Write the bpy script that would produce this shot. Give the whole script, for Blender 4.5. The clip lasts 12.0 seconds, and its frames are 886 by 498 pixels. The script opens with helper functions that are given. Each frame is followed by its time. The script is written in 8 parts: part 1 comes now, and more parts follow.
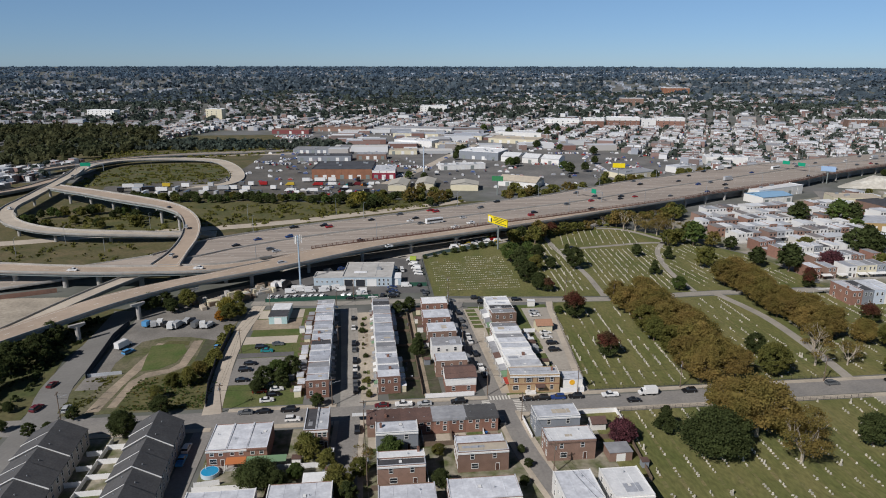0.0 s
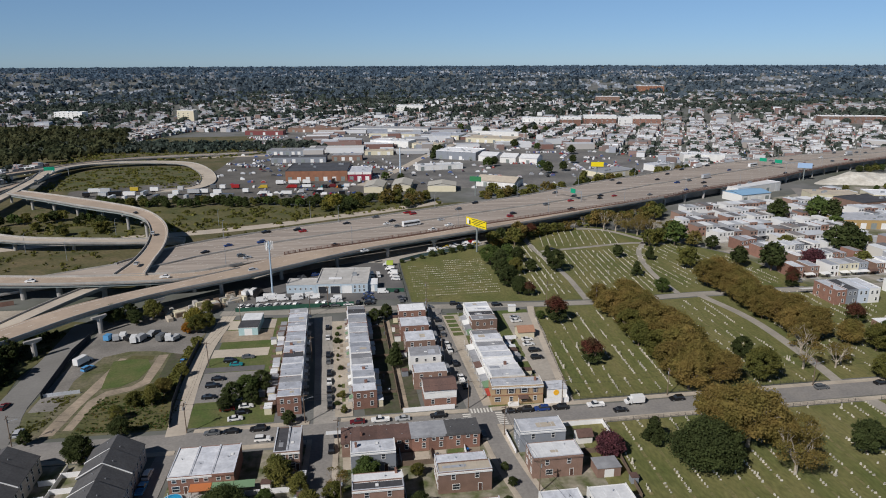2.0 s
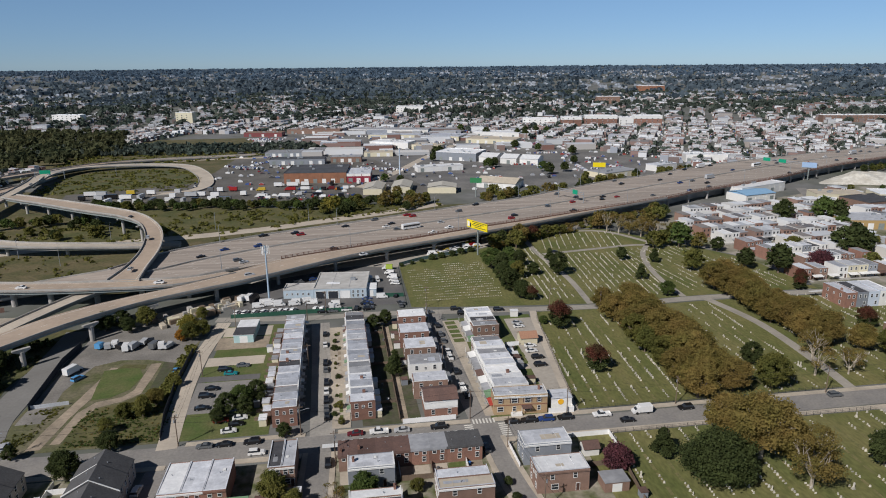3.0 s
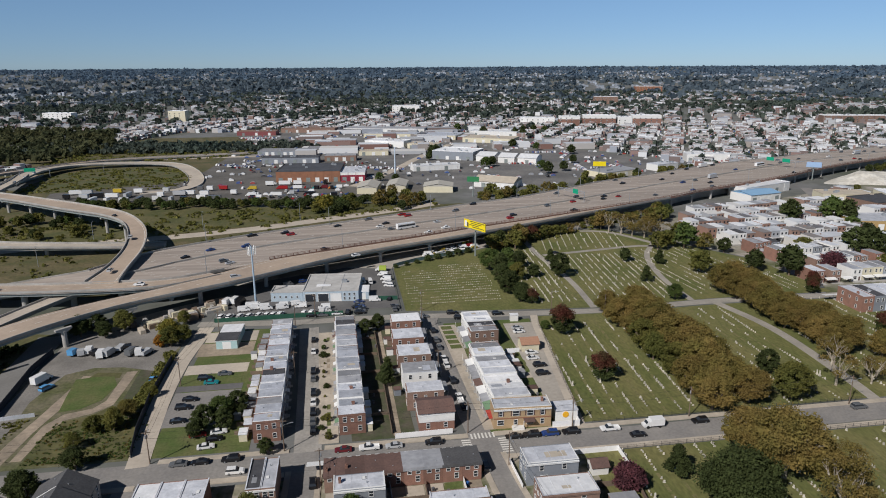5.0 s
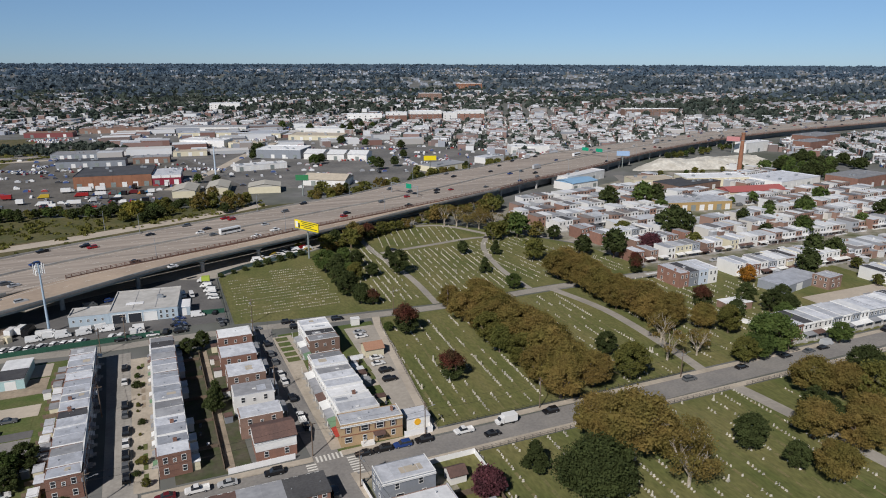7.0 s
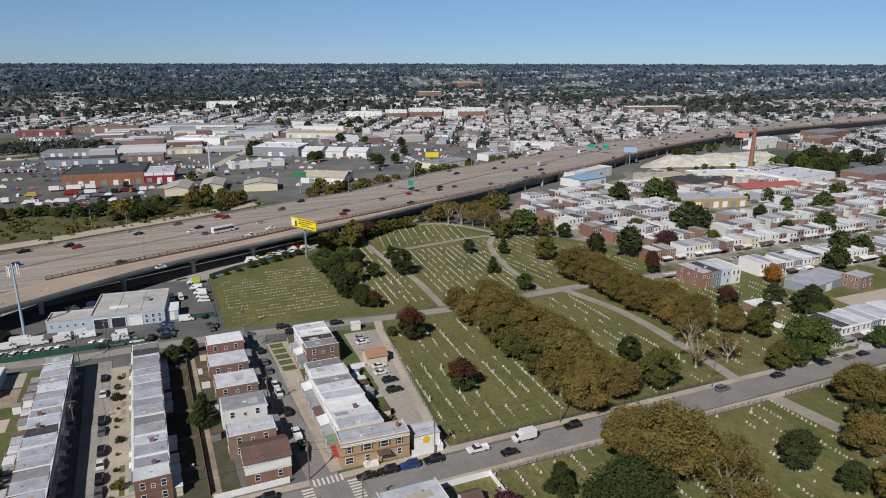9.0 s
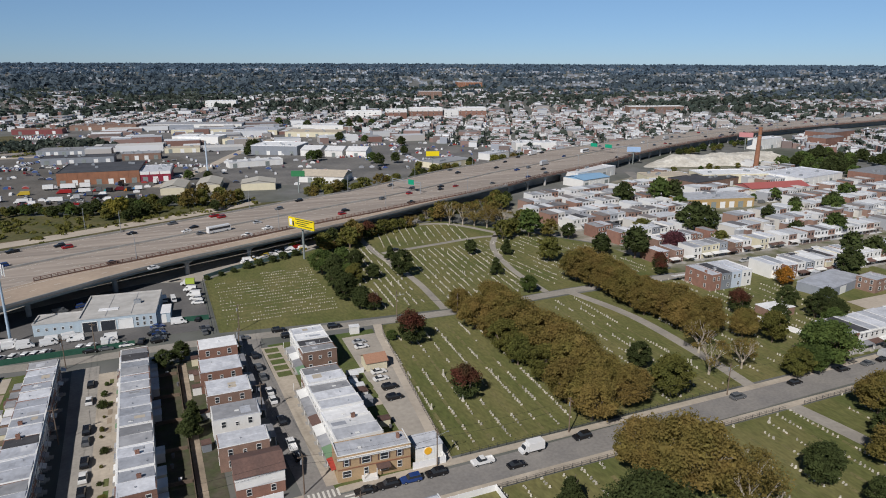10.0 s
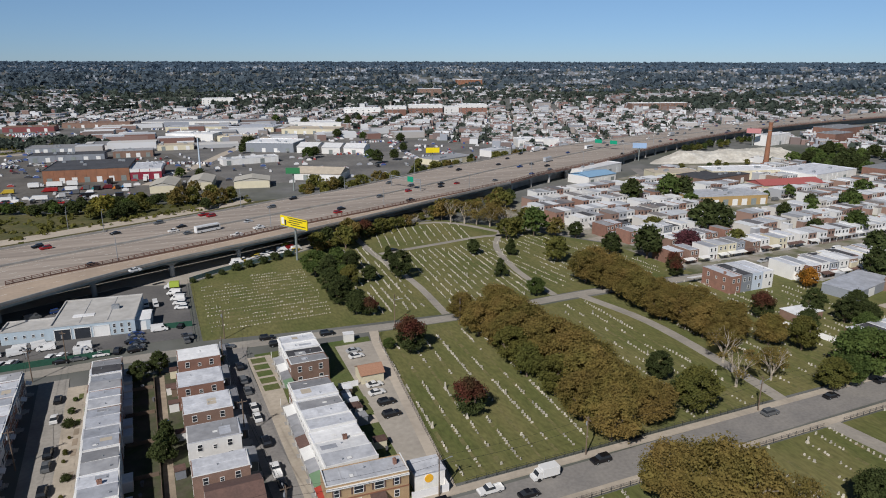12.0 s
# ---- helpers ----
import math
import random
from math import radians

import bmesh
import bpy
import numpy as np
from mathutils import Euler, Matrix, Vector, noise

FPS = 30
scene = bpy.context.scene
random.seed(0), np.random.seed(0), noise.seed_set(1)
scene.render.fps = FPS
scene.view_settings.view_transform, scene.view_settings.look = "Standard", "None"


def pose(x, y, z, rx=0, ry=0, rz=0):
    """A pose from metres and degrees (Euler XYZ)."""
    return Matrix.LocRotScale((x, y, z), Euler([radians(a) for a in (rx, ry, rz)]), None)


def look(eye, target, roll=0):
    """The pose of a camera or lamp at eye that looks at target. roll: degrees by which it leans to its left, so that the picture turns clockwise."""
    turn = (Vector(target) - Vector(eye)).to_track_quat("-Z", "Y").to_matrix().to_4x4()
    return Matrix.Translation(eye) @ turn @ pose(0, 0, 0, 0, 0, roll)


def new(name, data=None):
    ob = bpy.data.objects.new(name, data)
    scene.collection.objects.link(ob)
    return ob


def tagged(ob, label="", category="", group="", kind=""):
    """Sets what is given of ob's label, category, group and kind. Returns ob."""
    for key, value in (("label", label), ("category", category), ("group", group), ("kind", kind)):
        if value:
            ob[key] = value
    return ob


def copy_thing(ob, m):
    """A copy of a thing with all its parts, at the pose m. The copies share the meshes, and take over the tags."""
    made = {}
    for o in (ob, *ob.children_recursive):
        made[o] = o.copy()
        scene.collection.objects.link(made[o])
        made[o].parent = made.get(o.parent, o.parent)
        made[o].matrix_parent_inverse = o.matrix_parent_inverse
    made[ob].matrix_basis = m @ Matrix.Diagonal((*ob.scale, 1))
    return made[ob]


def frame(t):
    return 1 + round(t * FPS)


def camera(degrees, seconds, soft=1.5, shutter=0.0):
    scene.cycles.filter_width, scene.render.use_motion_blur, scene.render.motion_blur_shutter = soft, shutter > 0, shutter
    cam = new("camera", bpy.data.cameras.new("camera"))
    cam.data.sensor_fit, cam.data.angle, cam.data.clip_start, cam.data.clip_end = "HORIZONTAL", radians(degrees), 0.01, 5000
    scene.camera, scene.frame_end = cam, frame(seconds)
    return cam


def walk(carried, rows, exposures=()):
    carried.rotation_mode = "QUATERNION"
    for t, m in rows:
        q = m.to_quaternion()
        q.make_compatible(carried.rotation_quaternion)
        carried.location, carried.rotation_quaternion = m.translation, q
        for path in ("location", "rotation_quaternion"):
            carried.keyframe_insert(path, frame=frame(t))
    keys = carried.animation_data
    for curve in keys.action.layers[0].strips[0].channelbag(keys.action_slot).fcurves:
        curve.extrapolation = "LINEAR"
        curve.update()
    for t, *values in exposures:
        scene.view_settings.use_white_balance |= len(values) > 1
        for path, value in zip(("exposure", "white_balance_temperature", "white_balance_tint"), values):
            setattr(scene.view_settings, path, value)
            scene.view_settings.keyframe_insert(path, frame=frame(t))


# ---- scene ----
cam = camera(67.7, 12.0, soft=1.0)
PATH = [
    (0, (-13.688, -11.016, 106.957), (-13.462, -8.950, 106.371), 0.10),
    (0.5, (-13.328, -8.846, 106.909), (-13.089, -6.781, 106.322), 0.20),
    (1, (-12.920, -6.517, 106.759), (-12.624, -4.459, 106.172), 0.10),
    (1.5, (-12.397, -3.866, 106.547), (-12.101, -1.809, 105.961), -0.20),
    (2, (-11.876, -0.760, 106.365), (-11.581, 1.298, 105.777), -0.20),
    (2.5, (-11.365, 2.692, 106.131), (-11.071, 4.750, 105.543), -0.30),
    (3, (-10.676, 6.247, 105.684), (-10.383, 8.305, 105.099), -0.50),
    (5, (-8.514, 20.681, 101.454), (-8.209, 22.738, 100.872), -0.30),
    (5.5, (-7.592, 24.075, 100.640), (-7.267, 26.130, 100.057), -0.40),
    (6, (-6.668, 27.567, 99.713), (-6.189, 29.590, 99.128), -0.00),
    (6.5, (-6.026, 31.353, 98.614), (-5.234, 33.275, 98.026), 0.20),
    (7, (-5.365, 35.465, 97.586), (-4.545, 37.374, 96.998), 0.20),
    (9, (-1.211, 52.649, 92.038), (-0.388, 54.557, 91.451), 0.10),
    (9.5, (-0.025, 56.670, 90.949), (0.799, 58.578, 90.363), 0.20),
    (10, (1.372, 60.670, 89.835), (2.196, 62.578, 89.249), 0.20),
    (10.5, (2.850, 64.682, 88.659), (3.675, 66.591, 88.073), 0.10),
    (11, (4.260, 68.536, 87.425), (5.085, 70.443, 86.838), 0.20),
    (11.5, (5.814, 72.404, 86.449), (6.639, 74.312, 85.861), 0.20),
    (12, (7.560, 76.260, 85.800), (8.384, 78.167, 85.210), 0.10),
]
walk(cam, [(t, look(eye, target, roll)) for t, eye, target, roll in PATH], exposures=[(0, 0.0, 6250, 11), (12, 0.0, 6250, 11)])

# ---- light ----
SUN_EL, SUN_AZ = radians(40), math.atan2(-0.745, -0.667)
world = bpy.data.worlds.new("sky")
scene.world = world
world.use_nodes = True
wn = world.node_tree.nodes
sky = wn.new("ShaderNodeTexSky")
sky.sky_type, sky.sun_disc, sky.sun_elevation, sky.sun_rotation = "NISHITA", False, SUN_EL, SUN_AZ
sky.air_density, sky.dust_density, sky.ozone_density = 0.5, 0.0, 3.0
wn["Background"].inputs["Strength"].default_value = 0.063
# a clear dry sky that stays blue down to the skyline
where, split, tint, blend = wn.new("ShaderNodeTexCoord"), wn.new("ShaderNodeSeparateXYZ"), wn.new("ShaderNodeValToRGB"), wn.new("ShaderNodeMix")
blend.data_type, blend.blend_type = "RGBA", "MULTIPLY"
blend.inputs["Factor"].default_value = 1.0
tint.color_ramp.elements[0].color = (0.72, 0.81, 0.94, 1)
tint.color_ramp.elements[1].position, tint.color_ramp.elements[1].color = 0.2, (1.82, 1.85, 1.6, 1)
tint.color_ramp.elements.new(0.6).color = (0.46, 0.46, 0.46, 1)
for a, b in ((where.outputs["Generated"], split.inputs[0]), (split.outputs["Z"], tint.inputs[0]), (sky.outputs[0], blend.inputs["A"]), (tint.outputs[0], blend.inputs["B"]), (blend.outputs["Result"], wn["Background"].inputs["Color"])):
    world.node_tree.links.new(a, b)
lamp = bpy.data.lights.new("sun", "SUN")
lamp.energy, lamp.angle, lamp.color = 4.35, radians(0.55), (1.0, 0.94, 0.87)
sun = new("sun", lamp)
sun.matrix_basis = look((0, 0, 300), (0.745 * math.cos(SUN_EL), 0.667 * math.cos(SUN_EL), 300 - math.sin(SUN_EL)))


# ---- materials ----
MATS = {}


def mat(name, col, col2=None, rough=0.85, fine=2.0, broad=0.08, vary=0.18, island=0.0, rand=0.0, bump=0.0, metal=0.0, stretch=None, turn=0.0, emit=0.0, patch=0.5, spec=0.3, leafy=0.0):
    """Colour with grain at two scales, in metres of the place; island and rand shift the value piece by piece."""
    if name in MATS:
        return MATS[name]
    m = bpy.data.materials.new(name)
    m.use_nodes = True
    n, l = m.node_tree.nodes, m.node_tree.links
    b = n["Principled BSDF"]
    b.inputs["Roughness"].default_value, b.inputs["Metallic"].default_value = rough, metal
    b.inputs["Specular IOR Level"].default_value = spec
    geo = n.new("ShaderNodeNewGeometry")
    mp = n.new("ShaderNodeMapping")
    mp.inputs["Rotation"].default_value = (0, 0, radians(turn))
    if stretch:
        mp.inputs["Scale"].default_value = stretch
    l.new(geo.outputs["Position"], mp.inputs["Vector"])

    def grain(size, detail):
        t = n.new("ShaderNodeTexNoise")
        t.inputs["Scale"].default_value, t.inputs["Detail"].default_value = size, detail
        l.new(mp.outputs[0], t.inputs["Vector"])
        return t

    big, small = grain(broad, 4), grain(fine, 3)
    ramp = n.new("ShaderNodeMapRange")
    ramp.inputs["From Min"].default_value, ramp.inputs["From Max"].default_value = patch - 0.16, patch + 0.16
    l.new(big.outputs["Fac"], ramp.inputs["Value"])
    mix = n.new("ShaderNodeMix")
    mix.data_type = "RGBA"
    mix.inputs["A"].default_value, mix.inputs["B"].default_value = (*col, 1), (*(col2 or [c * (1 - vary) for c in col]), 1)
    l.new(ramp.outputs[0], mix.inputs["Factor"])
    out = mix.outputs["Result"]

    def scaled(src, sock, lo, hi):
        r = n.new("ShaderNodeMapRange")
        r.inputs["To Min"].default_value, r.inputs["To Max"].default_value = lo, hi
        l.new(sock, r.inputs["Value"])
        x = n.new("ShaderNodeVectorMath")
        x.operation = "MULTIPLY"
        l.new(src, x.inputs[0])
        l.new(r.outputs[0], x.inputs[1])
        return x.outputs[0]

    out = scaled(out, small.outputs["Fac"], 1 - 1.6 * vary, 1 + 1.6 * vary)
    if island:
        out = scaled(out, geo.outputs["Random Per Island"], 1 - island, 1 + island)
    if rand:
        inf = n.new("ShaderNodeObjectInfo")
        out = scaled(out, inf.outputs["Random"], 1 - rand, 1 + rand)
    l.new(out, b.inputs["Base Color"])
    if bump:
        bp = n.new("ShaderNodeBump")
        bp.inputs["Strength"].default_value, bp.inputs["Distance"].default_value = 0.6, bump
        l.new(small.outputs["Fac"], bp.inputs["Height"])
        l.new(bp.outputs[0], b.inputs["Normal"])
    if leafy:
        thin, both = n.new("ShaderNodeBsdfTranslucent"), n.new("ShaderNodeMixShader")
        both.inputs[0].default_value = leafy
        l.new(out, thin.inputs["Color"])
        l.new(b.outputs[0], both.inputs[1])
        l.new(thin.outputs[0], both.inputs[2])
        l.new(both.outputs[0], n["Material Output"].inputs["Surface"])
    if emit:
        l.new(out, b.inputs["Emission Color"])
        b.inputs["Emission Strength"].default_value = emit
    MATS[name] = m
    return m


def paint(name, col, rough=0.5, metal=0.0, vary=0.06, **k):
    return mat(name, col, rough=rough, metal=metal, vary=vary, fine=3.0, broad=0.4, **k)


ASPHALT = mat("asphalt", (0.21, 0.2, 0.19), (0.26, 0.245, 0.225), fine=1.2, broad=0.1, vary=0.18, bump=0.01)
DARK_ASPHALT = mat("dark asphalt", (0.115, 0.112, 0.112), (0.15, 0.145, 0.14), fine=1.0, broad=0.08, vary=0.15)
LANES = mat("worn concrete lanes", (0.39, 0.335, 0.288), (0.275, 0.238, 0.206), fine=0.6, broad=0.28, vary=0.16, stretch=(0.05, 1, 1), turn=-26)
RAMP = mat("ramp concrete", (0.44, 0.35, 0.27), (0.35, 0.28, 0.22), fine=0.6, broad=0.06, vary=0.1)
PALE = mat("pale road concrete", (0.5, 0.44, 0.36), (0.4, 0.35, 0.29), fine=0.7, broad=0.06, vary=0.12)
COURT = mat("court concrete", (0.4, 0.365, 0.315), (0.33, 0.3, 0.26), fine=0.7, broad=0.1, vary=0.14)
CONCRETE = mat("concrete", (0.4, 0.385, 0.36), (0.3, 0.29, 0.27), fine=1.0, broad=0.15, vary=0.14)
GIRDER = mat("girder steel", (0.24, 0.27, 0.26), rough=0.6, fine=1.0, vary=0.2)
WALK = mat("pavement slabs", (0.48, 0.42, 0.34), (0.36, 0.315, 0.255), fine=0.9, broad=0.12, vary=0.14)
DIRT = mat("bare dirt", (0.37, 0.3, 0.225), (0.24, 0.2, 0.15), fine=0.8, broad=0.12, vary=0.25, bump=0.03)
GRAVEL = mat("gravel yard", (0.24, 0.225, 0.205), (0.16, 0.15, 0.135), fine=1.5, broad=0.1, vary=0.25, bump=0.03)
LAWN = mat("mown lawn", (0.1, 0.115, 0.034), (0.168, 0.155, 0.06), fine=1.1, broad=0.075, vary=0.36, bump=0.06, patch=0.5, stretch=(1, 0.4, 1), turn=4)
PLOT = mat("patchy yards and paving", (0.33, 0.295, 0.24), (0.085, 0.1, 0.035), fine=0.9, broad=0.22, vary=0.25, bump=0.04, patch=0.48)
YARD = mat("yard grass", (0.075, 0.11, 0.028), (0.125, 0.13, 0.05), fine=1.3, broad=0.14, vary=0.3, bump=0.05)
VERGE = mat("verge grass", (0.075, 0.082, 0.03), (0.125, 0.112, 0.048), fine=0.5, broad=0.06, vary=0.35, bump=0.1)
ROUGH = mat("rough grass", (0.14, 0.115, 0.06), (0.075, 0.078, 0.03), fine=0.6, broad=0.07, vary=0.4, bump=0.1)
TOWN = mat("town ground", (0.17, 0.17, 0.165), (0.085, 0.095, 0.07), fine=0.08, broad=0.012, vary=0.25, patch=0.52)
MARK = paint("white road paint", (0.7, 0.68, 0.62), 0.7, vary=0.15)
RUST = mat("brown barrier", (0.24, 0.135, 0.1), (0.18, 0.11, 0.085), fine=0.8, vary=0.2)
BRICK = mat("red brick", (0.25, 0.135, 0.1), (0.2, 0.112, 0.085), fine=5.0, broad=0.5, vary=0.2, rand=0.18)
BRICK2 = mat("brown brick", (0.24, 0.155, 0.12), (0.2, 0.13, 0.1), fine=5.0, broad=0.5, vary=0.18, rand=0.15)
TANBRICK = mat("tan brick", (0.42, 0.3, 0.175), (0.36, 0.25, 0.145), fine=5.0, broad=0.5, vary=0.14)
ORANGE = mat("orange brick", (0.3, 0.14, 0.08), (0.24, 0.115, 0.07), fine=3.0, broad=0.3, vary=0.14)
WHITEWALL = mat("white siding", (0.72, 0.71, 0.68), rough=0.6, fine=2.0, broad=0.3, vary=0.06, rand=0.08)
CREAM = mat("cream siding", (0.62, 0.57, 0.42), rough=0.6, fine=2.0, broad=0.3, vary=0.06, rand=0.08)
BLUEWALL = mat("pale blue panels", (0.42, 0.5, 0.56), rough=0.5, fine=1.5, broad=0.3, vary=0.06)
GREYWALL = mat("grey siding", (0.24, 0.26, 0.29), rough=0.6, fine=2.0, broad=0.3, vary=0.08, rand=0.12)
SILVER = mat("silver roof coating", (0.6, 0.615, 0.65), (0.45, 0.465, 0.5), rough=0.55, fine=1.3, broad=0.35, vary=0.15, rand=0.18)
DULLROOF = mat("dull silver coating", (0.42, 0.44, 0.485), (0.32, 0.335, 0.37), rough=0.55, fine=1.3, broad=0.35, vary=0.16, rand=0.18)
WHITEROOF = mat("white roof coating", (0.78, 0.785, 0.79), (0.66, 0.67, 0.68), rough=0.55, fine=1.3, broad=0.35, vary=0.1, rand=0.1)
GREYROOF = mat("grey felt roof", (0.24, 0.245, 0.26), (0.31, 0.315, 0.33), rough=0.8, fine=0.8, broad=0.3, vary=0.15, rand=0.2)
TANROOF = mat("tan gravel roof", (0.5, 0.44, 0.35), (0.42, 0.37, 0.3), fine=0.8, broad=0.25, vary=0.1)
BLACKROOF = mat("black felt roof", (0.055, 0.055, 0.062), (0.08, 0.08, 0.085), rough=0.8, fine=1.0, broad=0.3, vary=0.2)
SHINGLE = mat("charcoal shingles", (0.082, 0.081, 0.083), (0.1, 0.099, 0.1), fine=2.0, broad=0.3, vary=0.25, bump=0.02)
BROWNSHINGLE = mat("brown shingles", (0.14, 0.085, 0.07), (0.11, 0.07, 0.06), fine=2.0, broad=0.3, vary=0.2, rand=0.2)
TRIM = paint("white trim", (0.75, 0.75, 0.73))
VINYL = paint("white vinyl fence", (0.8, 0.8, 0.8))
GLASS = paint("window glass", (0.03, 0.035, 0.042), 0.08, spec=0.6)
WOOD = mat("weathered wood", (0.19, 0.14, 0.1), (0.14, 0.105, 0.08), fine=2.0, broad=0.3, vary=0.2)
POLE = mat("galvanised steel", (0.36, 0.38, 0.4), rough=0.45, metal=0.4, fine=2.0, vary=0.1)
GREENNET = mat("green fence mesh", (0.02, 0.075, 0.05), (0.025, 0.09, 0.06), fine=1.0, vary=0.2)
# fence mesh; also the painted shade of two workshop bays
DARKNET = mat("dark fence mesh", (0.03, 0.035, 0.045), fine=1.0, vary=0.25)
STONE = mat("grave stone", (0.55, 0.515, 0.44), (0.37, 0.35, 0.3), fine=3.0, broad=0.3, vary=0.15, island=0.3, rand=0.25)
BARK = mat("bark", (0.17, 0.13, 0.1), (0.11, 0.085, 0.065), fine=3.0, broad=0.5, vary=0.25)
PALEBARK = mat("pale sycamore bark", (0.42, 0.38, 0.31), (0.26, 0.21, 0.16), fine=2.0, broad=0.6, vary=0.2)
LEAF = {
    "brown": mat("olive brown leaves", (0.248, 0.178, 0.058), (0.18, 0.155, 0.044), fine=0.4, broad=0.11, vary=0.2, island=0.14, rand=0.14, rough=0.85, spec=0.15, leafy=0.4),
    "olive": mat("olive leaves", (0.185, 0.172, 0.046), (0.125, 0.134, 0.036), fine=0.5, broad=0.12, vary=0.22, island=0.16, rand=0.16, rough=0.85, spec=0.15, leafy=0.4),
    "green": mat("green leaves", (0.115, 0.155, 0.042), (0.078, 0.115, 0.033), fine=0.5, broad=0.2, vary=0.22, island=0.16, rand=0.2, rough=0.85, spec=0.15, leafy=0.4),
    "dark": mat("dark green leaves", (0.08, 0.1, 0.034), (0.058, 0.074, 0.026), fine=0.5, broad=0.2, vary=0.22, island=0.16, rand=0.2, rough=0.85, spec=0.15, leafy=0.4),
    "red": mat("dark red leaves", (0.15, 0.05, 0.035), (0.09, 0.06, 0.03), fine=0.5, broad=0.25, vary=0.22, island=0.35, rough=0.85, spec=0.15, leafy=0.4),
    "purple": mat("purple leaves", (0.15, 0.055, 0.065), (0.1, 0.042, 0.05), fine=0.7, broad=0.3, vary=0.22, island=0.35, rough=0.85, spec=0.15, leafy=0.4),
    "yellow": mat("yellowing leaves", (0.29, 0.245, 0.05), (0.2, 0.19, 0.04), fine=0.7, broad=0.3, vary=0.22, island=0.35, rough=0.85, spec=0.15, leafy=0.4),
    "orange": mat("orange leaves", (0.42, 0.19, 0.03), (0.28, 0.15, 0.028), fine=0.7, broad=0.3, vary=0.22, island=0.35, rough=0.85, spec=0.15, leafy=0.4),
}


# ---- shapes ----
class Shape:
    """Collects faces, then becomes one mesh."""

    def __init__(self):
        self.v, self.f, self.k = [], [], []

    def face(self, pts, k=0):
        i = len(self.v)
        self.v += [tuple(p) for p in pts]
        self.f.append(tuple(range(i, i + len(pts))))
        self.k.append(k)

    def box(self, x0, y0, z0, x1, y1, z1, k=0, m=None):
        i = len(self.v)
        c = [(x, y, z) for z in (z0, z1) for x, y in ((x0, y0), (x1, y0), (x1, y1), (x0, y1))]
        if m is not None:
            c = [tuple(m @ Vector(p)) for p in c]
        self.v += c
        self.f += [tuple(i + j for j in q) for q in ((3, 2, 1, 0), (4, 5, 6, 7), (0, 1, 5, 4), (1, 2, 6, 5), (2, 3, 7, 6), (3, 0, 4, 7))]
        self.k += [k] * 6

    def prism(self, pts, z0, z1, k=0):
        n, i = len(pts), len(self.v)
        area = sum(pts[j][0] * pts[(j + 1) % n][1] - pts[(j + 1) % n][0] * pts[j][1] for j in range(n))
        pts = list(pts) if area > 0 else list(reversed(pts))
        self.v += [(p[0], p[1], z0) for p in pts] + [(p[0], p[1], z1) for p in pts]
        self.f.append(tuple(i + n + j for j in range(n)))
        self.f.append(tuple(i + n - 1 - j for j in range(n)))
        self.f += [(i + j, i + (j + 1) % n, i + n + (j + 1) % n, i + n + j) for j in range(n)]
        self.k += [k] * (n + 2)

    def tube(self, a, b, ra, rb=None, n=6, k=0):
        a, b = Vector(a), Vector(b)
        rb = ra if rb is None else rb
        q = (b - a).to_track_quat("Z", "Y")
        i = len(self.v)
        for c, r in ((a, ra), (b, rb)):
            for j in range(n):
                w = 2 * math.pi * j / n
                self.v.append(tuple(c + q @ Vector((r * math.cos(w), r * math.sin(w), 0))))
        self.f += [(i + j, i + (j + 1) % n, i + n + (j + 1) % n, i + n + j) for j in range(n)]
        self.f += [tuple(i + n + j for j in range(n)), tuple(i + n - 1 - j for j in range(n))]
        self.k += [k] * (n + 2)

    def sweep(self, P, r, n=5, k=0):
        """A bent round bar through the points."""
        i = len(self.v)
        for j, p in enumerate(P):
            q = (P[min(j + 1, len(P) - 1)] - P[max(j - 1, 0)]).to_track_quat("Z", "Y")
            self.v += [tuple(p + q @ Vector((r * math.cos(2 * math.pi * a / n), r * math.sin(2 * math.pi * a / n), 0))) for a in range(n)]
        for j in range(len(P) - 1):
            for a in range(n):
                b = (a + 1) % n
                self.f.append((i + j * n + a, i + j * n + b, i + j * n + n + b, i + j * n + n + a))
                self.k.append(k)

    def profile(self, pts, y0, y1, k=0):
        """A side outline in x, z, drawn out from y0 to y1."""
        n, i = len(pts), len(self.v)
        self.v += [(p[0], y0, p[1]) for p in pts] + [(p[0], y1, p[1]) for p in pts]
        self.f += [tuple(i + j for j in range(n)), tuple(i + 2 * n - 1 - j for j in range(n))]
        self.f += [(i + (j + 1) % n, i + j, i + n + j, i + n + (j + 1) % n) for j in range(n)]
        self.k += [k] * (n + 2)

    def strip(self, left, right, z0, z1, k=0):
        """A ribbon between two rows of points; z0 under, z1 over, each one number or one a point."""
        n, i = len(left), len(self.v)
        a = z0 if isinstance(z0, (list, tuple)) else [z0] * n
        b = z1 if isinstance(z1, (list, tuple)) else [z1] * n
        for j in range(n):
            self.v += [(*left[j][:2], b[j]), (*right[j][:2], b[j]), (*right[j][:2], a[j]), (*left[j][:2], a[j])]
        for j in range(n - 1):
            p, q = i + 4 * j, i + 4 * j + 4
            for s in range(4):
                t = (s + 1) % 4
                self.f.append((p + s, p + t, q + t, q + s))
                self.k.append(k)
        e = i + 4 * n - 4
        self.f += [(i, i + 3, i + 2, i + 1), (e, e + 1, e + 2, e + 3)]
        self.k += [k, k]

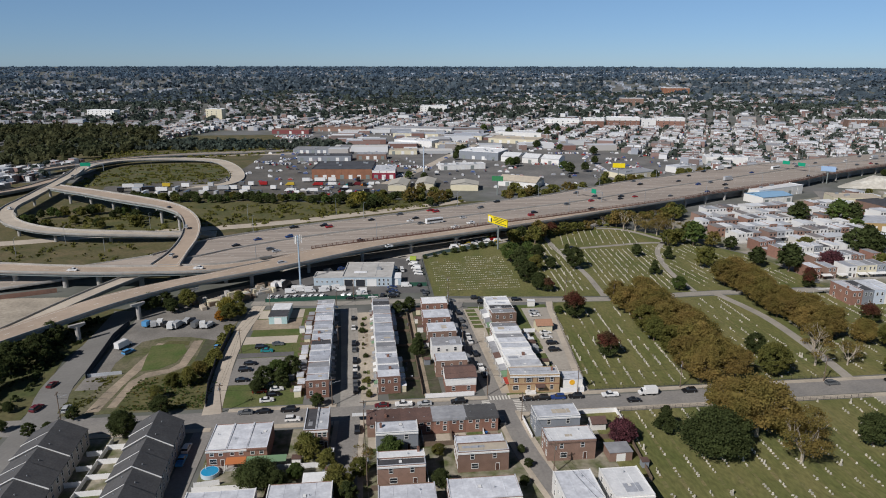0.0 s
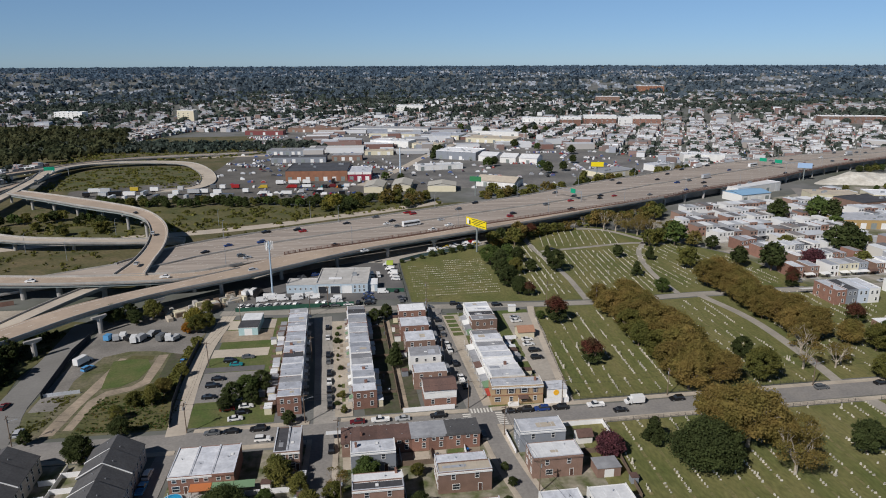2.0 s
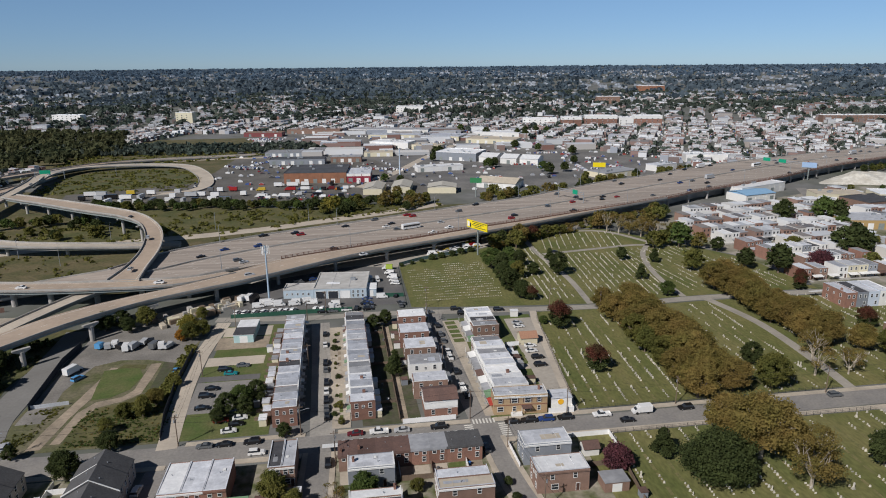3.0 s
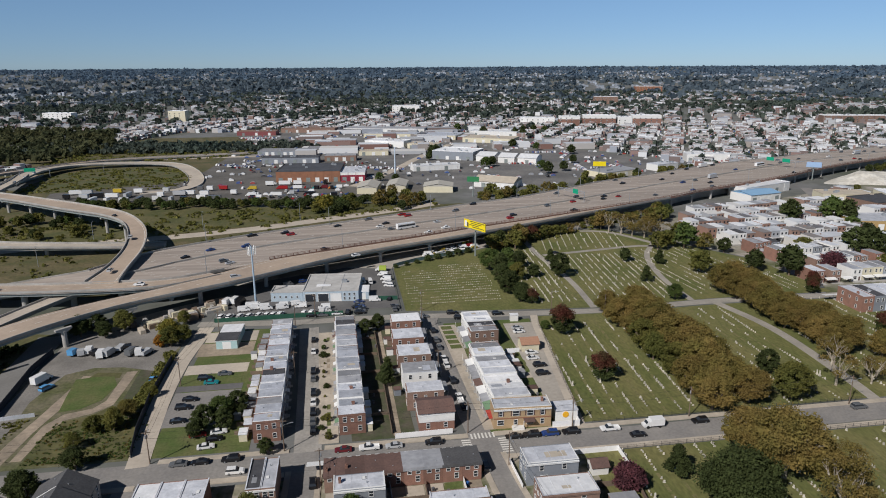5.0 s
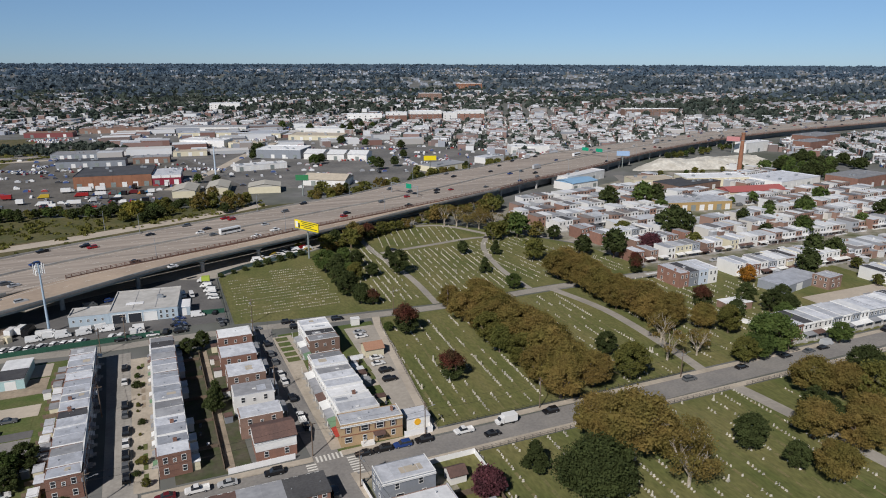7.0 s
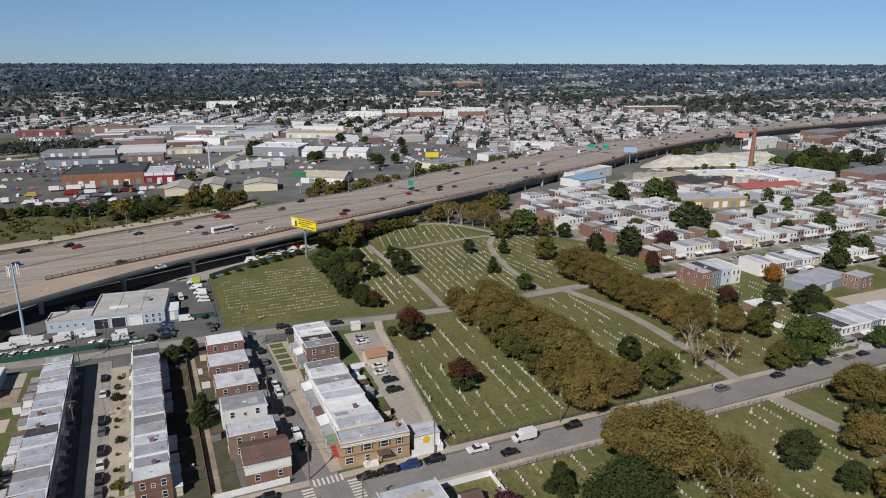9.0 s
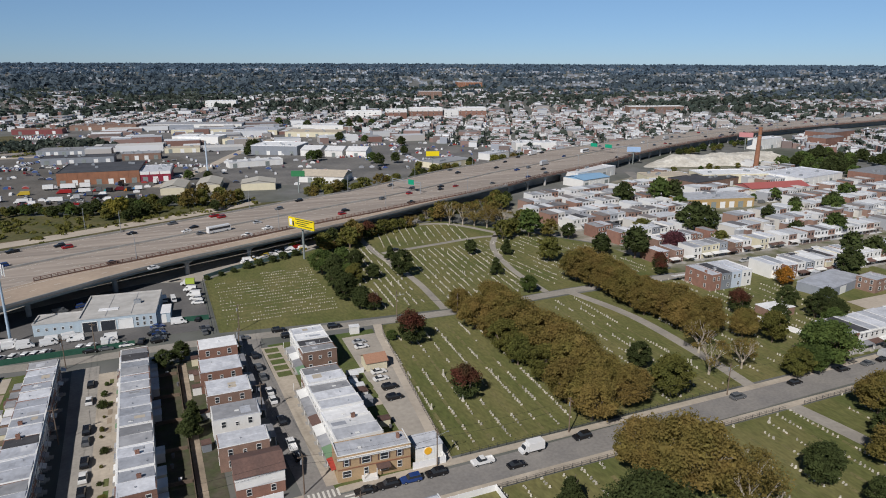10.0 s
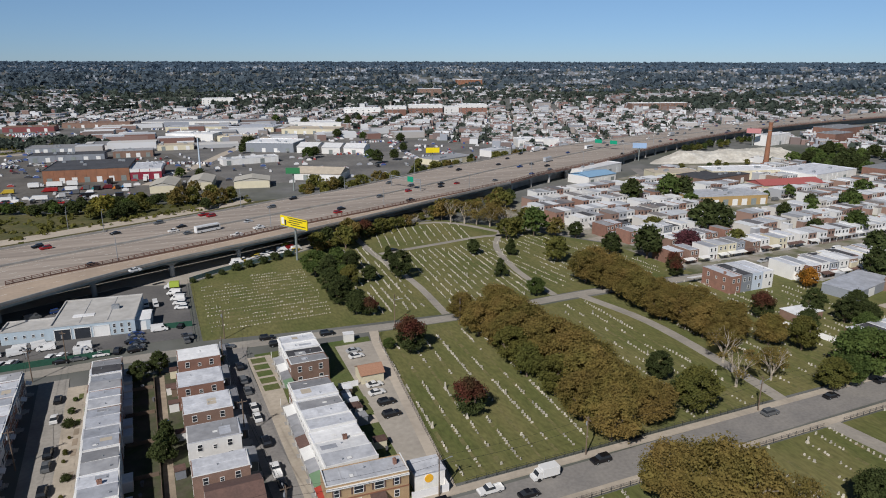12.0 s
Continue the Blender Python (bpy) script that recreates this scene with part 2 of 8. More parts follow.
    def mesh(self, name, mats):
        me = bpy.data.meshes.new(name)
        me.from_pydata(self.v, [], self.f)
        for m in mats if isinstance(mats, (list, tuple)) else [mats]:
            me.materials.append(m)
        if any(self.k):
            me.polygons.foreach_set("material_index", self.k)
        me.update()
        return me


def part(name, shape, material, parent=None, label="", m=None):
    """One mesh object, under a thing or under a part."""
    data = shape if isinstance(shape, bpy.types.Mesh) else shape.mesh(name, material)
    ob = new(name, data)
    if parent is not None:
        ob.parent = parent
    if m is not None:
        ob.matrix_basis = m
    if label:
        ob["label"] = label
    return ob


def thing(name, label, category, group="", kind="", m=None):
    ob = tagged(new(name), label, category, group, kind)
    if m is not None:
        ob.matrix_basis = m
    return ob


def structure(name, shape, material, label, category):
    return tagged(part(name, shape, material), label, category, kind="structure")


def smooth(pts, step):
    """A line through the points, rounded and resampled about every step metres."""
    P = [Vector((*p, 0, 0)[:3]) for p in pts]
    P = [2 * P[0] - P[1]] + P + [2 * P[-1] - P[-2]]
    out = []
    for a, b, c, d in zip(P, P[1:], P[2:], P[3:]):
        n = max(1, round((c - b).length / step))
        for j in range(n):
            t = j / n
            out.append(0.5 * (2 * b + (c - a) * t + (2 * a - 5 * b + 4 * c - d) * t * t + (3 * b - a - 3 * c + d) * t ** 3))
    return out + [P[-2]]


def along(pts, n):
    """n points at even steps on a line."""
    d = [0]
    for a, b in zip(pts, pts[1:]):
        d.append(d[-1] + (b - a).length)
    xs = np.linspace(0, d[-1], n)
    return [Vector([float(np.interp(x, d, [p[i] for p in pts])) for i in range(3)]) for x in xs]


def beside(line, off):
    """The line moved off metres to its left."""
    out = []
    for i, p in enumerate(line):
        d = (line[min(i + 1, len(line) - 1)] - line[max(i - 1, 0)])
        d.z = 0
        d.normalize()
        out.append(p + off * Vector((-d.y, d.x, 0)))
    return out

# ---- ground ----
def land(x, y):
    """Height of the open land: flat near by, a long rise towards the skyline."""
    d = math.hypot(x, y)
    if d < 2000:
        return 0.0
    s = min(1.0, (d - 2000) / 2850)
    return 80 * s * s * (3 - 2 * s) * (0.985 + 0.02 * noise.noise((x / 700, y / 700, 0)) + 0.01 * noise.noise((x / 160, y / 160, 3)))


g = Shape()
rings = [0, 60, 160, 320, 600, 1000, 1500, 2000, 2200, 2400, 2600, 2800, 3000, 3200, 3400, 3600, 3800, 4000, 4200, 4400, 4600, 4750, 4850]
SEG = 160
g.v.append((0, 0, -0.05))
for r in rings[1:]:
    for j in range(SEG):
        a = 2 * math.pi * j / SEG
        x, y = r * math.sin(a), r * math.cos(a)
        g.v.append((x, y, land(x, y) - 0.05))
for j in range(SEG):
    g.f.append((0, 1 + (j + 1) % SEG, 1 + j))
for i in range(len(rings) - 2):
    for j in range(SEG):
        a, b = 1 + i * SEG + j, 1 + i * SEG + (j + 1) % SEG
        g.f.append((a, b, b + SEG, a + SEG))
g.k = [0] * len(g.f)
structure("ground", g, TOWN, "wide town ground of pale grit and worn grass", "ground")


def area(name, pts, z, material, label, category, thick=0.3):
    s = Shape()
    s.prism(pts, z - thick, z, 0)
    return structure(name, s, material, label, category)


# lawns and open yards
area("cemetery_lawn", [(55, 186), (300, 186), (300, 271), (215, 270), (150, 271), (100, 268.6), (66, 270)], 0.06, LAWN, "mown cemetery lawn turning dry in patches", "lawn")
area("cemetery_lawn", [(14.5, 285), (50, 280), (100, 275.8), (150, 278.6), (210, 278.4), (206, 330), (180, 372), (150, 410), (96, 404), (76, 382), (61, 372), (27, 357), (14, 346)], 0.06, LAWN, "mown cemetery lawn behind the houses", "lawn")
area("cemetery_lawn", [(52, 60), (360, 60), (360, 170.5), (52, 170.5)], 0.06, LAWN, "mown cemetery lawn in front of the avenue", "lawn")
area("house_yards", [(-64.5, 186), (-38, 186), (-40, 274), (-64, 274)], 0.03, YARD, "patchy back yards with grass", "yard")
# dark brown soil with greener patches
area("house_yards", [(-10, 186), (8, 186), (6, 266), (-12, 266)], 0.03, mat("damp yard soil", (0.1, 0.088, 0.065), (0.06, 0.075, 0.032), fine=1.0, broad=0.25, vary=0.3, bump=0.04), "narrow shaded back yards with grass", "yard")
area("house_yards", [(28, 184), (55, 184), (64, 268), (28, 268)], 0.03, YARD, "small back yards with grass", "yard")
area("house_yards", [(-62, 110), (55, 110), (55, 170.5), (-62, 170.5)], 0.03, PLOT, "grass and paved yards between the houses", "yard")
area("vacant_lot", [(-117, 186), (-69, 186), (-72.3, 216), (-72.3, 262), (-116, 268)], 0.03, mat("gritty waste ground", (0.17, 0.15, 0.1), (0.085, 0.095, 0.035), fine=0.9, broad=0.11, vary=0.4, bump=0.06), "overgrown vacant lot with worn dirt tracks", "lot")
area("rough_grass", [(-97, 187), (-69.5, 187), (-69, 206), (-73, 214), (-79, 214), (-83, 218), (-87.5, 212.5), (-96, 209.5), (-97, 200)], 0.052, VERGE, "olive weeds along the vacant lot", "grass")
area("gravel_yard", [(-115.5, 203), (-107.5, 203), (-109.5, 224), (-106, 243), (-98, 247), (-88, 246), (-76, 241), (-72.6, 262), (-85, 285), (-116.5, 278)], 0.045, GRAVEL, "grey gravel storage yard", "yard")
area("rough_grass", [(-420, 130), (-126, 130), (-124, 190), (-130, 230), (-122, 280), (-190, 300), (-420, 310)], 0.03, mat("shaded verge grass", (0.07, 0.085, 0.03), (0.12, 0.105, 0.05), fine=0.6, broad=0.08, vary=0.3, bump=0.08), "rough grass beside the viaduct", "grass")
area("rough_grass", [(-420, 330), (-200, 330), (-120, 325), (-62, 420), (-16, 432), (72, 474), (150, 492), (150, 506), (-60, 500), (-140, 600), (-420, 640)], 0.04, ROUGH, "long dry grass between the ramps", "grass")
area("rough_grass", [(-420, 800), (-330, 690), (-150, 690), (-130, 740), (-110, 850), (-85, 960), (-160, 1035), (-420, 1035)], 0.04, ROUGH, "dry grass inside the loop ramp", "grass")
area("loop_grass", [(-284, 604), (-152, 604), (-150, 660), (-167, 700), (-190, 733), (-258, 737), (-286, 700)], 0.062, MATS["shaded verge grass"], "green grass inside the loop ramp", "grass")
area("gravel_apron", [(-300, 262), (-200, 236), (-176, 238), (-164, 262), (-158, 284), (-150, 300), (-196, 302), (-300, 290)], 0.05, mat("pale gravel", (0.42, 0.37, 0.3), (0.3, 0.265, 0.215), fine=0.7, broad=0.08, vary=0.25, bump=0.04), "pale gravel ground beside the viaduct", "ground")
area("storage_ground", [(-104, 281), (-84, 289), (-62, 302), (-62, 318), (-86, 304), (-112, 284)], 0.05, MATS["pale gravel"], "pale gravel storage ground below the ramp", "ground")
area("townhouse_yards", [(-99, 118), (-84, 118), (-84.6, 171), (-98.8, 171)], 0.03, PLOT, "small grass and paved yards behind townhouses", "yard")
# paler ground added here to bounce light into the dark below the ramp
area("ramp_ground", [(-62, 331), (-10, 352.5), (13, 347), (27, 358), (61, 374), (100, 398), (170, 434), (165, 440), (60, 404), (0, 379), (-62, 347)], 0.035, COURT, "pale ground added to bounce light under the highway ramp", "ground")
area("workshop_yard", [(-62, 291), (12, 290), (12.5, 345), (-10, 352), (-62, 330)], 0.04, DARK_ASPHALT, "dark asphalt yard round the workshop", "yard")
area("depot_yard", [(-240, 555), (20, 540), (60, 560), (20, 760), (-140, 800), (-150, 640), (-250, 600)], 0.09, mat("depot asphalt", (0.155, 0.145, 0.132), (0.095, 0.09, 0.08), fine=0.5, broad=0.04, vary=0.25), "grey truck depot yard", "yard")
area("trade_park", [(20, 560), (230, 570), (330, 600), (320, 700), (160, 1060), (-140, 1100), (-150, 800), (20, 760)], 0.05, mat("yard asphalt", (0.2, 0.192, 0.18), (0.12, 0.118, 0.115), fine=0.4, broad=0.03, vary=0.25), "wide asphalt yards between warehouses", "yard")

area("neighbourhood_ground", [(206, 186), (520, 186), (520, 560), (225, 440), (170, 402), (182, 374), (207, 332)], 0.03, mat("yards and drives", (0.34, 0.31, 0.27), (0.1, 0.11, 0.05), fine=0.5, broad=0.07, vary=0.25), "small yards and drives between terraces", "yard")
# roads on the ground
def road(name, pts, width, material=ASPHALT, label="worn grey asphalt street", step=8, z=0.08, walks=0.0, gap=0.0):
    line = smooth(pts, step)
    s = Shape()
    s.strip(beside(line, width / 2), beside(line, -width / 2), z - 0.3, z)
    ob = structure(name, s, material, label, "road")
    for side in ((1, -1) if walks else ()):
        k = Shape()
        a, b = width / 2 + gap, width / 2 + gap + walks
        k.strip(beside(line, side * (b if side > 0 else a)), beside(line, side * (a if side > 0 else b)), -0.2, z + 0.13)
        structure("pavement", k, WALK, "tan concrete pavement with a raised kerb", "pavement")
    return ob


road("road", [(-330, 180), (-140, 180), (-100, 179), (-60, 178.5)], 9.5, label="grey asphalt avenue")
road("road", [(-64, 178.6), (-10, 178.3), (60, 177), (130, 178.2), (200, 179), (420, 181)], 9.0, z=0.086, label="grey asphalt avenue between houses and cemetery")
road("road", [(-22.5, 173.8), (-23, 150), (-22, 90)], 6.5, z=0.092, walks=1.5)
road("road", [(-22, 182.5), (-23.5, 230), (-25.5, 272)], 7.5, label="sunlit side street between two terraces", material=mat("bleached asphalt", (0.36, 0.335, 0.3), (0.28, 0.265, 0.24), fine=1.0, broad=0.14, vary=0.18), z=0.092)
road("road", [(-66, 174), (-66.3, 150), (-66, 100)], 5.6, z=0.09, label="narrow shaded asphalt street beside townhouses")
road("road", [(27, 174), (29, 150), (36, 110), (40, 80)], 5.4, z=0.092, walks=1.5)
road("road", [(26, 182), (24, 220), (22, 262), (24, 278)], 7.0, z=0.092, label="side street with parked cars")
road("road", [(-70, 283), (-30, 279), (0, 279), (50, 275), (100, 272), (150, 275), (215, 274), (330, 276)], 5.0, z=0.102, label="narrow grey street along the cemetery", material=mat("grey lane", (0.34, 0.315, 0.275), (0.27, 0.25, 0.22), fine=1, broad=0.1, vary=0.15))
road("road", [(-66, 182), (-67.6, 200), (-69, 222), (-69, 246), (-67.4, 264), (-66, 279)], 5.8, z=0.097, material=PALE, label="pale concrete alley")
road("road", [(-116, 120), (-118, 183), (-122.3, 206), (-122.8, 240), (-123.2, 262), (-123.8, 279)], 10.4, z=0.097, label="wide grey side road ending under the viaduct", material=mat("light asphalt", (0.22, 0.215, 0.205), (0.18, 0.175, 0.165), fine=1.0, broad=0.06, vary=0.1))
road("road", [(56, 184), (58.5, 205), (62, 235), (65, 262), (67, 272)], 3.0, z=0.097, material=PALE, label="narrow concrete lane by the cemetery fence")
area("parking_court", [(50, 192), (56, 189), (64, 240), (64, 264), (52, 264), (51, 225)], 0.075, COURT, "pale concrete parking court behind the houses", "parking")
# cemetery paths
for pts, w in (([(95.5, 406), (94.5, 359), (97, 313), (95, 276)], 3.0), ([(97, 357), (125, 362), (157, 367), (176, 362)], 3.2), ([(168, 372), (152, 346), (143, 310), (141, 278)], 3.0),
               ([(150, 273), (156, 242), (154.5, 205), (152, 184)], 4.0), ([(153, 172), (155, 150), (158, 100)], 5.0), ([(84, 400), (120, 405), (150, 402), (168, 372)], 3.5)):
    road("path", pts, w, z=0.11, material=mat("path asphalt", (0.36, 0.33, 0.285), (0.27, 0.25, 0.22), fine=1.0, broad=0.1, vary=0.12), label="cracked grey cemetery path")
# pavements of the avenue
for x0, x1, y in ((-61, -27, 183.7), (-17.5, 22.5, 183.7), (30, 300, 183.6), (-104, -64, 172.6), (-60, -27.5, 172.7), (-18, 23, 172.5), (31, 300, 172.0)):
    s = Shape()
    s.box(x0, y - 0.9, -0.2, x1, y + 1.1, 0.21)
    structure("pavement", s, WALK, "tan concrete pavement with a raised kerb", "pavement")
# crossings and centre line
s = Shape()
for i in range(7):
    s.box(23.2 + i * 1.05, 181.9, 0.05, 23.7 + i * 1.05, 184.6, 0.1)
    s.box(20.2, 174.6 + i * 1.1, 0.05, 22.8, 175.1 + i * 1.1, 0.1)
    s.box(30.6, 174.2 + i * 1.1, 0.05, 33.4, 174.7 + i * 1.1, 0.1)
s.v = [(a, b, c + 0.015) for a, b, c in s.v]
structure("crossing", s, MARK, "worn white crossing stripes on asphalt", "road marking")

# ---- highway and ramps ----
def deck(name, left, right, z, thick, material, label, parapet=0.9, n=0, lines=(), rails=(True, True), girder=True):
    """A road on a raised deck between two edge lines; z: height at even steps along it."""
    L, R = smooth(left, 6), smooth(right, 6)
    n = n or max(len(L), len(R))
    L, R = along(L, n), along(R, n)
    zs = [float(np.interp(i / (n - 1), np.linspace(0, 1, len(z)), z)) for i in range(n)]
    ob = thing(name, label, "highway", kind="structure")
    s = Shape()
    s.strip(L, R, [v - 0.35 for v in zs], zs)
    part("roadway", s, material, ob)
    if girder:
        s = Shape()
        a, b = [p + (q - p).normalized() * 0.8 for p, q in zip(L, R)], [q + (p - q).normalized() * 0.8 for p, q in zip(L, R)]
        s.strip(a, b, [v - thick for v in zs], [v - 0.35 for v in zs])
        part("girder", s, GIRDER, ob)
    for side, on in zip((L, R), rails):
        if on:
            other = R if side is L else L
            inner = [p + (q - p).normalized() * 0.35 for p, q in zip(side, other)]
            s = Shape()
            a, b = (side, inner) if side is L else (inner, side)
            s.strip(a, b, [v - 0.5 for v in zs], [v + parapet for v in zs])
            part("parapet", s, CONCRETE, ob)
    for f, dash in lines:
        mid = [p.lerp(q, f) for p, q in zip(L, R)]
        s = Shape()
        fine = along([Vector((p.x, p.y, v)) for p, v in zip(mid, zs)], n * 2)
        for i in range(0, len(fine) - 1, 1):
            if dash and i % 3:
                continue
            a, b = fine[i], fine[i + 1]
            d = (b - a).normalized()
            w = Vector((-d.y, d.x, 0)) * 0.11
            e = a.lerp(b, 0.8 if dash else 1.0)
            s.face([(*(a + w)[:2], a.z + 0.02), (*(a - w)[:2], a.z + 0.02), (*(e - w)[:2], e.z + 0.02), (*(e + w)[:2], e.z + 0.02)])
        part("lane_line", s, MARK, ob)
    return L, R, zs, ob


def pier(x, y, top, turn=0, width=6.0, r=0.95):
    s = Shape()
    s.tube((0, 0, -0.5), (0, 0, top - 1.2), r, r, 14)
    c = Shape()
    c.profile([(-width / 2, top - 0.1), (-width / 2, top - 0.7), (-1, top - 1.6), (1, top - 1.6), (width / 2, top - 0.7), (width / 2, top - 0.1)], -0.7, 0.7)
    ob = thing("bridge_pier", "round pale concrete pier under a road deck", "bridge pier", "viaduct piers", m=pose(x, y, 0, 0, 0, turn))
    part("column", s, CONCRETE, ob)
    part("pier_cap", c, CONCRETE, ob)


NORTH = [(-132, 342), (-120, 358), (-106, 374), (-61, 400), (-16, 419), (21, 436), (73, 461), (109, 476), (144, 497), (199, 532), (254, 559), (318, 594), (369, 616), (414, 633), (460, 649), (506, 664), (570, 687), (632, 706), (707, 730), (778, 748), (900, 770), (1300, 825)]
FENCE = [(-104, 320.5), (-90, 321.5), (-74, 329.5), (-61, 336.5), (-49, 343.5), (-32, 352), (-13, 360), (32, 379), (67, 394.5), (120, 416), (220, 459), (257, 480), (289, 494), (326, 511), (372, 534), (407, 555), (455, 580), (486, 594), (551, 621), (617, 645), (685, 667), (800, 695), (950, 720), (1300, 775)]
SOUTH = [(-190, 170), (-150, 226), (-136, 245), (-121, 265), (-104, 281), (-85, 294.5), (-62, 308), (-45, 320), (-30, 331), (-13, 343), (7, 354.5), (30, 365), (57, 377), (100, 397.5), (150, 423), (222, 458.5)]
INNER = [(-198, 182), (-158, 239), (-145, 258), (-130, 278), (-110, 293), (-87, 308), (-63, 330), (-49, 342.5), (-32, 351), (-13, 359), (32, 378), (66, 393.5), (119, 415), (170, 438), (220, 459)]
MAIN = deck("highway", NORTH, FENCE, [7.6, 8, 8, 8, 8, 8, 8, 8, 8, 8], 1.8, LANES, "wide multi-lane elevated highway of worn tan concrete", lines=[(f, True) for f in (0.1, 0.19, 0.28, 0.37, 0.63, 0.72, 0.81, 0.9)] + [(0.03, False), (0.46, False), (0.54, False), (0.97, False)], rails=(True, False), n=190)
NEAR = deck("ramp", INNER, SOUTH, [6, 8.5, 9, 8.5, 8, 8, 8, 8], 1.6, RAMP, "long curving concrete ramp beside the highway", lines=[(0.12, False), (0.88, False), (0.5, True)], rails=(False, True))
VIA_N = [(-330, 352), (-250, 340), (-201, 330), (-171, 323.2), (-143, 319.4), (-115, 318.4), (-90, 319.6), (-73, 327)]
VIA_S = [(-330, 336), (-250, 324), (-194, 315.2), (-166, 310.5), (-139, 307.7), (-112, 306.7), (-99, 307.2), (-86, 309.8), (-67, 322.5)]
deck("viaduct", VIA_N, VIA_S, [9.6, 9.3, 9, 8.8, 8.3], 1.7, RAMP, "long concrete viaduct on round piers", lines=[(0.1, False), (0.9, False), (0.5, True)])
LOW_N = [(-131, 342), (-152, 337), (-178, 331), (-210, 326), (-270, 318), (-340, 308)]
LOW_S = [(-104, 321), (-130, 323.5), (-160, 318), (-205, 307), (-270, 297), (-340, 287)]
deck("highway", LOW_N, LOW_S, [7.6, 4.5, 1.8, 0.5, 0.2, 0.2], 0.6, LANES, "highway lanes dipping below the viaduct", parapet=0.7, girder=False, lines=[(0.33, True), (0.67, True)])
# brown work barrier between ramp and highway, concrete barrier in the middle
s = Shape()
line = along(smooth(FENCE, 6), 240)[10:]
for i, (a, b) in enumerate(zip(line, line[1:])):
    if a.x < -72:
        continue
    zz = float(np.interp(a.x, [-130, -60], [8.8, 8.1]))
    d = (b - a).normalized()
    n = Vector((-d.y, d.x, 0))
    for low, high, thick in ((-1.0, 0.55, 0.3), (0.95, 1.12, 0.12), (1.5, 1.7, 0.12)):
        s.strip([a + n * thick, b + n * thick], [a, b], zz + low, zz + high)
    for k in range(max(1, int((b - a).length // 2.4))):
        p = a + d * (2.4 * k)
        s.strip([p + n * 0.16, p + d * 0.3 + n * 0.16], [p, p + d * 0.3], zz + 0.4, zz + 1.75)
structure("barrier", s, RUST, "long rust-brown barrier along the highway", "barrier")
s = Shape()
L, R, zs, ob = MAIN
mid = [p.lerp(q, 0.5) for p, q in zip(L, R)]
s.strip(beside(mid, 0.3), beside(mid, -0.3), [v - 0.2 for v in zs], [v + 0.85 for v in zs])
part("median_barrier", s, CONCRETE, ob)
s = Shape()
edge = [p for p in R if p.x < -66]
s.strip(beside(edge, 0.35), edge, [v - 0.6 for v in zs[:len(edge)]], [v + 0.9 for v in zs[:len(edge)]])
part("parapet", s, CONCRETE, ob)
# grass bank up to the highway's far edge, retaining wall under its near edge
s = Shape()
bank = [p for p in L if -100 < p.x < 700]
out = beside(bank, 10)
for i in range(len(bank) - 1):
    s.face([(*bank[i][:2], 7.2), (*bank[i + 1][:2], 7.2), (*out[i + 1][:2], -0.1), (*out[i][:2], -0.1)])
structure("grass_bank", s, VERGE, "green grass bank below the highway", "bank")
s = Shape()
wall = beside([p for p in R if -50 < p.x < 1300], 9)
s.strip(beside(wall, 0.3), beside(wall, -0.3), -0.5, 6.4)
structure("abutment_wall", s, CONCRETE, "grey concrete wall in the shade under the highway", "wall")
for x, y, t, a in ((-131, 246, 7.6, 40), (-115, 268, 7.6, 45), (-97, 287, 7.3, 35), (-74, 308, 7, 30), (-48, 328, 6.8, 28), (-20, 345, 6.6, 28), (8, 359, 6.6, 28), (36, 371, 6.6, 28), (64, 384, 6.6, 28), (-153, 228, 7.5, 50),
                   (-88, 315, 6.9, 20)):
    pier(x, y, t, a)
for x, y in ((-214, 326), (-190, 320.5), (-165, 316), (-148, 313.5), (-128, 313), (-108, 312.5)):
    pier(x, y, 7.6, 0, 3.4, 1.25)
for i in range(22):
    x = 228 + i * 22
    y = float(np.interp(x, [220, 289, 372, 455, 551, 617, 685], [459, 494, 534, 580, 621, 645, 667]))
    pier(x - 1.5, y + 3, 6.4, 26)
# the flyover
FLY_OUT = [(-110, 317), (-111.5, 339), (-112.4, 363), (-117, 390), (-125, 414), (-139, 441), (-155, 461), (-187, 489), (-221, 517), (-252, 543), (-268, 556)]
FLY_IN = [(-125, 318.5), (-122, 340), (-123, 368), (-129, 397), (-141, 426), (-158, 446), (-172, 457), (-200, 479), (-228, 504), (-252, 525), (-274, 545)]
deck("flyover", FLY_IN, FLY_OUT, [9.2, 11, 12.5, 12.5, 12, 11, 9.5], 2.0, RAMP, "curving concrete flyover on round piers", lines=[(0.12, False), (0.88, False)])
for x, y, t, a in ((-117, 345, 9.8, 90), (-119, 372, 10.6, 80), (-127, 401, 10.7, 70), (-140, 428, 10.6, 60), (-158, 451, 10.4, 50), (-180, 470, 10.2, 45), (-203, 489, 9.8, 45), (-226, 508, 9.4, 45), (-249, 527, 8.6, 45)):
    pier(x, y, t, a, 7)
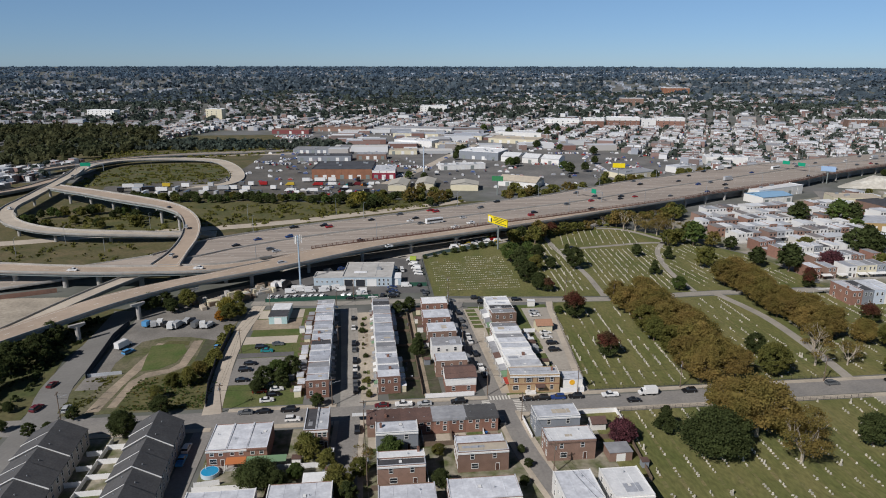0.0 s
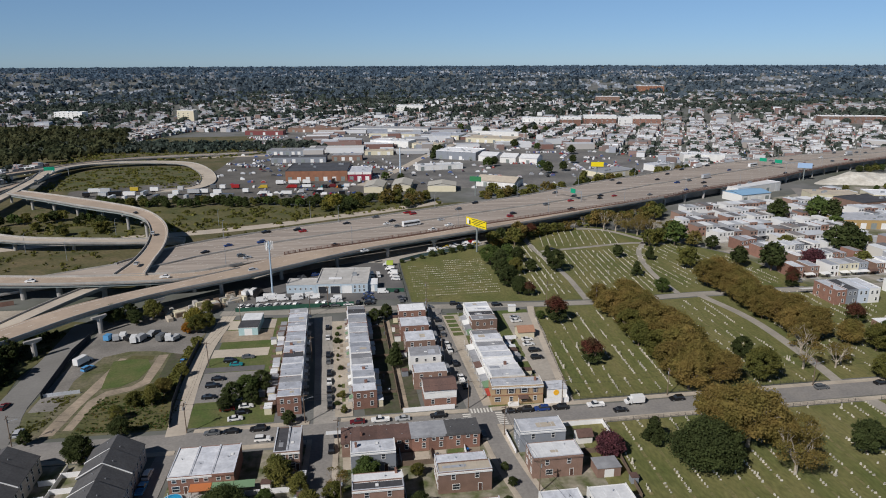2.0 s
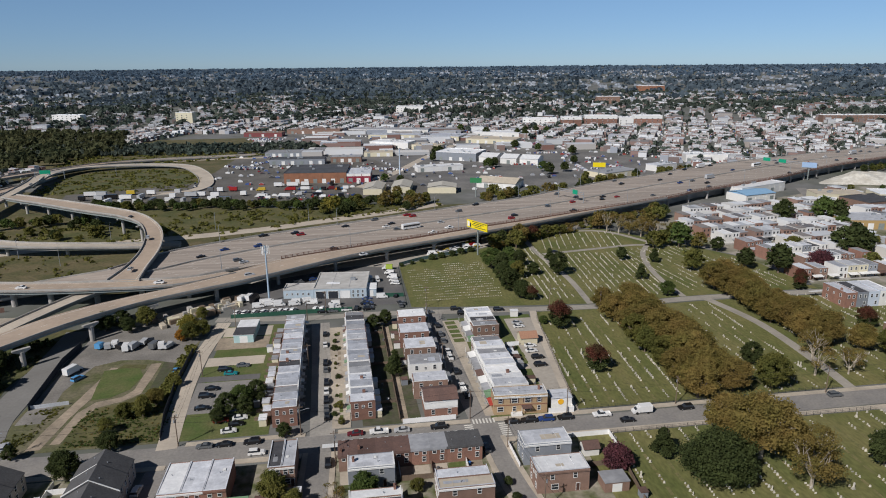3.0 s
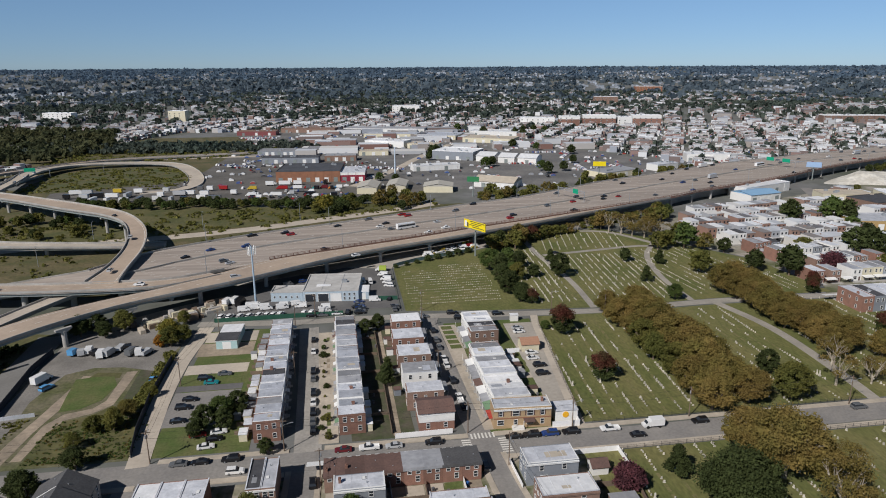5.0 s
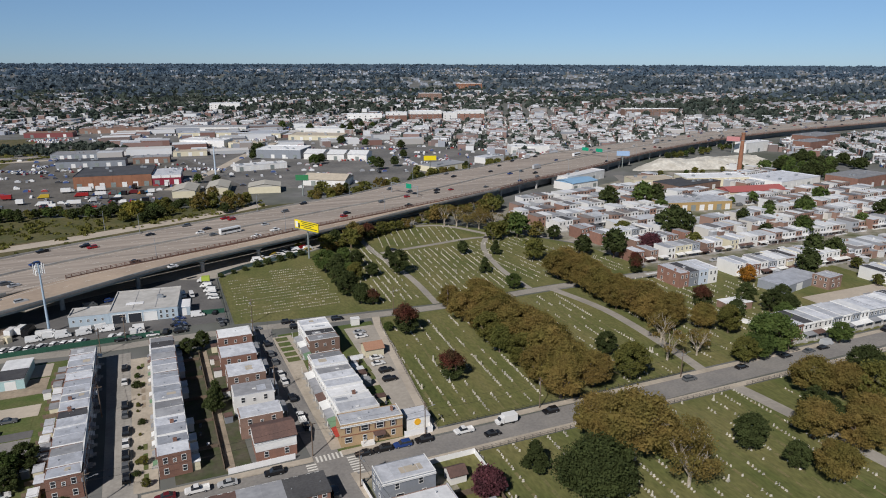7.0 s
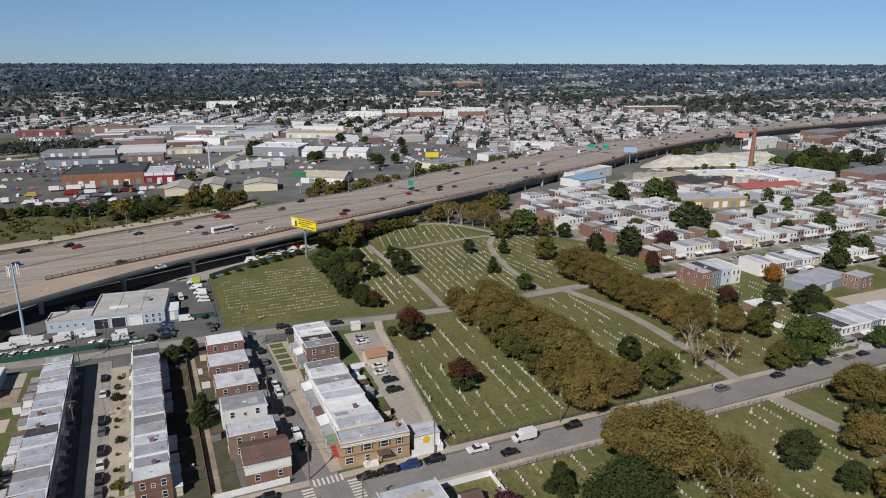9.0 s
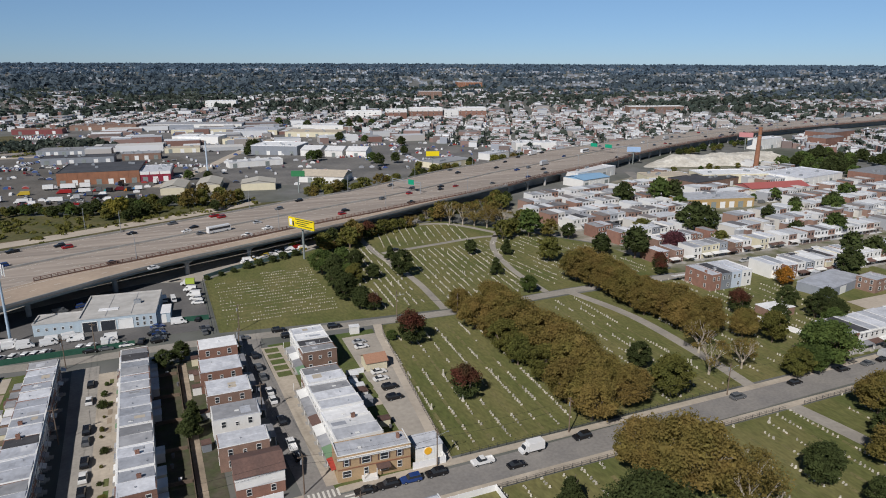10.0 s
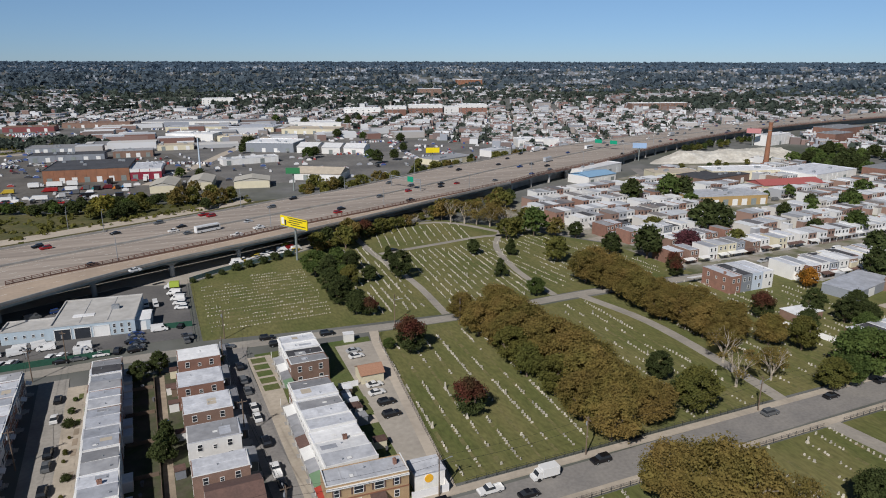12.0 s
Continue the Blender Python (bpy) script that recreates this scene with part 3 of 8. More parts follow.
# loop ramp that dips below the flyover
LOOP = smooth([(-112, 404), (-150, 401), (-185, 402), (-214, 409), (-238, 424), (-256, 446), (-268, 475), (-272, 510), (-276, 545), (-279, 576), (-285, 621), (-293, 655)], 6)
deck("loop_ramp", beside(LOOP, 5), beside(LOOP, -5), [3, 6, 7.5, 8, 8, 8.5, 8], 1.5, PALE, "loop ramp of pale concrete", lines=[(0.12, False), (0.88, False)])
for i in range(10, len(LOOP) - 8, 6):
    pier(LOOP[i].x, LOOP[i].y, 5.8, 0, 6)
FAR = smooth([(-282, 600), (-292, 650), (-296, 695), (-286, 727), (-262, 743), (-236, 749), (-206, 749), (-180, 736), (-160, 700), (-146, 658), (-141, 620), (-150, 596), (-176, 586)], 6)
deck("loop_ramp", beside(FAR, 7), beside(FAR, -7), [8, 7, 5, 3, 1.5, 0.6, 0.4], 1.2, PALE, "wide loop of pale concrete round dry grass", parapet=0.7)
for pts, w in (([(-700, 330), (-430, 470), (-345, 530), (-313, 570), (-305, 628), (-300, 699)], 6), ([(-700, 420), (-440, 560), (-365, 600), (-342, 645), (-318, 700), (-260, 780), (-120, 830)], 6)):
    q = smooth(pts, 8)
    deck("ramp", beside(q, w), beside(q, -w), [8, 8, 7, 6, 3, 1], 1.5, RAMP, "straight concrete ramp on piers", lines=[(0.5, True)])
road("road", [(-420, 372), (-240, 405), (-194, 418), (-133, 430), (-100, 437), (-67, 447), (-44, 457), (-19, 468), (10, 480.5), (32, 492), (58, 507)], 11.5, material=PALE, label="pale concrete frontage road", z=0.12)
area("verge", [(-215, 422), (-133, 437.5), (-69, 455), (-45, 464.5), (-19, 475.5), (10, 488), (32, 500), (52, 512), (40, 522), (0, 512), (-40, 510), (-80, 516), (-200, 526)], 0.1, VERGE, "long green grass between frontage road and trees", "grass")
road("road", [(-420, 640), (-300, 760), (-200, 800), (-100, 812), (-40, 850)], 10, material=PALE, label="pale service road", z=0.12)
road("road", [(-2, 590), (12, 618), (41, 679), (76, 766), (128, 880)], 9, z=0.12, material=PALE, label="pale street between warehouses")

MID = smooth([(-114, 325), (-128, 313), (-138, 299), (-148, 280), (-156, 262), (-172, 228), (-195, 180)], 6)
deck("ramp", beside(MID, 4.5), beside(MID, -4.5), [7.5, 5.5, 4, 2.5, 1.2, 0.8], 1.2, PALE, "short pale ramp dipping under the viaduct", parapet=0.8)

# ---- kit of parts for houses ----
def window_mesh(w, h, name):
    """Frame with a middle rail, panes set back, as one connected shell."""
    s = Shape()
    f = 0.09
    X, Z = (-w / 2 - f, -w / 2, w / 2, w / 2 + f), (-f, 0, h / 2 - 0.03, h / 2 + 0.03, h, h + f)
    at = {}

    def v(x, y, z):
        if (x, y, z) not in at:
            at[x, y, z] = len(s.v)
            s.v.append((x, y, z))
        return at[x, y, z]

    def q(k, *p):
        s.f.append(tuple(v(*c) for c in p)), s.k.append(k)

    yf, yp = -0.08, -0.02
    for i in range(3):
        for j in range(5):
            x0, x1, z0, z1 = X[i], X[i + 1], Z[j], Z[j + 1]
            if i == 1 and j in (1, 3):
                q(1, (x0, yp, z0), (x1, yp, z0), (x1, yp, z1), (x0, yp, z1))
                for a, b in (((x0, z0), (x1, z0)), ((x1, z0), (x1, z1)), ((x1, z1), (x0, z1)), ((x0, z1), (x0, z0))):
                    q(0, (a[0], yf, a[1]), (b[0], yf, b[1]), (b[0], yp, b[1]), (a[0], yp, a[1]))
            else:
                q(0, (x0, yf, z0), (x1, yf, z0), (x1, yf, z1), (x0, yf, z1))
    q(0, (X[0], yf, Z[0]), (X[0], 0.02, Z[0]), (X[3], 0.02, Z[0]), (X[3], yf, Z[0]))
    q(0, (X[0], yf, Z[5]), (X[3], yf, Z[5]), (X[3], 0.02, Z[5]), (X[0], 0.02, Z[5]))
    q(0, (X[0], yf, Z[0]), (X[0], yf, Z[5]), (X[0], 0.02, Z[5]), (X[0], 0.02, Z[0]))
    q(0, (X[3], yf, Z[0]), (X[3], 0.02, Z[0]), (X[3], 0.02, Z[5]), (X[3], yf, Z[5]))
    return s.mesh(name, [TRIM, GLASS])


WIN = window_mesh(0.95, 1.5, "window")
WIDE = window_mesh(1.8, 1.5, "wide_window")
SMALL = window_mesh(0.7, 0.9, "small_window")
_d = Shape()
_d.box(-0.55, -0.08, 0, -0.45, 0.02, 2.15, 0), _d.box(0.45, -0.08, 0, 0.55, 0.02, 2.15, 0), _d.box(-0.45, -0.08, 2.05, 0.45, 0.02, 2.15, 0), _d.box(-0.45, -0.04, 0, 0.45, 0.015, 2.05, 1)
DOOR = _d.mesh("door", [TRIM, paint("dark door paint", (0.09, 0.05, 0.04))])
_v = Shape()
_v.tube((0, 0, 0), (0, 0, 0.5), 0.09, 0.09, 8), _v.tube((0, 0, 0.5), (0, 0, 0.58), 0.16, 0.12, 8)
VENT = _v.mesh("roof_vent", POLE)
_h = Shape()
_h.box(-0.45, -0.6, 0, 0.45, 0.6, 0.22, 0), _h.box(-0.38, -0.52, 0.22, 0.38, 0.52, 0.27, 1)
HATCH = _h.mesh("roof_hatch", [GREYROOF, TRIM])
_c = Shape()
_c.box(-0.3, -0.45, 0, 0.3, 0.45, 1.1), _c.box(-0.36, -0.51, 1.1, 0.36, 0.51, 1.2), _c.tube((0, -0.2, 1.2), (0, -0.2, 1.45), 0.12, 0.12, 8), _c.tube((0, 0.2, 1.2), (0, 0.2, 1.45), 0.12, 0.12, 8)
CHIMNEY = _c.mesh("chimney", BRICK)
AC = Shape()
AC.box(-0.35, -0.5, 0, 0.35, 0.1, 0.45)
AC = AC.mesh("air_conditioner", paint("pale metal case", (0.55, 0.55, 0.53)))


def face_pose(x, y, z, turn):
    return pose(x, y, z, 0, 0, turn)


def house(x, y, turn, w, d, h, wall, roof, label, rng, front=True, back=True, left=False, right=False, porch="", parapet=0.35, category="row house", group="", upper=None, lean=0.25, name="row_house", z=0.0, extra=True, trim=True, plain=False, slope=0.0, awning=False):
    """A flat-roofed house: front along local x at y = 0, facing local -y; w wide, d deep, h high."""
    ob = thing(name, label, category, group, m=pose(x, y, z, 0, 0, turn))
    s = Shape()
    s.box(0, 0, -0.4, w, d, h)
    p, t = parapet, 0.22
    if p:
        s.box(0, 0, h, w, t, h + p), s.box(0, t, h, t, d - t, h + p), s.box(w - t, t, h, w, d - t, h + p), s.box(0, d - t, h, w, d, h + p * 0.4)
    part("wall", s, wall, ob)
    if upper:
        u = Shape()
        u.box(-0.04, -0.04, h * 0.5, w + 0.04, d + 0.04, h - 0.01)
        part("upper_siding", u, upper, ob)
    r = Shape()
    zf, zb = (h + p * 0.75, h + p * 0.75 - min(lean, p * 0.7)) if p else (h + 0.16, h + 0.5)
    a, b = (t, w - t) if p else (-0.25, w + 0.25)
    c, e = (t, d - t) if p else (-0.25, d + 0.25)
    lo, hi = (0, slope) if slope > 0 else (-slope, 0)
    line = [(a, zf + lo)]
    n = max(1, round((w - 2 * t) / 3.6)) if p and w > 3 else 1
    for i in range(1, n):
        x, q = a + (b - a) * i / n, zf + lo + (hi - lo) * i / n
        line += [(x - 0.06, q), (x - 0.05, q + 0.05), (x + 0.05, q + 0.05), (x + 0.06, q)]
    line += [(b, zf + hi), (b, h - 0.3), (a, h - 0.3)]
    n = len(line)
    r.v = [(x, c, q) for x, q in line] + [(x, e, q + (zb - zf if q > h - 0.2 else 0)) for x, q in line]
    r.f = [(j, (j + 1) % n, n + (j + 1) % n, n + j) for j in range(n)] + [tuple(range(n - 1, -1, -1)), tuple(range(n, 2 * n))]
    r.k = [0] * (n + 2)
    part("roof", r, roof, ob)
    if p and not plain:
        k = Shape()
        k.box(-0.05, -0.07, h + p, w + 0.05, t + 0.05, h + p + 0.07), k.box(-0.05, t + 0.05, h + p, t, d, h + p + 0.06), k.box(w - t, t + 0.05, h + p, w + 0.05, d, h + p + 0.06)
        part("coping", k, TRIM if rng.random() < 0.6 else SILVER, ob)
        k = Shape() if trim else None
    if p and trim:
        k.box(-0.02, -0.28, h - 0.55, w + 0.02, 0, h - 0.2)
        k.box(-0.02, -0.36, h - 0.2, w + 0.02, 0, h - 0.1)
        part("cornice", k, TRIM if rng.random() < 0.7 else wall, ob)
    if extra and p and rng.random() < 0.45:
        q, u, v = Shape(), rng.uniform(0.5, w * 0.45), rng.uniform(0.8, d * 0.5)
        pw, pd = rng.uniform(1.0, w * 0.45), rng.uniform(1.0, d * 0.35)
        lift = [zf + lo + (hi - lo) * (x - a) / (b - a) + (zb - zf) * (y - c) / (e - c) + 0.02 for x, y in ((u, v), (u + pw, v), (u + pw, v + pd), (u, v + pd))]
        q.face([(u, v, lift[0]), (u + pw, v, lift[1]), (u + pw, v + pd, lift[2]), (u, v + pd, lift[3])])
        part("roof_patch", q, rng.choice([GREYROOF, DULLROOF, SILVER, TANROOF]), ob)
    if extra:
        part("roof_vent", VENT, None, ob, m=pose(w * rng.uniform(0.25, 0.75), d * rng.uniform(0.3, 0.8), h + p * 0.5 - 0.1))
        if rng.random() < 0.4:
            part("roof_hatch", HATCH, None, ob, m=pose(w * rng.uniform(0.3, 0.7), d * rng.uniform(0.3, 0.7), h + p * 0.5 - lean * 0.5, 0, 0, 0))
        if rng.random() < 0.1:
            part("chimney", CHIMNEY, None, ob, m=pose(w * rng.choice((0.12, 0.88)), d * rng.uniform(0.5, 0.8), h))
    z1, z2 = (1.1, h * 0.5 + 0.95)
    if front:
        for fx in (0.28, 0.72):
            part("window", WIN, None, ob, m=face_pose(w * fx, 0, z2, 0))
        if not plain:
            part("wide_window", WIDE, None, ob, m=face_pose(w * 0.33, 0, z1, 0))
            part("door", DOOR, None, ob, m=face_pose(w * 0.78, 0, 0.3, 0))
    if back:
        for fx in (0.28, 0.72):
            part("window", WIN, None, ob, m=face_pose(w * fx, d, z2, 180))
        if not plain:
            part("window", WIN, None, ob, m=face_pose(w * 0.3, d, z1, 180))
    for on, fx, tt in ((left, 0, -90), (right, w, 90)):
        if on:
            for i, fy in enumerate((0.22, 0.5, 0.78)):
                part("window" if i != 1 else "small_window", WIN if i != 1 else SMALL, None, ob, m=face_pose(fx, d * fy, z2, tt))
                if i != 1:
                    part("window", WIN, None, ob, m=face_pose(fx, d * fy, z1, tt))
    if porch:
        out, px0, px1 = (1.3, w * 0.5, w * 0.97) if awning else (2.5, 0.05, w - 0.05)
        q = Shape()
        q.box(px0 if awning else 0.1, -out + 0.3, -0.3, px1 - 0.05, 0, 0.35), q.box(w * 0.62, -out - 0.4, -0.3, w * 0.94, -out + 0.3, 0.18)
        part("porch", q, CONCRETE, ob)
        q = Shape()
        q.profile([(0, 2.95), (0, 2.8), (out, 2.35), (out, 2.5)], 0, px1 - px0)
        part("porch_roof", q, {"white": TRIM, "grey": GREYROOF, "green": paint("green awning", (0.17, 0.27, 0.16)), "red": paint("red awning", (0.4, 0.06, 0.04)), "brown": BROWNSHINGLE, "orange": paint("terracotta awning", (0.45, 0.16, 0.06))}[porch], ob, m=Matrix.Translation((px1, 0, 0)) @ pose(0, 0, 0, 0, 0, -90))
        for px in (0.2, w - 0.3) if trim and not awning else ():
            q = Shape()
            q.box(px, -2.3, 0.35, px + 0.12, -2.18, 2.5)
            part("porch_post", q, TRIM, ob)
    return ob


def gable(x, y, turn, w, d, h, rise, wall, roof, label, name="house", category="house", group="", windows=True, upper=None, over=0.35):
    """A house with a ridge along local x; w along the ridge, d across it."""
    ob = thing(name, label, category, group, m=pose(x, y, 0, 0, 0, turn))
    s = Shape()
    s.box(0, 0, -0.4, w, d, h)
    s.v += [(0, 0, h), (0, d, h), (0, d / 2, h + rise), (w, 0, h), (w, d, h), (w, d / 2, h + rise)]
    i = len(s.v) - 6
    s.f += [(i, i + 2, i + 1), (i + 3, i + 4, i + 5)]
    s.k += [0, 0]
    part("wall", s, wall, ob)
    if upper:
        u = Shape()
        u.box(-0.05, -0.05, h * 0.48, w + 0.05, d + 0.05, h - 0.02)
        part("upper_siding", u, upper, ob)
    k = rise / (d / 2)
    r = Shape()
    for a, b in (((-over, h - over * k), (d / 2, h + rise)), ((d + over, h - over * k), (d / 2, h + rise))):
        pts = [(-over, a[0], a[1]), (w + over, a[0], a[1]), (w + over, b[0], b[1]), (-over, b[0], b[1])]
        up = [(p[0], p[1], p[2] + 0.14) for p in pts]
        r.face(pts), r.face(up)
        for j in range(4):
            r.face([pts[j], pts[(j + 1) % 4], up[(j + 1) % 4], up[j]])
    part("roof", r, roof, ob)
    if windows:
        for fy, tt in ((0, 0), (d, 180)):
            for fx in (0.25, 0.75):
                part("window", WIN, None, ob, m=face_pose(w * fx, fy, h * 0.5 + 0.8, tt))
                part("window", WIN, None, ob, m=face_pose(w * fx, fy, 0.9, tt))
        for fx, tt in ((0, -90), (w, 90)):
            part("window", WIN, None, ob, m=face_pose(fx, d * 0.5, h * 0.5 + 0.8, tt))
    return ob


def shed(x, y, turn, w, d, h, wall, roof, label, name="shed", category="shed", door=True):
    """A low hall with walls, a flat roof with a raised rim and a roller door."""
    ob = thing(name, label, category, m=pose(x, y, 0, 0, 0, turn))
    s = Shape()
    s.box(0, 0, -0.3, w, d, h)
    part("wall", s, wall, ob)
    s = Shape()
    s.box(-0.15, -0.15, h, w + 0.15, d + 0.15, h + 0.18)
    s.box(0.1, 0.1, h + 0.18, w - 0.1, d - 0.1, h + 0.22)
    part("roof", s, roof, ob)
    if door:
        s = Shape()
        s.box(w * 0.3, -0.05, 0, min(w * 0.7, w * 0.3 + 5), 0.02, min(h - 0.4, 3.6))
        part("door", s, TRIM, ob)
    return ob


def warehouse(x, y, turn, w, d, h, wall, roof, label, bays=4, units=3, rise=0.0, band=None, name="warehouse"):
    """A large hall: panelled walls, rimmed roof, roller doors and roof units."""
    ob = thing(name, label, "warehouse", m=pose(x, y, 0, 0, 0, turn))
    s = Shape()
    s.box(0, 0, -0.5, w, d, h)
    for i in range(1, int(w // 7) if bays else 0):
        s.box(i * 7 - 0.2, -0.12, 0, i * 7 + 0.2, 0, h)
    part("wall", s, wall, ob)
    r = Shape()
    if rise:
        for a, b in (((-0.4, h - 0.1), (d / 2, h + rise)), ((d + 0.4, h - 0.1), (d / 2, h + rise))):
            pts = [(-0.3, a[0], a[1]), (w + 0.3, a[0], a[1]), (w + 0.3, b[0], b[1]), (-0.3, b[0], b[1])]
            r.face(pts), r.face([(p[0], p[1], p[2] + 0.2) for p in pts])
        r.face([(0, 0, h), (0, d, h), (0, d / 2, h + rise)]), r.face([(w, 0, h), (w, d, h), (w, d / 2, h + rise)])
    else:
        r.box(0.3, 0.3, h - 0.2, w - 0.3, d - 0.3, h + 0.1)
        for q in ((-0.1, -0.1, w + 0.1, 0.3), (-0.1, d - 0.3, w + 0.1, d + 0.1), (-0.1, 0.3, 0.3, d - 0.3), (w - 0.3, 0.3, w + 0.1, d - 0.3)):
            r.box(q[0], q[1], h, q[2], q[3], h + 0.5)
    part("roof", r, roof, ob)
    if band:
        s = Shape()
        s.box(-0.06, -0.06, h * 0.72, w + 0.06, d + 0.06, h - 0.02)
        part("wall_band", s, band, ob)
    for i in range(bays):
        s = Shape()
        bx = w * (i + 0.5) / bays
        s.box(bx - 1.8, -0.14, 0, bx + 1.8, 0.02, min(4.0, h - 0.8))
        part("roller_door", s, TRIM if i % 3 else GIRDER, ob)
    rng = random.Random(int(x * 7 + y))
    for i in range(units):
        s = Shape()
        a, b = w * rng.uniform(0.1, 0.9), d * rng.uniform(0.15, 0.85)
        s.box(a - 1.2, b - 0.9, h, a + 1.2, b + 0.9, h + 1.3), s.box(a - 0.8, b - 0.6, h + 1.3, a + 0.8, b + 0.6, h + 1.5)
        part("roof_unit", s, POLE, ob)
    return ob

# ---- terraces ----
rng = random.Random(11)
ROOFS = [SILVER, SILVER, SILVER, WHITEROOF, GREYROOF]
PORCH = ["white", "grey", "grey", "white", "green", "brown", "", ""]
U = 4.81
H2 = 6.2
for i in range(16):
    off = 1.75 * i / 16
    roof = BLACKROOF if i == 6 else (GREYROOF if i in (2, 15) else rng.choice([DULLROOF, DULLROOF, SILVER, DULLROOF]))
    house(-29.6 - off, 189.7 + U * i, 91.3, U - 0.02, 7.5, H2 + rng.uniform(-0.1, 0.1), BRICK if i == 0 else rng.choice([BRICK, BRICK2, WHITEWALL]), roof,
          "narrow brick terrace house with a grey coated flat roof" if roof is not BLACKROOF else "terrace house with a black felt flat roof", rng, left=i == 0, porch=rng.choice(PORCH), awning=True, group="shaded terrace", parapet=0.24, slope=0.34 if i % 2 else -0.34)
for i in range(16):
    off = 1.6 * i / 16
    roof = GREYROOF if i in (4, 5, 12, 15) else (BLACKROOF if i == 14 else rng.choice([DULLROOF, SILVER, DULLROOF]))
    house(-13.5 - off, 189.8 + U * (i + 1), -88.7, U - 0.02, 7.5, H2 + rng.uniform(-0.1, 0.1), BRICK if i == 0 else rng.choice([BRICK, BRICK2, WHITEWALL]), roof,
          "narrow brick terrace house with a silver coated flat roof", rng, right=i == 0, porch=rng.choice(PORCH), awning=True, group="sunlit terrace", parapet=0.24, slope=0.34 if i % 2 else -0.34)
# the corner terrace east of the side street
ob = house(30.5, 186.1, -3, 16.8, 6.4, 6.3, TANBRICK, SILVER, "tan brick corner building with a silver flat roof and brown shutters", rng, front=False, back=False, parapet=0.4, category="house", name="corner_house")
for i, fx in enumerate((2.0, 6.4, 10.6, 14.2)):
    part("window", WIDE if i in (1, 2) else WIN, None, ob, m=face_pose(fx, 0, 4.0, 0))
    part("window", WIDE if i in (0, 2) else WIN, None, ob, m=face_pose(fx, 0, 1.2, 0))
    for sx in ((-1.25, -0.65) if i in (1, 2) else (-0.85, 0.6)):
        q = Shape()
        q.box(fx + (sx if i not in (1, 2) else (sx - 0.25 if sx < -1 else 1.05)), -0.08, 4.0, fx + (sx if i not in (1, 2) else (sx - 0.25 if sx < -1 else 1.05)) + 0.3, 0.0, 5.5)
        part("shutter", q, BROWNSHINGLE, ob)
q = Shape()
q.box(-0.03, -0.1, 3.15, 16.83, 0.0, 3.4)
part("brick_band", q, ORANGE, ob)
q = Shape()
q.profile([(0, 3.2), (0, 3.0), (1.7, 2.6), (1.7, 2.75)], 0, 3.2)
part("porch_roof", q, BROWNSHINGLE, ob, m=pose(8.6, 0, 0, 0, 0, -90))
for px in (5.5, 8.4):
    q = Shape()
    q.box(px, -1.6, 0, px + 0.15, -1.45, 3.0)
    part("porch_post", q, TRIM, ob)
q = Shape()
q.box(5.3, -1.7, 0, 8.7, 0, 0.9)
part("porch_base", q, WHITEWALL, ob)
kinds = [(SILVER, WHITEWALL), (WHITEROOF, WHITEWALL), (WHITEROOF, WHITEWALL), (SILVER, WHITEWALL), (SILVER, WHITEWALL), (GREYROOF, WHITEWALL), (SILVER, WHITEWALL), (GREYROOF, BRICK2)]
for i, (roof, wall) in enumerate(kinds):
    off = -0.02 * i
    house(31.9 - off, 192.7 + 5.05 * (i + 1), -89, 5.0, 11.4 - 0.12 * i, 6.3 - 0.32 * (i % 3) + rng.uniform(-0.1, 0.1), wall, roof, "white-walled terrace house with a coated flat roof", rng, right=False, parapet=0.32, slope=0.3 if i % 2 else -0.3, porch=("red", "green", "grey", "white", "brown", "grey", "grey", "white")[i], group="corner terrace")
for i, roof in enumerate((GREYROOF, BLACKROOF, WHITEROOF, SILVER)):
    house(34.6, 242.6 + 5.1 * (i + 1), -89, 5.06, 10.4, 6.3 + rng.uniform(-0.15, 0.15), BRICK2 if i == 0 else WHITEWALL, roof, "terrace house of brick and white render with a flat roof", rng, right=i == 0, porch=("green", "grey", "white", "grey")[i], group="corner terrace")
# twin houses west of the side street
gable(9.2, 188.2, 0, 10.2, 9.0, 5.7, 1.6, BRICK, BROWNSHINGLE, "brick house with white upper siding and brown shingle roof", upper=WHITEWALL, category="house")
for y0, x1, w, wall, roof, lab in ((200.3, 18.2, 6.5, BRICK2, SILVER, "pinkish brick house with a silver flat roof"), (213.2, 18.0, 7.6, WHITEWALL, GREYROOF, "white house with a grey panelled roof edge"),
                                   (226.8, 17.7, 9.0, BRICK2, SILVER, "brown brick house with a silver flat roof"), (241.0, 17.0, 9.0, BRICK, SILVER, "red brick house with a pale flat roof"), (257.8, 17.7, 8.0, BRICK, WHITEROOF, "brick house with a white flat roof and side lean-to")):
    house(x1, y0, 90, w, 11.2, 6.1 + rng.uniform(-0.15, 0.15), wall, roof, lab, rng, left=True, right=False, porch="grey", category="house", name="house", parapet=0.2, slope=0.3)
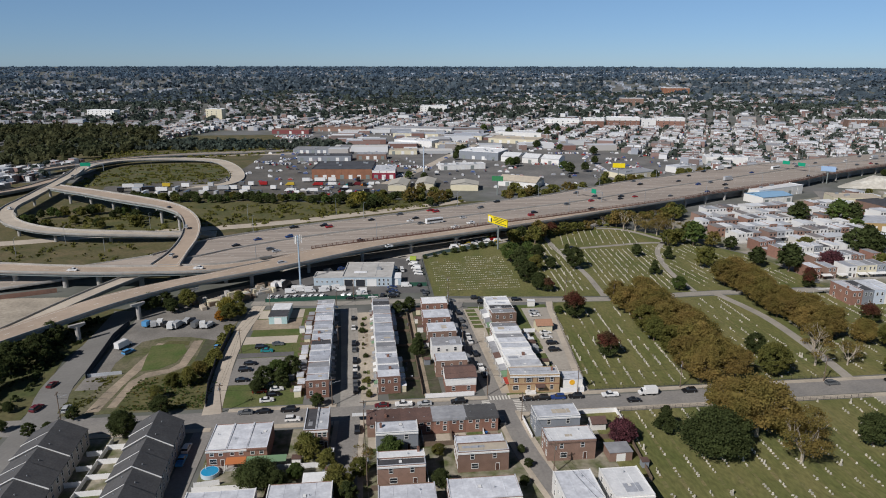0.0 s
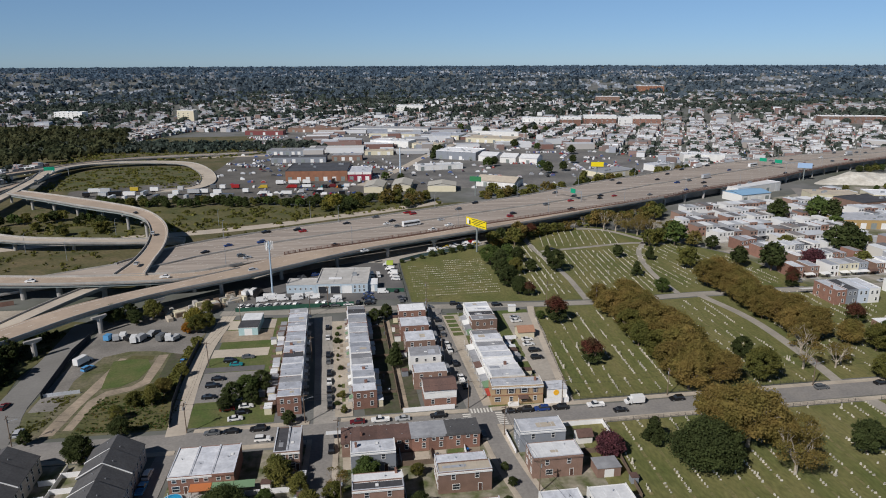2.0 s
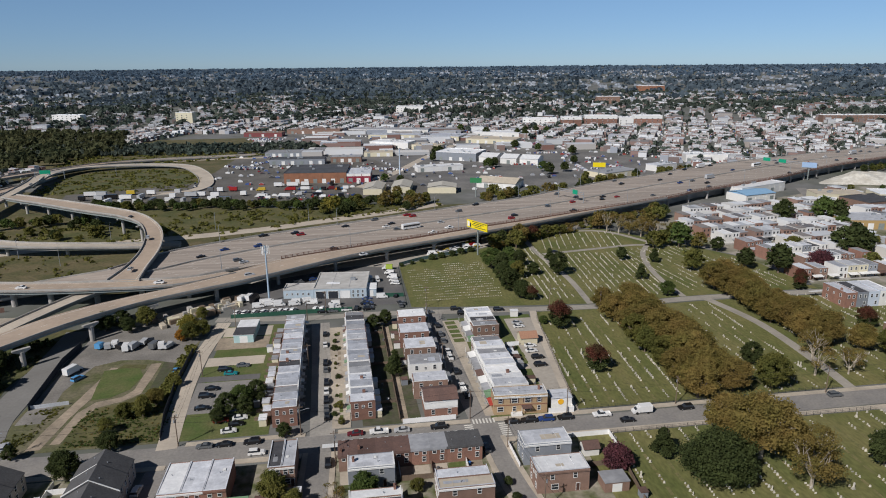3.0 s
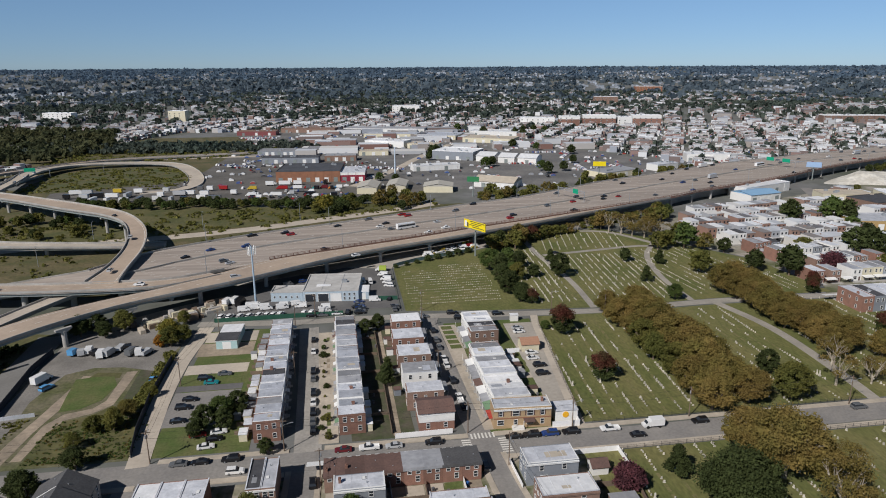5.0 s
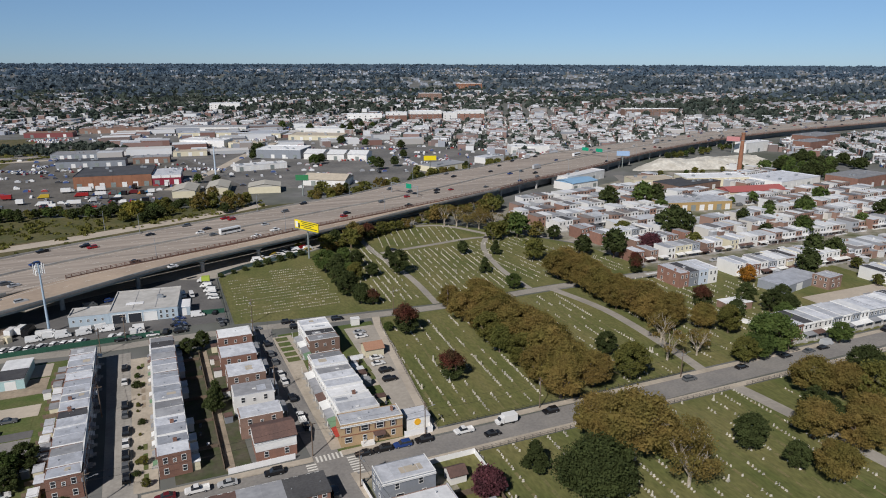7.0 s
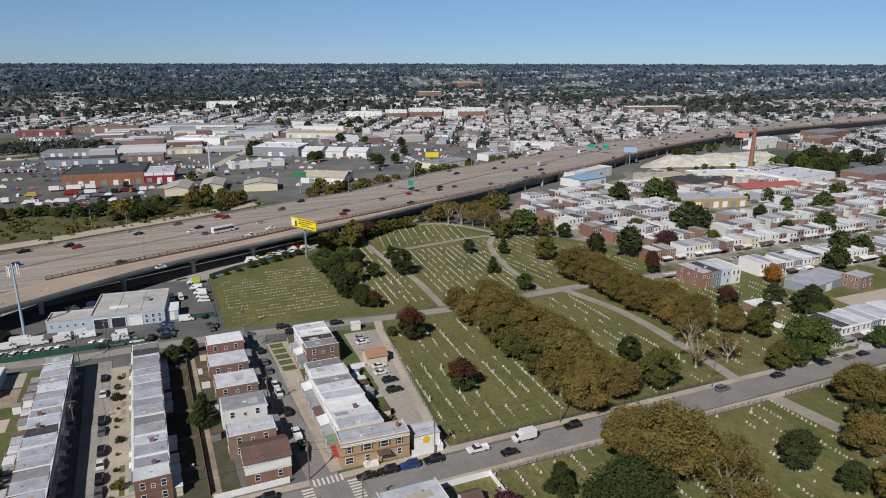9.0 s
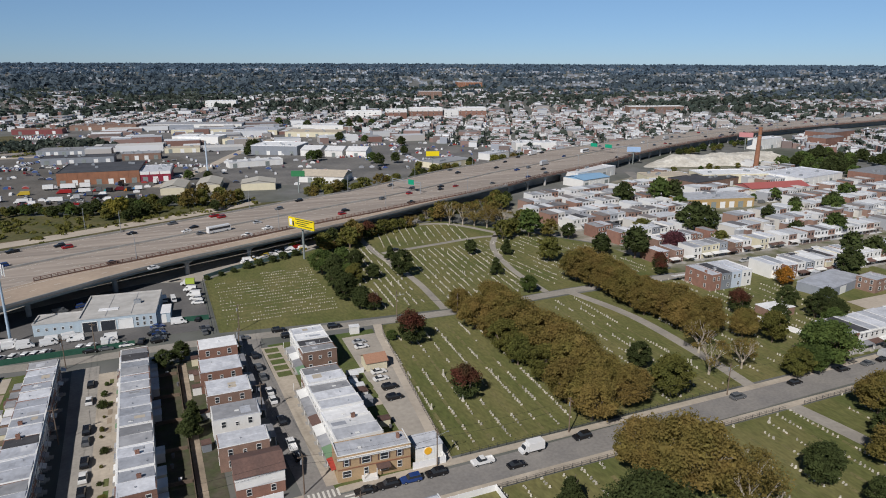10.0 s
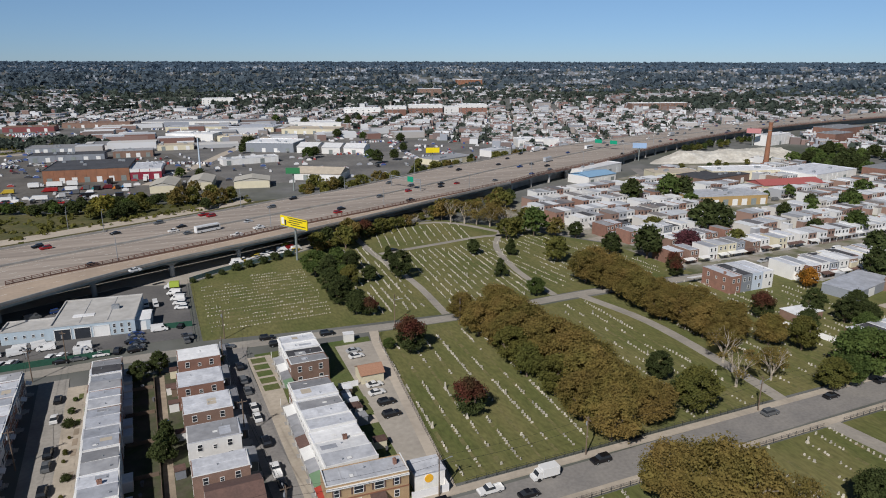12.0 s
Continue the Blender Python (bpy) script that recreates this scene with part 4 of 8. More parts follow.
# south side of the avenue
for i, (roof, wall) in enumerate(((BROWNSHINGLE, BRICK2), (BROWNSHINGLE, BRICK2), (BROWNSHINGLE, BRICK), (BROWNSHINGLE, BRICK), (GREYROOF, BRICK), (GREYROOF, BRICK), (SHINGLE, BRICK), (SHINGLE, BRICK))):
    house(-17 + 4.9 * (i + 1), 171.4 - 0.03 * i, 179.8, 4.86, 7.8, 4.5 + 0.15 * (i > 3), wall, roof, "small brick terrace house with a shallow shingled roof", rng, porch=rng.choice(["white", ""]), parapet=0.0, group="low terrace")
for x0, y0, w, d, h, wall, roof, lab in (
        (-14.5, 155.2, 12.0, 6.2, H2, GREYWALL, SILVER, "grey-sided twin house with a silver flat roof"), (-14.3, 139.2, 12.6, 3.4, H2, BRICK2, BLACKROOF, "brick twin house with a black roof half"), (-14.3, 142.6, 12.6, 3.4, H2 + 0.15, BRICK2, WHITEROOF, "brick twin house with a white roof half"),
        (-14.2, 123.6, 14.0, 7.6, H2, BRICK2, SILVER, "brick twin house with a silver flat roof"), (7.4, 143.4, 13.9, 4.2, H2, BRICK2, TANROOF, "brown brick twin house with a tan flat roof"), (7.4, 147.6, 13.4, 4.0, H2 + 0.1, BRICK2, SILVER, "brown brick twin house with a silver flat roof"), (3.0, 123.4, 17.5, 8.8, H2, BRICK2, SILVER, "large brick house with a seamed silver roof"),
        (32.8, 158.8, 13.2, 7.4, H2, GREYWALL, SILVER, "dark-sided twin house with a silver flat roof"), (32.9, 146.0, 13.6, 7.4, H2, BRICK2, WHITEROOF, "brown brick twin house with a white flat roof"), (30.4, 120.5, 9.8, 12.0, H2, WHITEWALL, SILVER, "white house with a silver flat roof"),
        (42.6, 120.5, 10.0, 12.0, H2, WHITEWALL, WHITEROOF, "white house with a bright flat roof"), (-41, 126.0, 15.6, 8.4, H2, BRICK2, SILVER, "brick house with a seamed silver roof"), (-60.4, 125.0, 16.5, 8.4, H2, WHITEWALL, SILVER, "white-walled house with a silver roof")):
    house(x0, y0, 0, w, d, h, wall, roof, lab, rng, right=True, left=True, porch="", category="house", name="house", lean=0.15, parapet=0.2)
for i in range(3):
    house(-60.6 + 5.45 * i, 152.8, 0, 5.42, 13.6, 5.3, BRICK, (WHITEROOF, SILVER, SILVER)[i], "brick terrace house with a bright flat roof and orange awning", rng, porch=("orange", "green", "green")[i], parapet=0.18, group="pool terrace", left=i == 0)
house(-34.9, 159.0, 0, 3.5, 12.8, 6.0, BRICK2, BLACKROOF, "brick half house with a black sloping roof", rng, category="house", name="house")
house(-31.4, 159.0, 0, 3.3, 12.8, 6.0, BRICK2, SILVER, "brick half house with a silver flat roof", rng, category="house", name="house")
# modern townhouses with party walls
for x0, y0, d in ((-67.4, 120, 13.0), (-93.8, 118, 14.6)):
    for i in range(7):
        ob = gable(x0 - 0.07 * (y0 + 7.2 * i - 117), y0 + 7.2 * i, 91.5, 7.15, d, 5.0 + 0.3 * (i % 2), 3.7, mat("beige siding", (0.42, 0.38, 0.33), fine=2, vary=0.08), SHINGLE, "beige townhouse with a charcoal shingle gable roof", name="townhouse", category="townhouse", group="modern terrace", over=0.2)
        q = Shape()
        h = 5.0 + 0.3 * (i % 2)
        q.v = [(0, -0.3, h - 0.1), (0, d / 2, h + 3.7), (0, d + 0.3, h - 0.1), (0, d + 0.3, h + 0.25), (0, d / 2, h + 4.0), (0, -0.3, h + 0.25)]
        q.v += [(0.22, b, c) for a, b, c in q.v]
        q.f = [(0, 1, 4, 5), (1, 2, 3, 4), (6, 11, 10, 7), (7, 10, 9, 8), (5, 4, 10, 11), (4, 3, 9, 10), (0, 5, 11, 6), (2, 8, 9, 3)]
        q.k = [0] * 8
        part("party_wall", q, TRIM, ob, "white-capped party wall")
        part("roof_vent", VENT, None, ob, m=pose(2.2, d * 0.36, h + 2.55))
        part("roof_vent", VENT, None, ob, m=pose(5.0, d * 0.66, h + 2.4))
# small outbuildings
ob = shed(-58.6, 256.4, -2, 7.6, 16.0, 3.3, mat("pale teal siding", (0.4, 0.56, 0.56), fine=2, vary=0.08), WHITEROOF, "long pale teal garage with half black, half white roof", "garage", "garage")
q = Shape()
q.box(-0.2, -0.2, 3.5, 7.8, 7.6, 3.62)
part("roof_felt", q, BLACKROOF, ob, "black felt over the front half")
ob = gable(52.5, 236.5, 0, 6.4, 6.2, 2.8, 1.5, CREAM, mat("terracotta shingles", (0.36, 0.2, 0.13), fine=2, vary=0.15), "cream garage with a terracotta shingle roof", "garage", "garage", windows=False)
shed(49.0, 186.4, -2, 6.6, 5.5, 4.0, WHITEWALL, SILVER, "small white shop with a round yellow sign", "shop", "shop")
shed(55.5, 266, -6, 3.2, 2.2, 2.6, WHITEWALL, WHITEROOF, "white steel storage container", "container", "container", door=False)
gable(50.5, 160.3, 0, 4.2, 4.0, 2.4, 1.2, WHITEWALL, BROWNSHINGLE, "white garden shed with a brown roof", "garden_shed", "shed", windows=False)
shed(-33.5, 138, 0, 6, 5, 3.0, BRICK2, WHITEROOF, "small brick garage with a white roof", "garage", "garage")
shed(50, 144, 0, 6.5, 5, 2.8, BRICK2, GREYROOF, "low brick outbuilding with a grey roof", "outbuilding", "shed")
# workshop under the highway
ob = warehouse(-29.6, 303.2, -5.5, 24.6, 24.5, 4.7, BLUEWALL, mat("pale workshop roof", (0.5, 0.49, 0.47), (0.4, 0.39, 0.37), fine=0.5, broad=0.2, vary=0.1), "pale blue workshop hall with dark panels for open bays", bays=0, units=1, name="workshop")
# two flat dark panels stand in for the shade inside open bays
for fx, leaf, said in ((3.4, DARKNET, "dark open workshop bay"), (9.1, DARKNET, "dark open workshop bay"), (14.6, TRIM, "white roller door")):
    s = Shape()
    s.box(fx - 2.25, -0.03, 0, fx + 2.25, 0.02, 3.6)
    door = part("roller_door", s, leaf, ob, said)
    s = Shape()
    s.box(fx - 2.45, -0.14, 0, fx - 2.25, 0.02, 3.8), s.box(fx + 2.25, -0.14, 0, fx + 2.45, 0.02, 3.8), s.box(fx - 2.45, -0.14, 3.6, fx + 2.45, 0.02, 3.8)
    part("door_frame", s, TRIM, door)
for fx in (18.4, 20.6, 22.8):
    for fz in (0.7, 2.6):
        part("window", WIN, None, ob, m=face_pose(fx, 0, fz, 0) @ Matrix.Diagonal((0.8, 1, 0.8, 1)))
for fx in (8.2, 16.4):
    s = Shape()
    s.box(fx - 0.09, 0.3, 4.8, fx + 0.09, 24.2, 4.9)
    part("roof_seam", s, GREYROOF, ob)
s = Shape()
s.box(5.2, 7, 4.8, 11.6, 9.4, 5.0)
part("skylight", s, WHITEROOF, ob, "long white skylight")
ob = warehouse(-43.6, 305.6, -5.5, 13.9, 9, 4.1, BLUEWALL, MATS["pale workshop roof"], "lower pale blue workshop wing with small windows", bays=0, units=0, name="workshop")
for i in range(5):
    part("window", SMALL, None, ob, m=face_pose(1.6 + 2.5 * i, 0, 1.7, 0))
shed(-5.0, 302.4, -4, 4.5, 9, 3.6, BLUEWALL, WHITEROOF, "small white annex beside the workshop", "annex", "shed")


# ---- eastern neighbourhood ----
rng = random.Random(5)
for i, (wall, roof, lab) in enumerate(((BRICK, SILVER, "red brick end house with a silver roof"), (GREYWALL, BLACKROOF, "dark grey sided house with a black roof"), (mat("light blue siding", (0.5, 0.56, 0.64), fine=2, vary=0.06), SILVER, "light blue sided house with a silver roof"), (WHITEWALL, SILVER, "white sided house with a silver roof"))):
    house(208.6 + 5.6 * i, 266.5, 180, 5.56, 14.5, 6.8, wall, roof, lab, rng, right=i == 0, left=False, porch="white", group="eastern terrace")
# terrace along the avenue beyond the cemetery
for i in range(13):
    wall, roof = rng.choice([(WHITEWALL, SILVER), (BRICK, SILVER), (WHITEWALL, BLACKROOF), (GREYWALL, SILVER), (WHITEWALL, WHITEROOF), (BRICK2, WHITEROOF)])
    word = {BRICK: "red brick", BRICK2: "brown brick", WHITEWALL: "white-sided", GREYWALL: "grey-sided"}[wall]
    house(199 + 5.1 * i, 189.5, 0.8, 5.06, 13, 6.2 + rng.uniform(-0.15, 0.15), wall, roof, f"{word} terrace house with a porch on the avenue", rng, porch=rng.choice(["white", "grey", "white", "brown"]), group="avenue terrace", left=False, extra=False, parapet=0.15, slope=0.25 if i % 2 else -0.25)
shed(201, 221, -3, 12, 7, 3.0, BRICK2, WHITEROOF, "flat white-roofed garage building behind the gardens", "garage", "garage")
PLOTS = []


def plots(y0, x0, x1, north, drift=0.1, d=10.0):
    """Sets out a row of house plots; north: fronts face away from the south."""
    x = x0
    while x < x1:
        w = rng.uniform(4.8, 6.2)
        y = y0 + (x - x0) * drift
        edge = float(np.interp(x, [200, 222, 289, 367, 473, 611], [440, 458, 494, 527, 577, 638]))
        lane = abs((x - 330) - (y - 403) * 0.5) < 8 and y > 330
        if y < edge - 26 and not lane and x > float(np.interp(y, [180, 252, 256, 278, 282, 330, 372, 410, 440], [244, 244, 236, 236, 204, 204, 186, 162, 166])) and rng.random() > 0.04:
            PLOTS.append((x, y, w, d * rng.uniform(0.92, 1.06), rng.uniform(5.4, 6.6), north, math.degrees(math.atan(drift))))
        x += w + (rng.uniform(2, 7) if rng.random() < 0.15 else 0)


plots(267, 240, 480, True, 0.0, 12)
plots(289, 209, 480, False, 0.02)
for k in range(5):
    plots(316 + 35 * k, 216 - 6 * k, 500, True)
    plots(325 + 35 * k, 214 - 5 * k, 500, False)
for y0, x0, x1, nth in ((252, 236, 470, False), (232, 232, 470, True), (219, 216, 470, False), (212, 248, 470, True), (192, 262, 470, False)):
    plots(y0, x0, x1, nth, 0.0, 11)
def inside_lot(x, y):
    return any(a - 6 < x < c and b - 3 < y < e for a, b, c, e in BLOCKS) or x < float(np.interp(y, [180, 252, 256, 278, 282, 330, 372, 410, 440], [246, 246, 238, 238, 208, 208, 190, 166, 170]))


BLOCKS = [(300, 352, 372, 390), (376, 382, 446, 416), (440, 396, 560, 445), (355, 418, 415, 458), (262, 462, 360, 520), (388, 468, 490, 500), (200, 296, 222, 318), (228, 225, 246, 250), (262, 320, 274, 334), (300, 392, 316, 408), (236, 196, 294, 226), (236, 222, 276, 246)]
PLOTS = [p for p in PLOTS if not any(a < p[0] < c and b < p[1] < e for a, b, c, e in BLOCKS)]
PLOTS.sort(key=lambda p: math.hypot(p[0], p[1] - 60))
far_wall, far_roof, far_win, far_porch = Shape(), Shape(), Shape(), Shape()
for i, (x, y, w, d, h, north, tilt) in enumerate(PLOTS):
    ell, lift = (rng.uniform(2.6, 5.0), rng.uniform(0.45, 0.85)) if rng.random() < 0.75 else (0, 0)
    if i < 84:
        wall = rng.choice([BRICK, BRICK, BRICK2, WHITEWALL, WHITEWALL, WHITEWALL, CREAM, GREYWALL])
        roof = rng.choice([SILVER, WHITEROOF, DULLROOF, WHITEROOF, SILVER, GREYROOF, BLACKROOF])
        word = {BRICK: "red brick", BRICK2: "brown brick", WHITEWALL: "white-sided", CREAM: "cream-sided", GREYWALL: "grey-sided"}[wall]
        tone = {SILVER: "silver", WHITEROOF: "white", GREYROOF: "grey", BLACKROOF: "black", DULLROOF: "dull silver"}[roof]
        px, py = (x + w, y) if north else (x, y)
        ob = house(px, py, tilt + (180 if north else 0), w - 0.03, d, h, wall, roof, f"{word} terrace house with a {tone} flat roof", rng, porch="" if north else rng.choice(["white", "grey", "white", "white", "brown"]), group="eastern terrace", front=not north, back=north, extra=False, trim=False, plain=i > 60, parapet=0.15, slope=rng.choice([0.3, -0.3, 0.15]))
        if ell:
            q = Shape()
            q.box(0.25, d, -0.3, w * 0.72, d + ell, h * lift)
            q.box(0.15, d, h * lift, w * 0.72 + 0.1, d + ell + 0.1, h * lift + 0.16, 1)
            part("back_extension", q, [wall if rng.random() < 0.4 else WHITEWALL, rng.choice([SILVER, GREYROOF, WHITEROOF])], ob)
    else:
        m = pose(x, y - (d if north else 0), 0, 0, 0, tilt)
        far_wall.box(0, 0, -0.3, w - 0.05, d, h, m=m)
        far_roof.box(-0.1, -0.1, h, w + 0.05, d + 0.1, h + 0.2, m=m)
        if ell:
            a, b = (-ell, 0) if north else (d, d + ell)
            far_wall.box(0.3, a, -0.3, w * 0.7, b, h * lift, m=m)
            far_roof.box(0.2, a - 0.1, h * lift, w * 0.7 + 0.1, b + 0.1, h * lift + 0.16, m=m)
        if rng.random() < 0.35:
            u, v = rng.uniform(0.8, w - 1.6), rng.uniform(1, d - 2)
            far_wall.box(u, v, h, u + rng.uniform(0.5, 1.3), v + rng.uniform(0.5, 1.3), h + rng.uniform(0.6, 1.2), m=m)
        if not north:
            far_porch.box(0.05, -2.1, 2.5, w - 0.1, 0, 2.75, m=m)
            far_porch.box(0.1, -2.0, -0.2, w - 0.15, 0, 0.4, m=m)
            for u in (0.2, w - 0.4):
                far_porch.box(u, -2.0, 0.4, u + 0.15, -1.85, 2.5, m=m)
        for fx in (0.27, 0.73):
            for z in (0.9, h * 0.5 + 0.7):
                far_win.box(w * fx - 0.5, -0.06, z, w * fx + 0.5, 0.02, z + 1.3, m=m)
EAST = (far_wall, far_roof, far_win, far_porch)
# sheds and car ports in the yards of these rows
sheds, lids = Shape(), Shape()
for x, y, w, d, h, north, tilt in PLOTS:
    if rng.random() < 0.5:
        yy = y - d - rng.uniform(6.5, 9) if north else y + d + rng.uniform(6.0, 8.5)
        a, b, c = rng.uniform(1.6, 3.6), rng.uniform(1.6, 3.2), rng.uniform(1.9, 2.7)
        m = pose(x + rng.uniform(0, 2), yy, 0, 0, 0, tilt + rng.uniform(-3, 3))
        if inside_lot(x, yy):
            continue
        sheds.box(0, 0, -0.2, a, b, c, m=m), lids.box(-0.1, -0.1, c, a + 0.1, b + 0.1, c + 0.12, m=m)
YARDS = (sheds, lids)
warehouse(305, 380, -12, 52, 22, 6, mat("ochre brick", (0.42, 0.29, 0.13), fine=4, vary=0.12), SILVER, "long ochre brick works building", bays=8)
warehouse(378, 392, -8, 50, 19, 6, CREAM, paint("red roof sheeting", (0.4, 0.12, 0.11), 0.6), "long cream hall with a red sheet roof", rise=2.5, bays=6, units=0)
warehouse(445, 405, 9, 55, 34, 7, WHITEWALL, SILVER, "white depot hall with grey roof", bays=5)
warehouse(505, 385, 9, 50, 26, 9, BRICK, GREYROOF, "red brick mill with a grey flat roof", bays=3)
warehouse(360, 425, 9, 50, 26, 6, BRICK2, BLACKROOF, "brown brick hall with a dark flat roof", bays=3)
warehouse(290, 466, 14, 30, 20, 6, WHITEWALL, paint("blue roof sheeting", (0.25, 0.42, 0.6), 0.5), "white hall with a pale blue roof", rise=1.6, units=0)
warehouse(300, 488, 22, 56, 16, 7, WHITEWALL, WHITEROOF, "cream hall beside the highway", bays=5)
warehouse(346, 462, -14, 36, 18, 6, CREAM, TANROOF, "tan hall with a pale roof", bays=4)
warehouse(388, 448, -16, 56, 22, 7, CREAM, WHITEROOF, "cream hall with a white roof", bays=4)
warehouse(600, 585, 12, 46, 14, 11, WHITEWALL, WHITEROOF, "white three-storey building with rows of windows", bays=6)
warehouse(730, 600, 12, 60, 30, 12, BRICK, GREYROOF, "red brick mill with a grey roof", bays=4)
warehouse(670, 560, 12, 40, 20, 12, BRICK, GREYROOF, "red brick wing of a mill", bays=4)
road("road", [(372, 516), (350, 470), (329, 424), (306, 372), (287, 336), (282, 316)], 8.5, z=0.1, label="narrow grey works street")
area("parking_lot", [(243, 200), (290, 200), (292, 222), (244, 222)], 0.08, PALE, "wide bare concrete parking lot behind terraces", "parking")
shed(240, 227, 12, 30, 13, 3.8, GREYWALL, DULLROOF, "long low grey flat-roofed building behind gardens", "garage", "garage")
house(263, 224, 8, 10, 8, 5.6, BRICK2, SILVER, "plain brick house with a silver flat roof beside a lot", rng, right=True, left=True, category="house", name="house", parapet=0.2)
# brick chimney of the old works
s = Shape()
s.tube((0, 0, -0.5), (0, 0, 36.5), 2.3, 1.45, 14), s.tube((0, 0, 36.5), (0, 0, 37.8), 1.8, 1.8, 14), s.box(-3, -3, -0.5, 3, 3, 4)
ob = thing("factory_chimney", "tall round red brick factory chimney", "chimney", m=pose(476, 477, 0))
part("stack", s, ORANGE, ob)
s = Shape()
for h in (12, 22, 31):
    s.tube((0, 0, h), (0, 0, h + 0.35), 2.2 - h * 0.02, 2.2 - h * 0.02, 14)
part("iron_band", s, GIRDER, ob)
# spoil heap
s = Shape()
n, k = 60, 14
for j in range(k + 1):
    for i in range(n + 1):
        u, v = i / n, j / k
        x, y = 394 + 166 * u + 40 * v * (1 - u) + 30 * u * v, 530 - 43 * u + (30 * (1 - u) + 72 * u) * v
        e = min(1, 6 * min(u, 1 - u, 1)) * min(1, 3.2 * min(v, 1 - v))
        s.v.append((x, y, -0.3 + 9.5 * min(1, e) * (0.75 + 0.3 * noise.noise((x / 18, y / 12, 1))) + 0.8 * noise.noise((x / 5, y / 5, 2)) * e))
for j in range(k):
    for i in range(n):
        a = j * (n + 1) + i
        s.f.append((a, a + 1, a + n + 2, a + n + 1)), s.k.append(0)
tagged(part("rubble_mound", s, mat("pale spoil", (0.6, 0.58, 0.52), (0.46, 0.43, 0.37), fine=0.35, broad=0.1, vary=0.25)), "long pale mound of crushed rubble", "mound")

# ---- trade park north of the highway ----
ob = warehouse(-70, 622.5, -5, 57, 50, 9.5, ORANGE, mat("slate roof felt", (0.06, 0.063, 0.072), (0.085, 0.088, 0.098), fine=0.4, broad=0.1, vary=0.15), "orange brick depot with a dark roof", bays=7, units=5)
warehouse(-13, 618, -5, 22, 34, 8, paint("dark red panels", (0.25, 0.03, 0.05)), SILVER, "dark red and white loading hall", bays=3, band=WHITEWALL)
for a in ((-108, 812, -6, 56, 26, 5, GREYWALL, GREYROOF, 8), (-52, 828, -4, 62, 22, 5, GREYWALL, GREYROOF, 8), (-96, 745, -5, 60, 18, 6, GREYWALL, MATS["slate roof felt"], 6), (-30, 752, -5, 34, 16, 6, BRICK2, GREYROOF, 4), (18, 878, -28, 54, 26, 8, WHITEWALL, WHITEROOF, 5), (70, 850, -28, 40, 18, 6, CREAM, TANROOF, 4), (8, 792, -6, 34, 14, 5, CREAM, TANROOF, 3),
          (-8, 1064, -16, 126, 30, 7, WHITEWALL, GREYROOF, 16), (90, 960, -28, 62, 40, 6, CREAM, DULLROOF, 6), (150, 905, -28, 70, 34, 6, CREAM, TANROOF, 6), (20, 985, -16, 90, 22, 6, CREAM, DULLROOF, 8), (176, 985, -30, 70, 30, 7, WHITEWALL, WHITEROOF, 4), (-104, 1086, -12, 84, 30, 6, BRICK2, BRICK2, 5), (-166, 1052, -8, 58, 22, 6, paint("maroon sheet", (0.22, 0.07, 0.07)), BRICK2, 3),
          (88, 750, -30, 48, 36, 9, GREYWALL, WHITEROOF, 4), (352, 678, -14, 44, 18, 8, WHITEWALL, WHITEROOF, 6), (58, 664, 8, 48, 13, 5, WHITEWALL, WHITEROOF, 5), (292, 622, 24, 30, 14, 6, WHITEWALL, SILVER, 3), (226, 590, 24, 44, 24, 5, CREAM, mat("grey sheet roof", (0.3, 0.31, 0.33), fine=0.5, vary=0.1), 4)):
    warehouse(*a[:8], "wide low warehouse with a pale flat roof", bays=a[8], units=4)
for x, y, w, d in ((132, 722, 20, 30), (153, 708, 18, 28), (172, 698, 20, 26)):
    warehouse(x, y, -30, w, d, 6, WHITEWALL, WHITEROOF, "white gabled hall with a pitched roof", rise=3, bays=1, units=0)
for x, y, w, d in ((16, 552, 16, 30), (40, 556, 16, 30), (78, 548, 24, 20)):
    warehouse(x, y, 80, d, w, 5, CREAM, mat("putty roof", (0.45, 0.43, 0.38), fine=0.5, vary=0.1), "low hall with a shallow grey roof", rise=2, bays=1, units=0)
warehouse(100, 572, -32, 36, 24, 5, WHITEWALL, TANROOF, "store with a tan pitched roof", rise=3.5, bays=2, units=0)
for x, y, w, d, h, wall in ((388, 1094, 54, 22, 18, BRICK), (444, 1082, 24, 20, 15, WHITEWALL), (468, 1076, 46, 22, 18, BRICK), (350, 1104, 34, 20, 16, BRICK), (290, 1130, 58, 20, 13, WHITEWALL), (820, 1080, 110, 20, 12, BRICK2), (-570, 1390, 58, 18, 16, WHITEWALL), (-322, 1303, 32, 16, 22, CREAM), (1000, 2250, 90, 40, 24, ORANGE), (640, 1700, 60, 26, 18, BRICK2), (100, 1500, 60, 26, 14, WHITEWALL)):
    ob = warehouse(x, y, -14, w, d, h, wall, WHITEROOF, "large institutional building several storeys high", bays=0, units=3, name="institution", band=WHITEWALL if wall is BRICK else None)
    for f in range(int(h // 4)):
        for i in range(int(w // 9)):
            part("window", WIDE, None, ob, m=face_pose(3 + 9 * i, -0.1, 1.2 + 3.8 * f, 0))

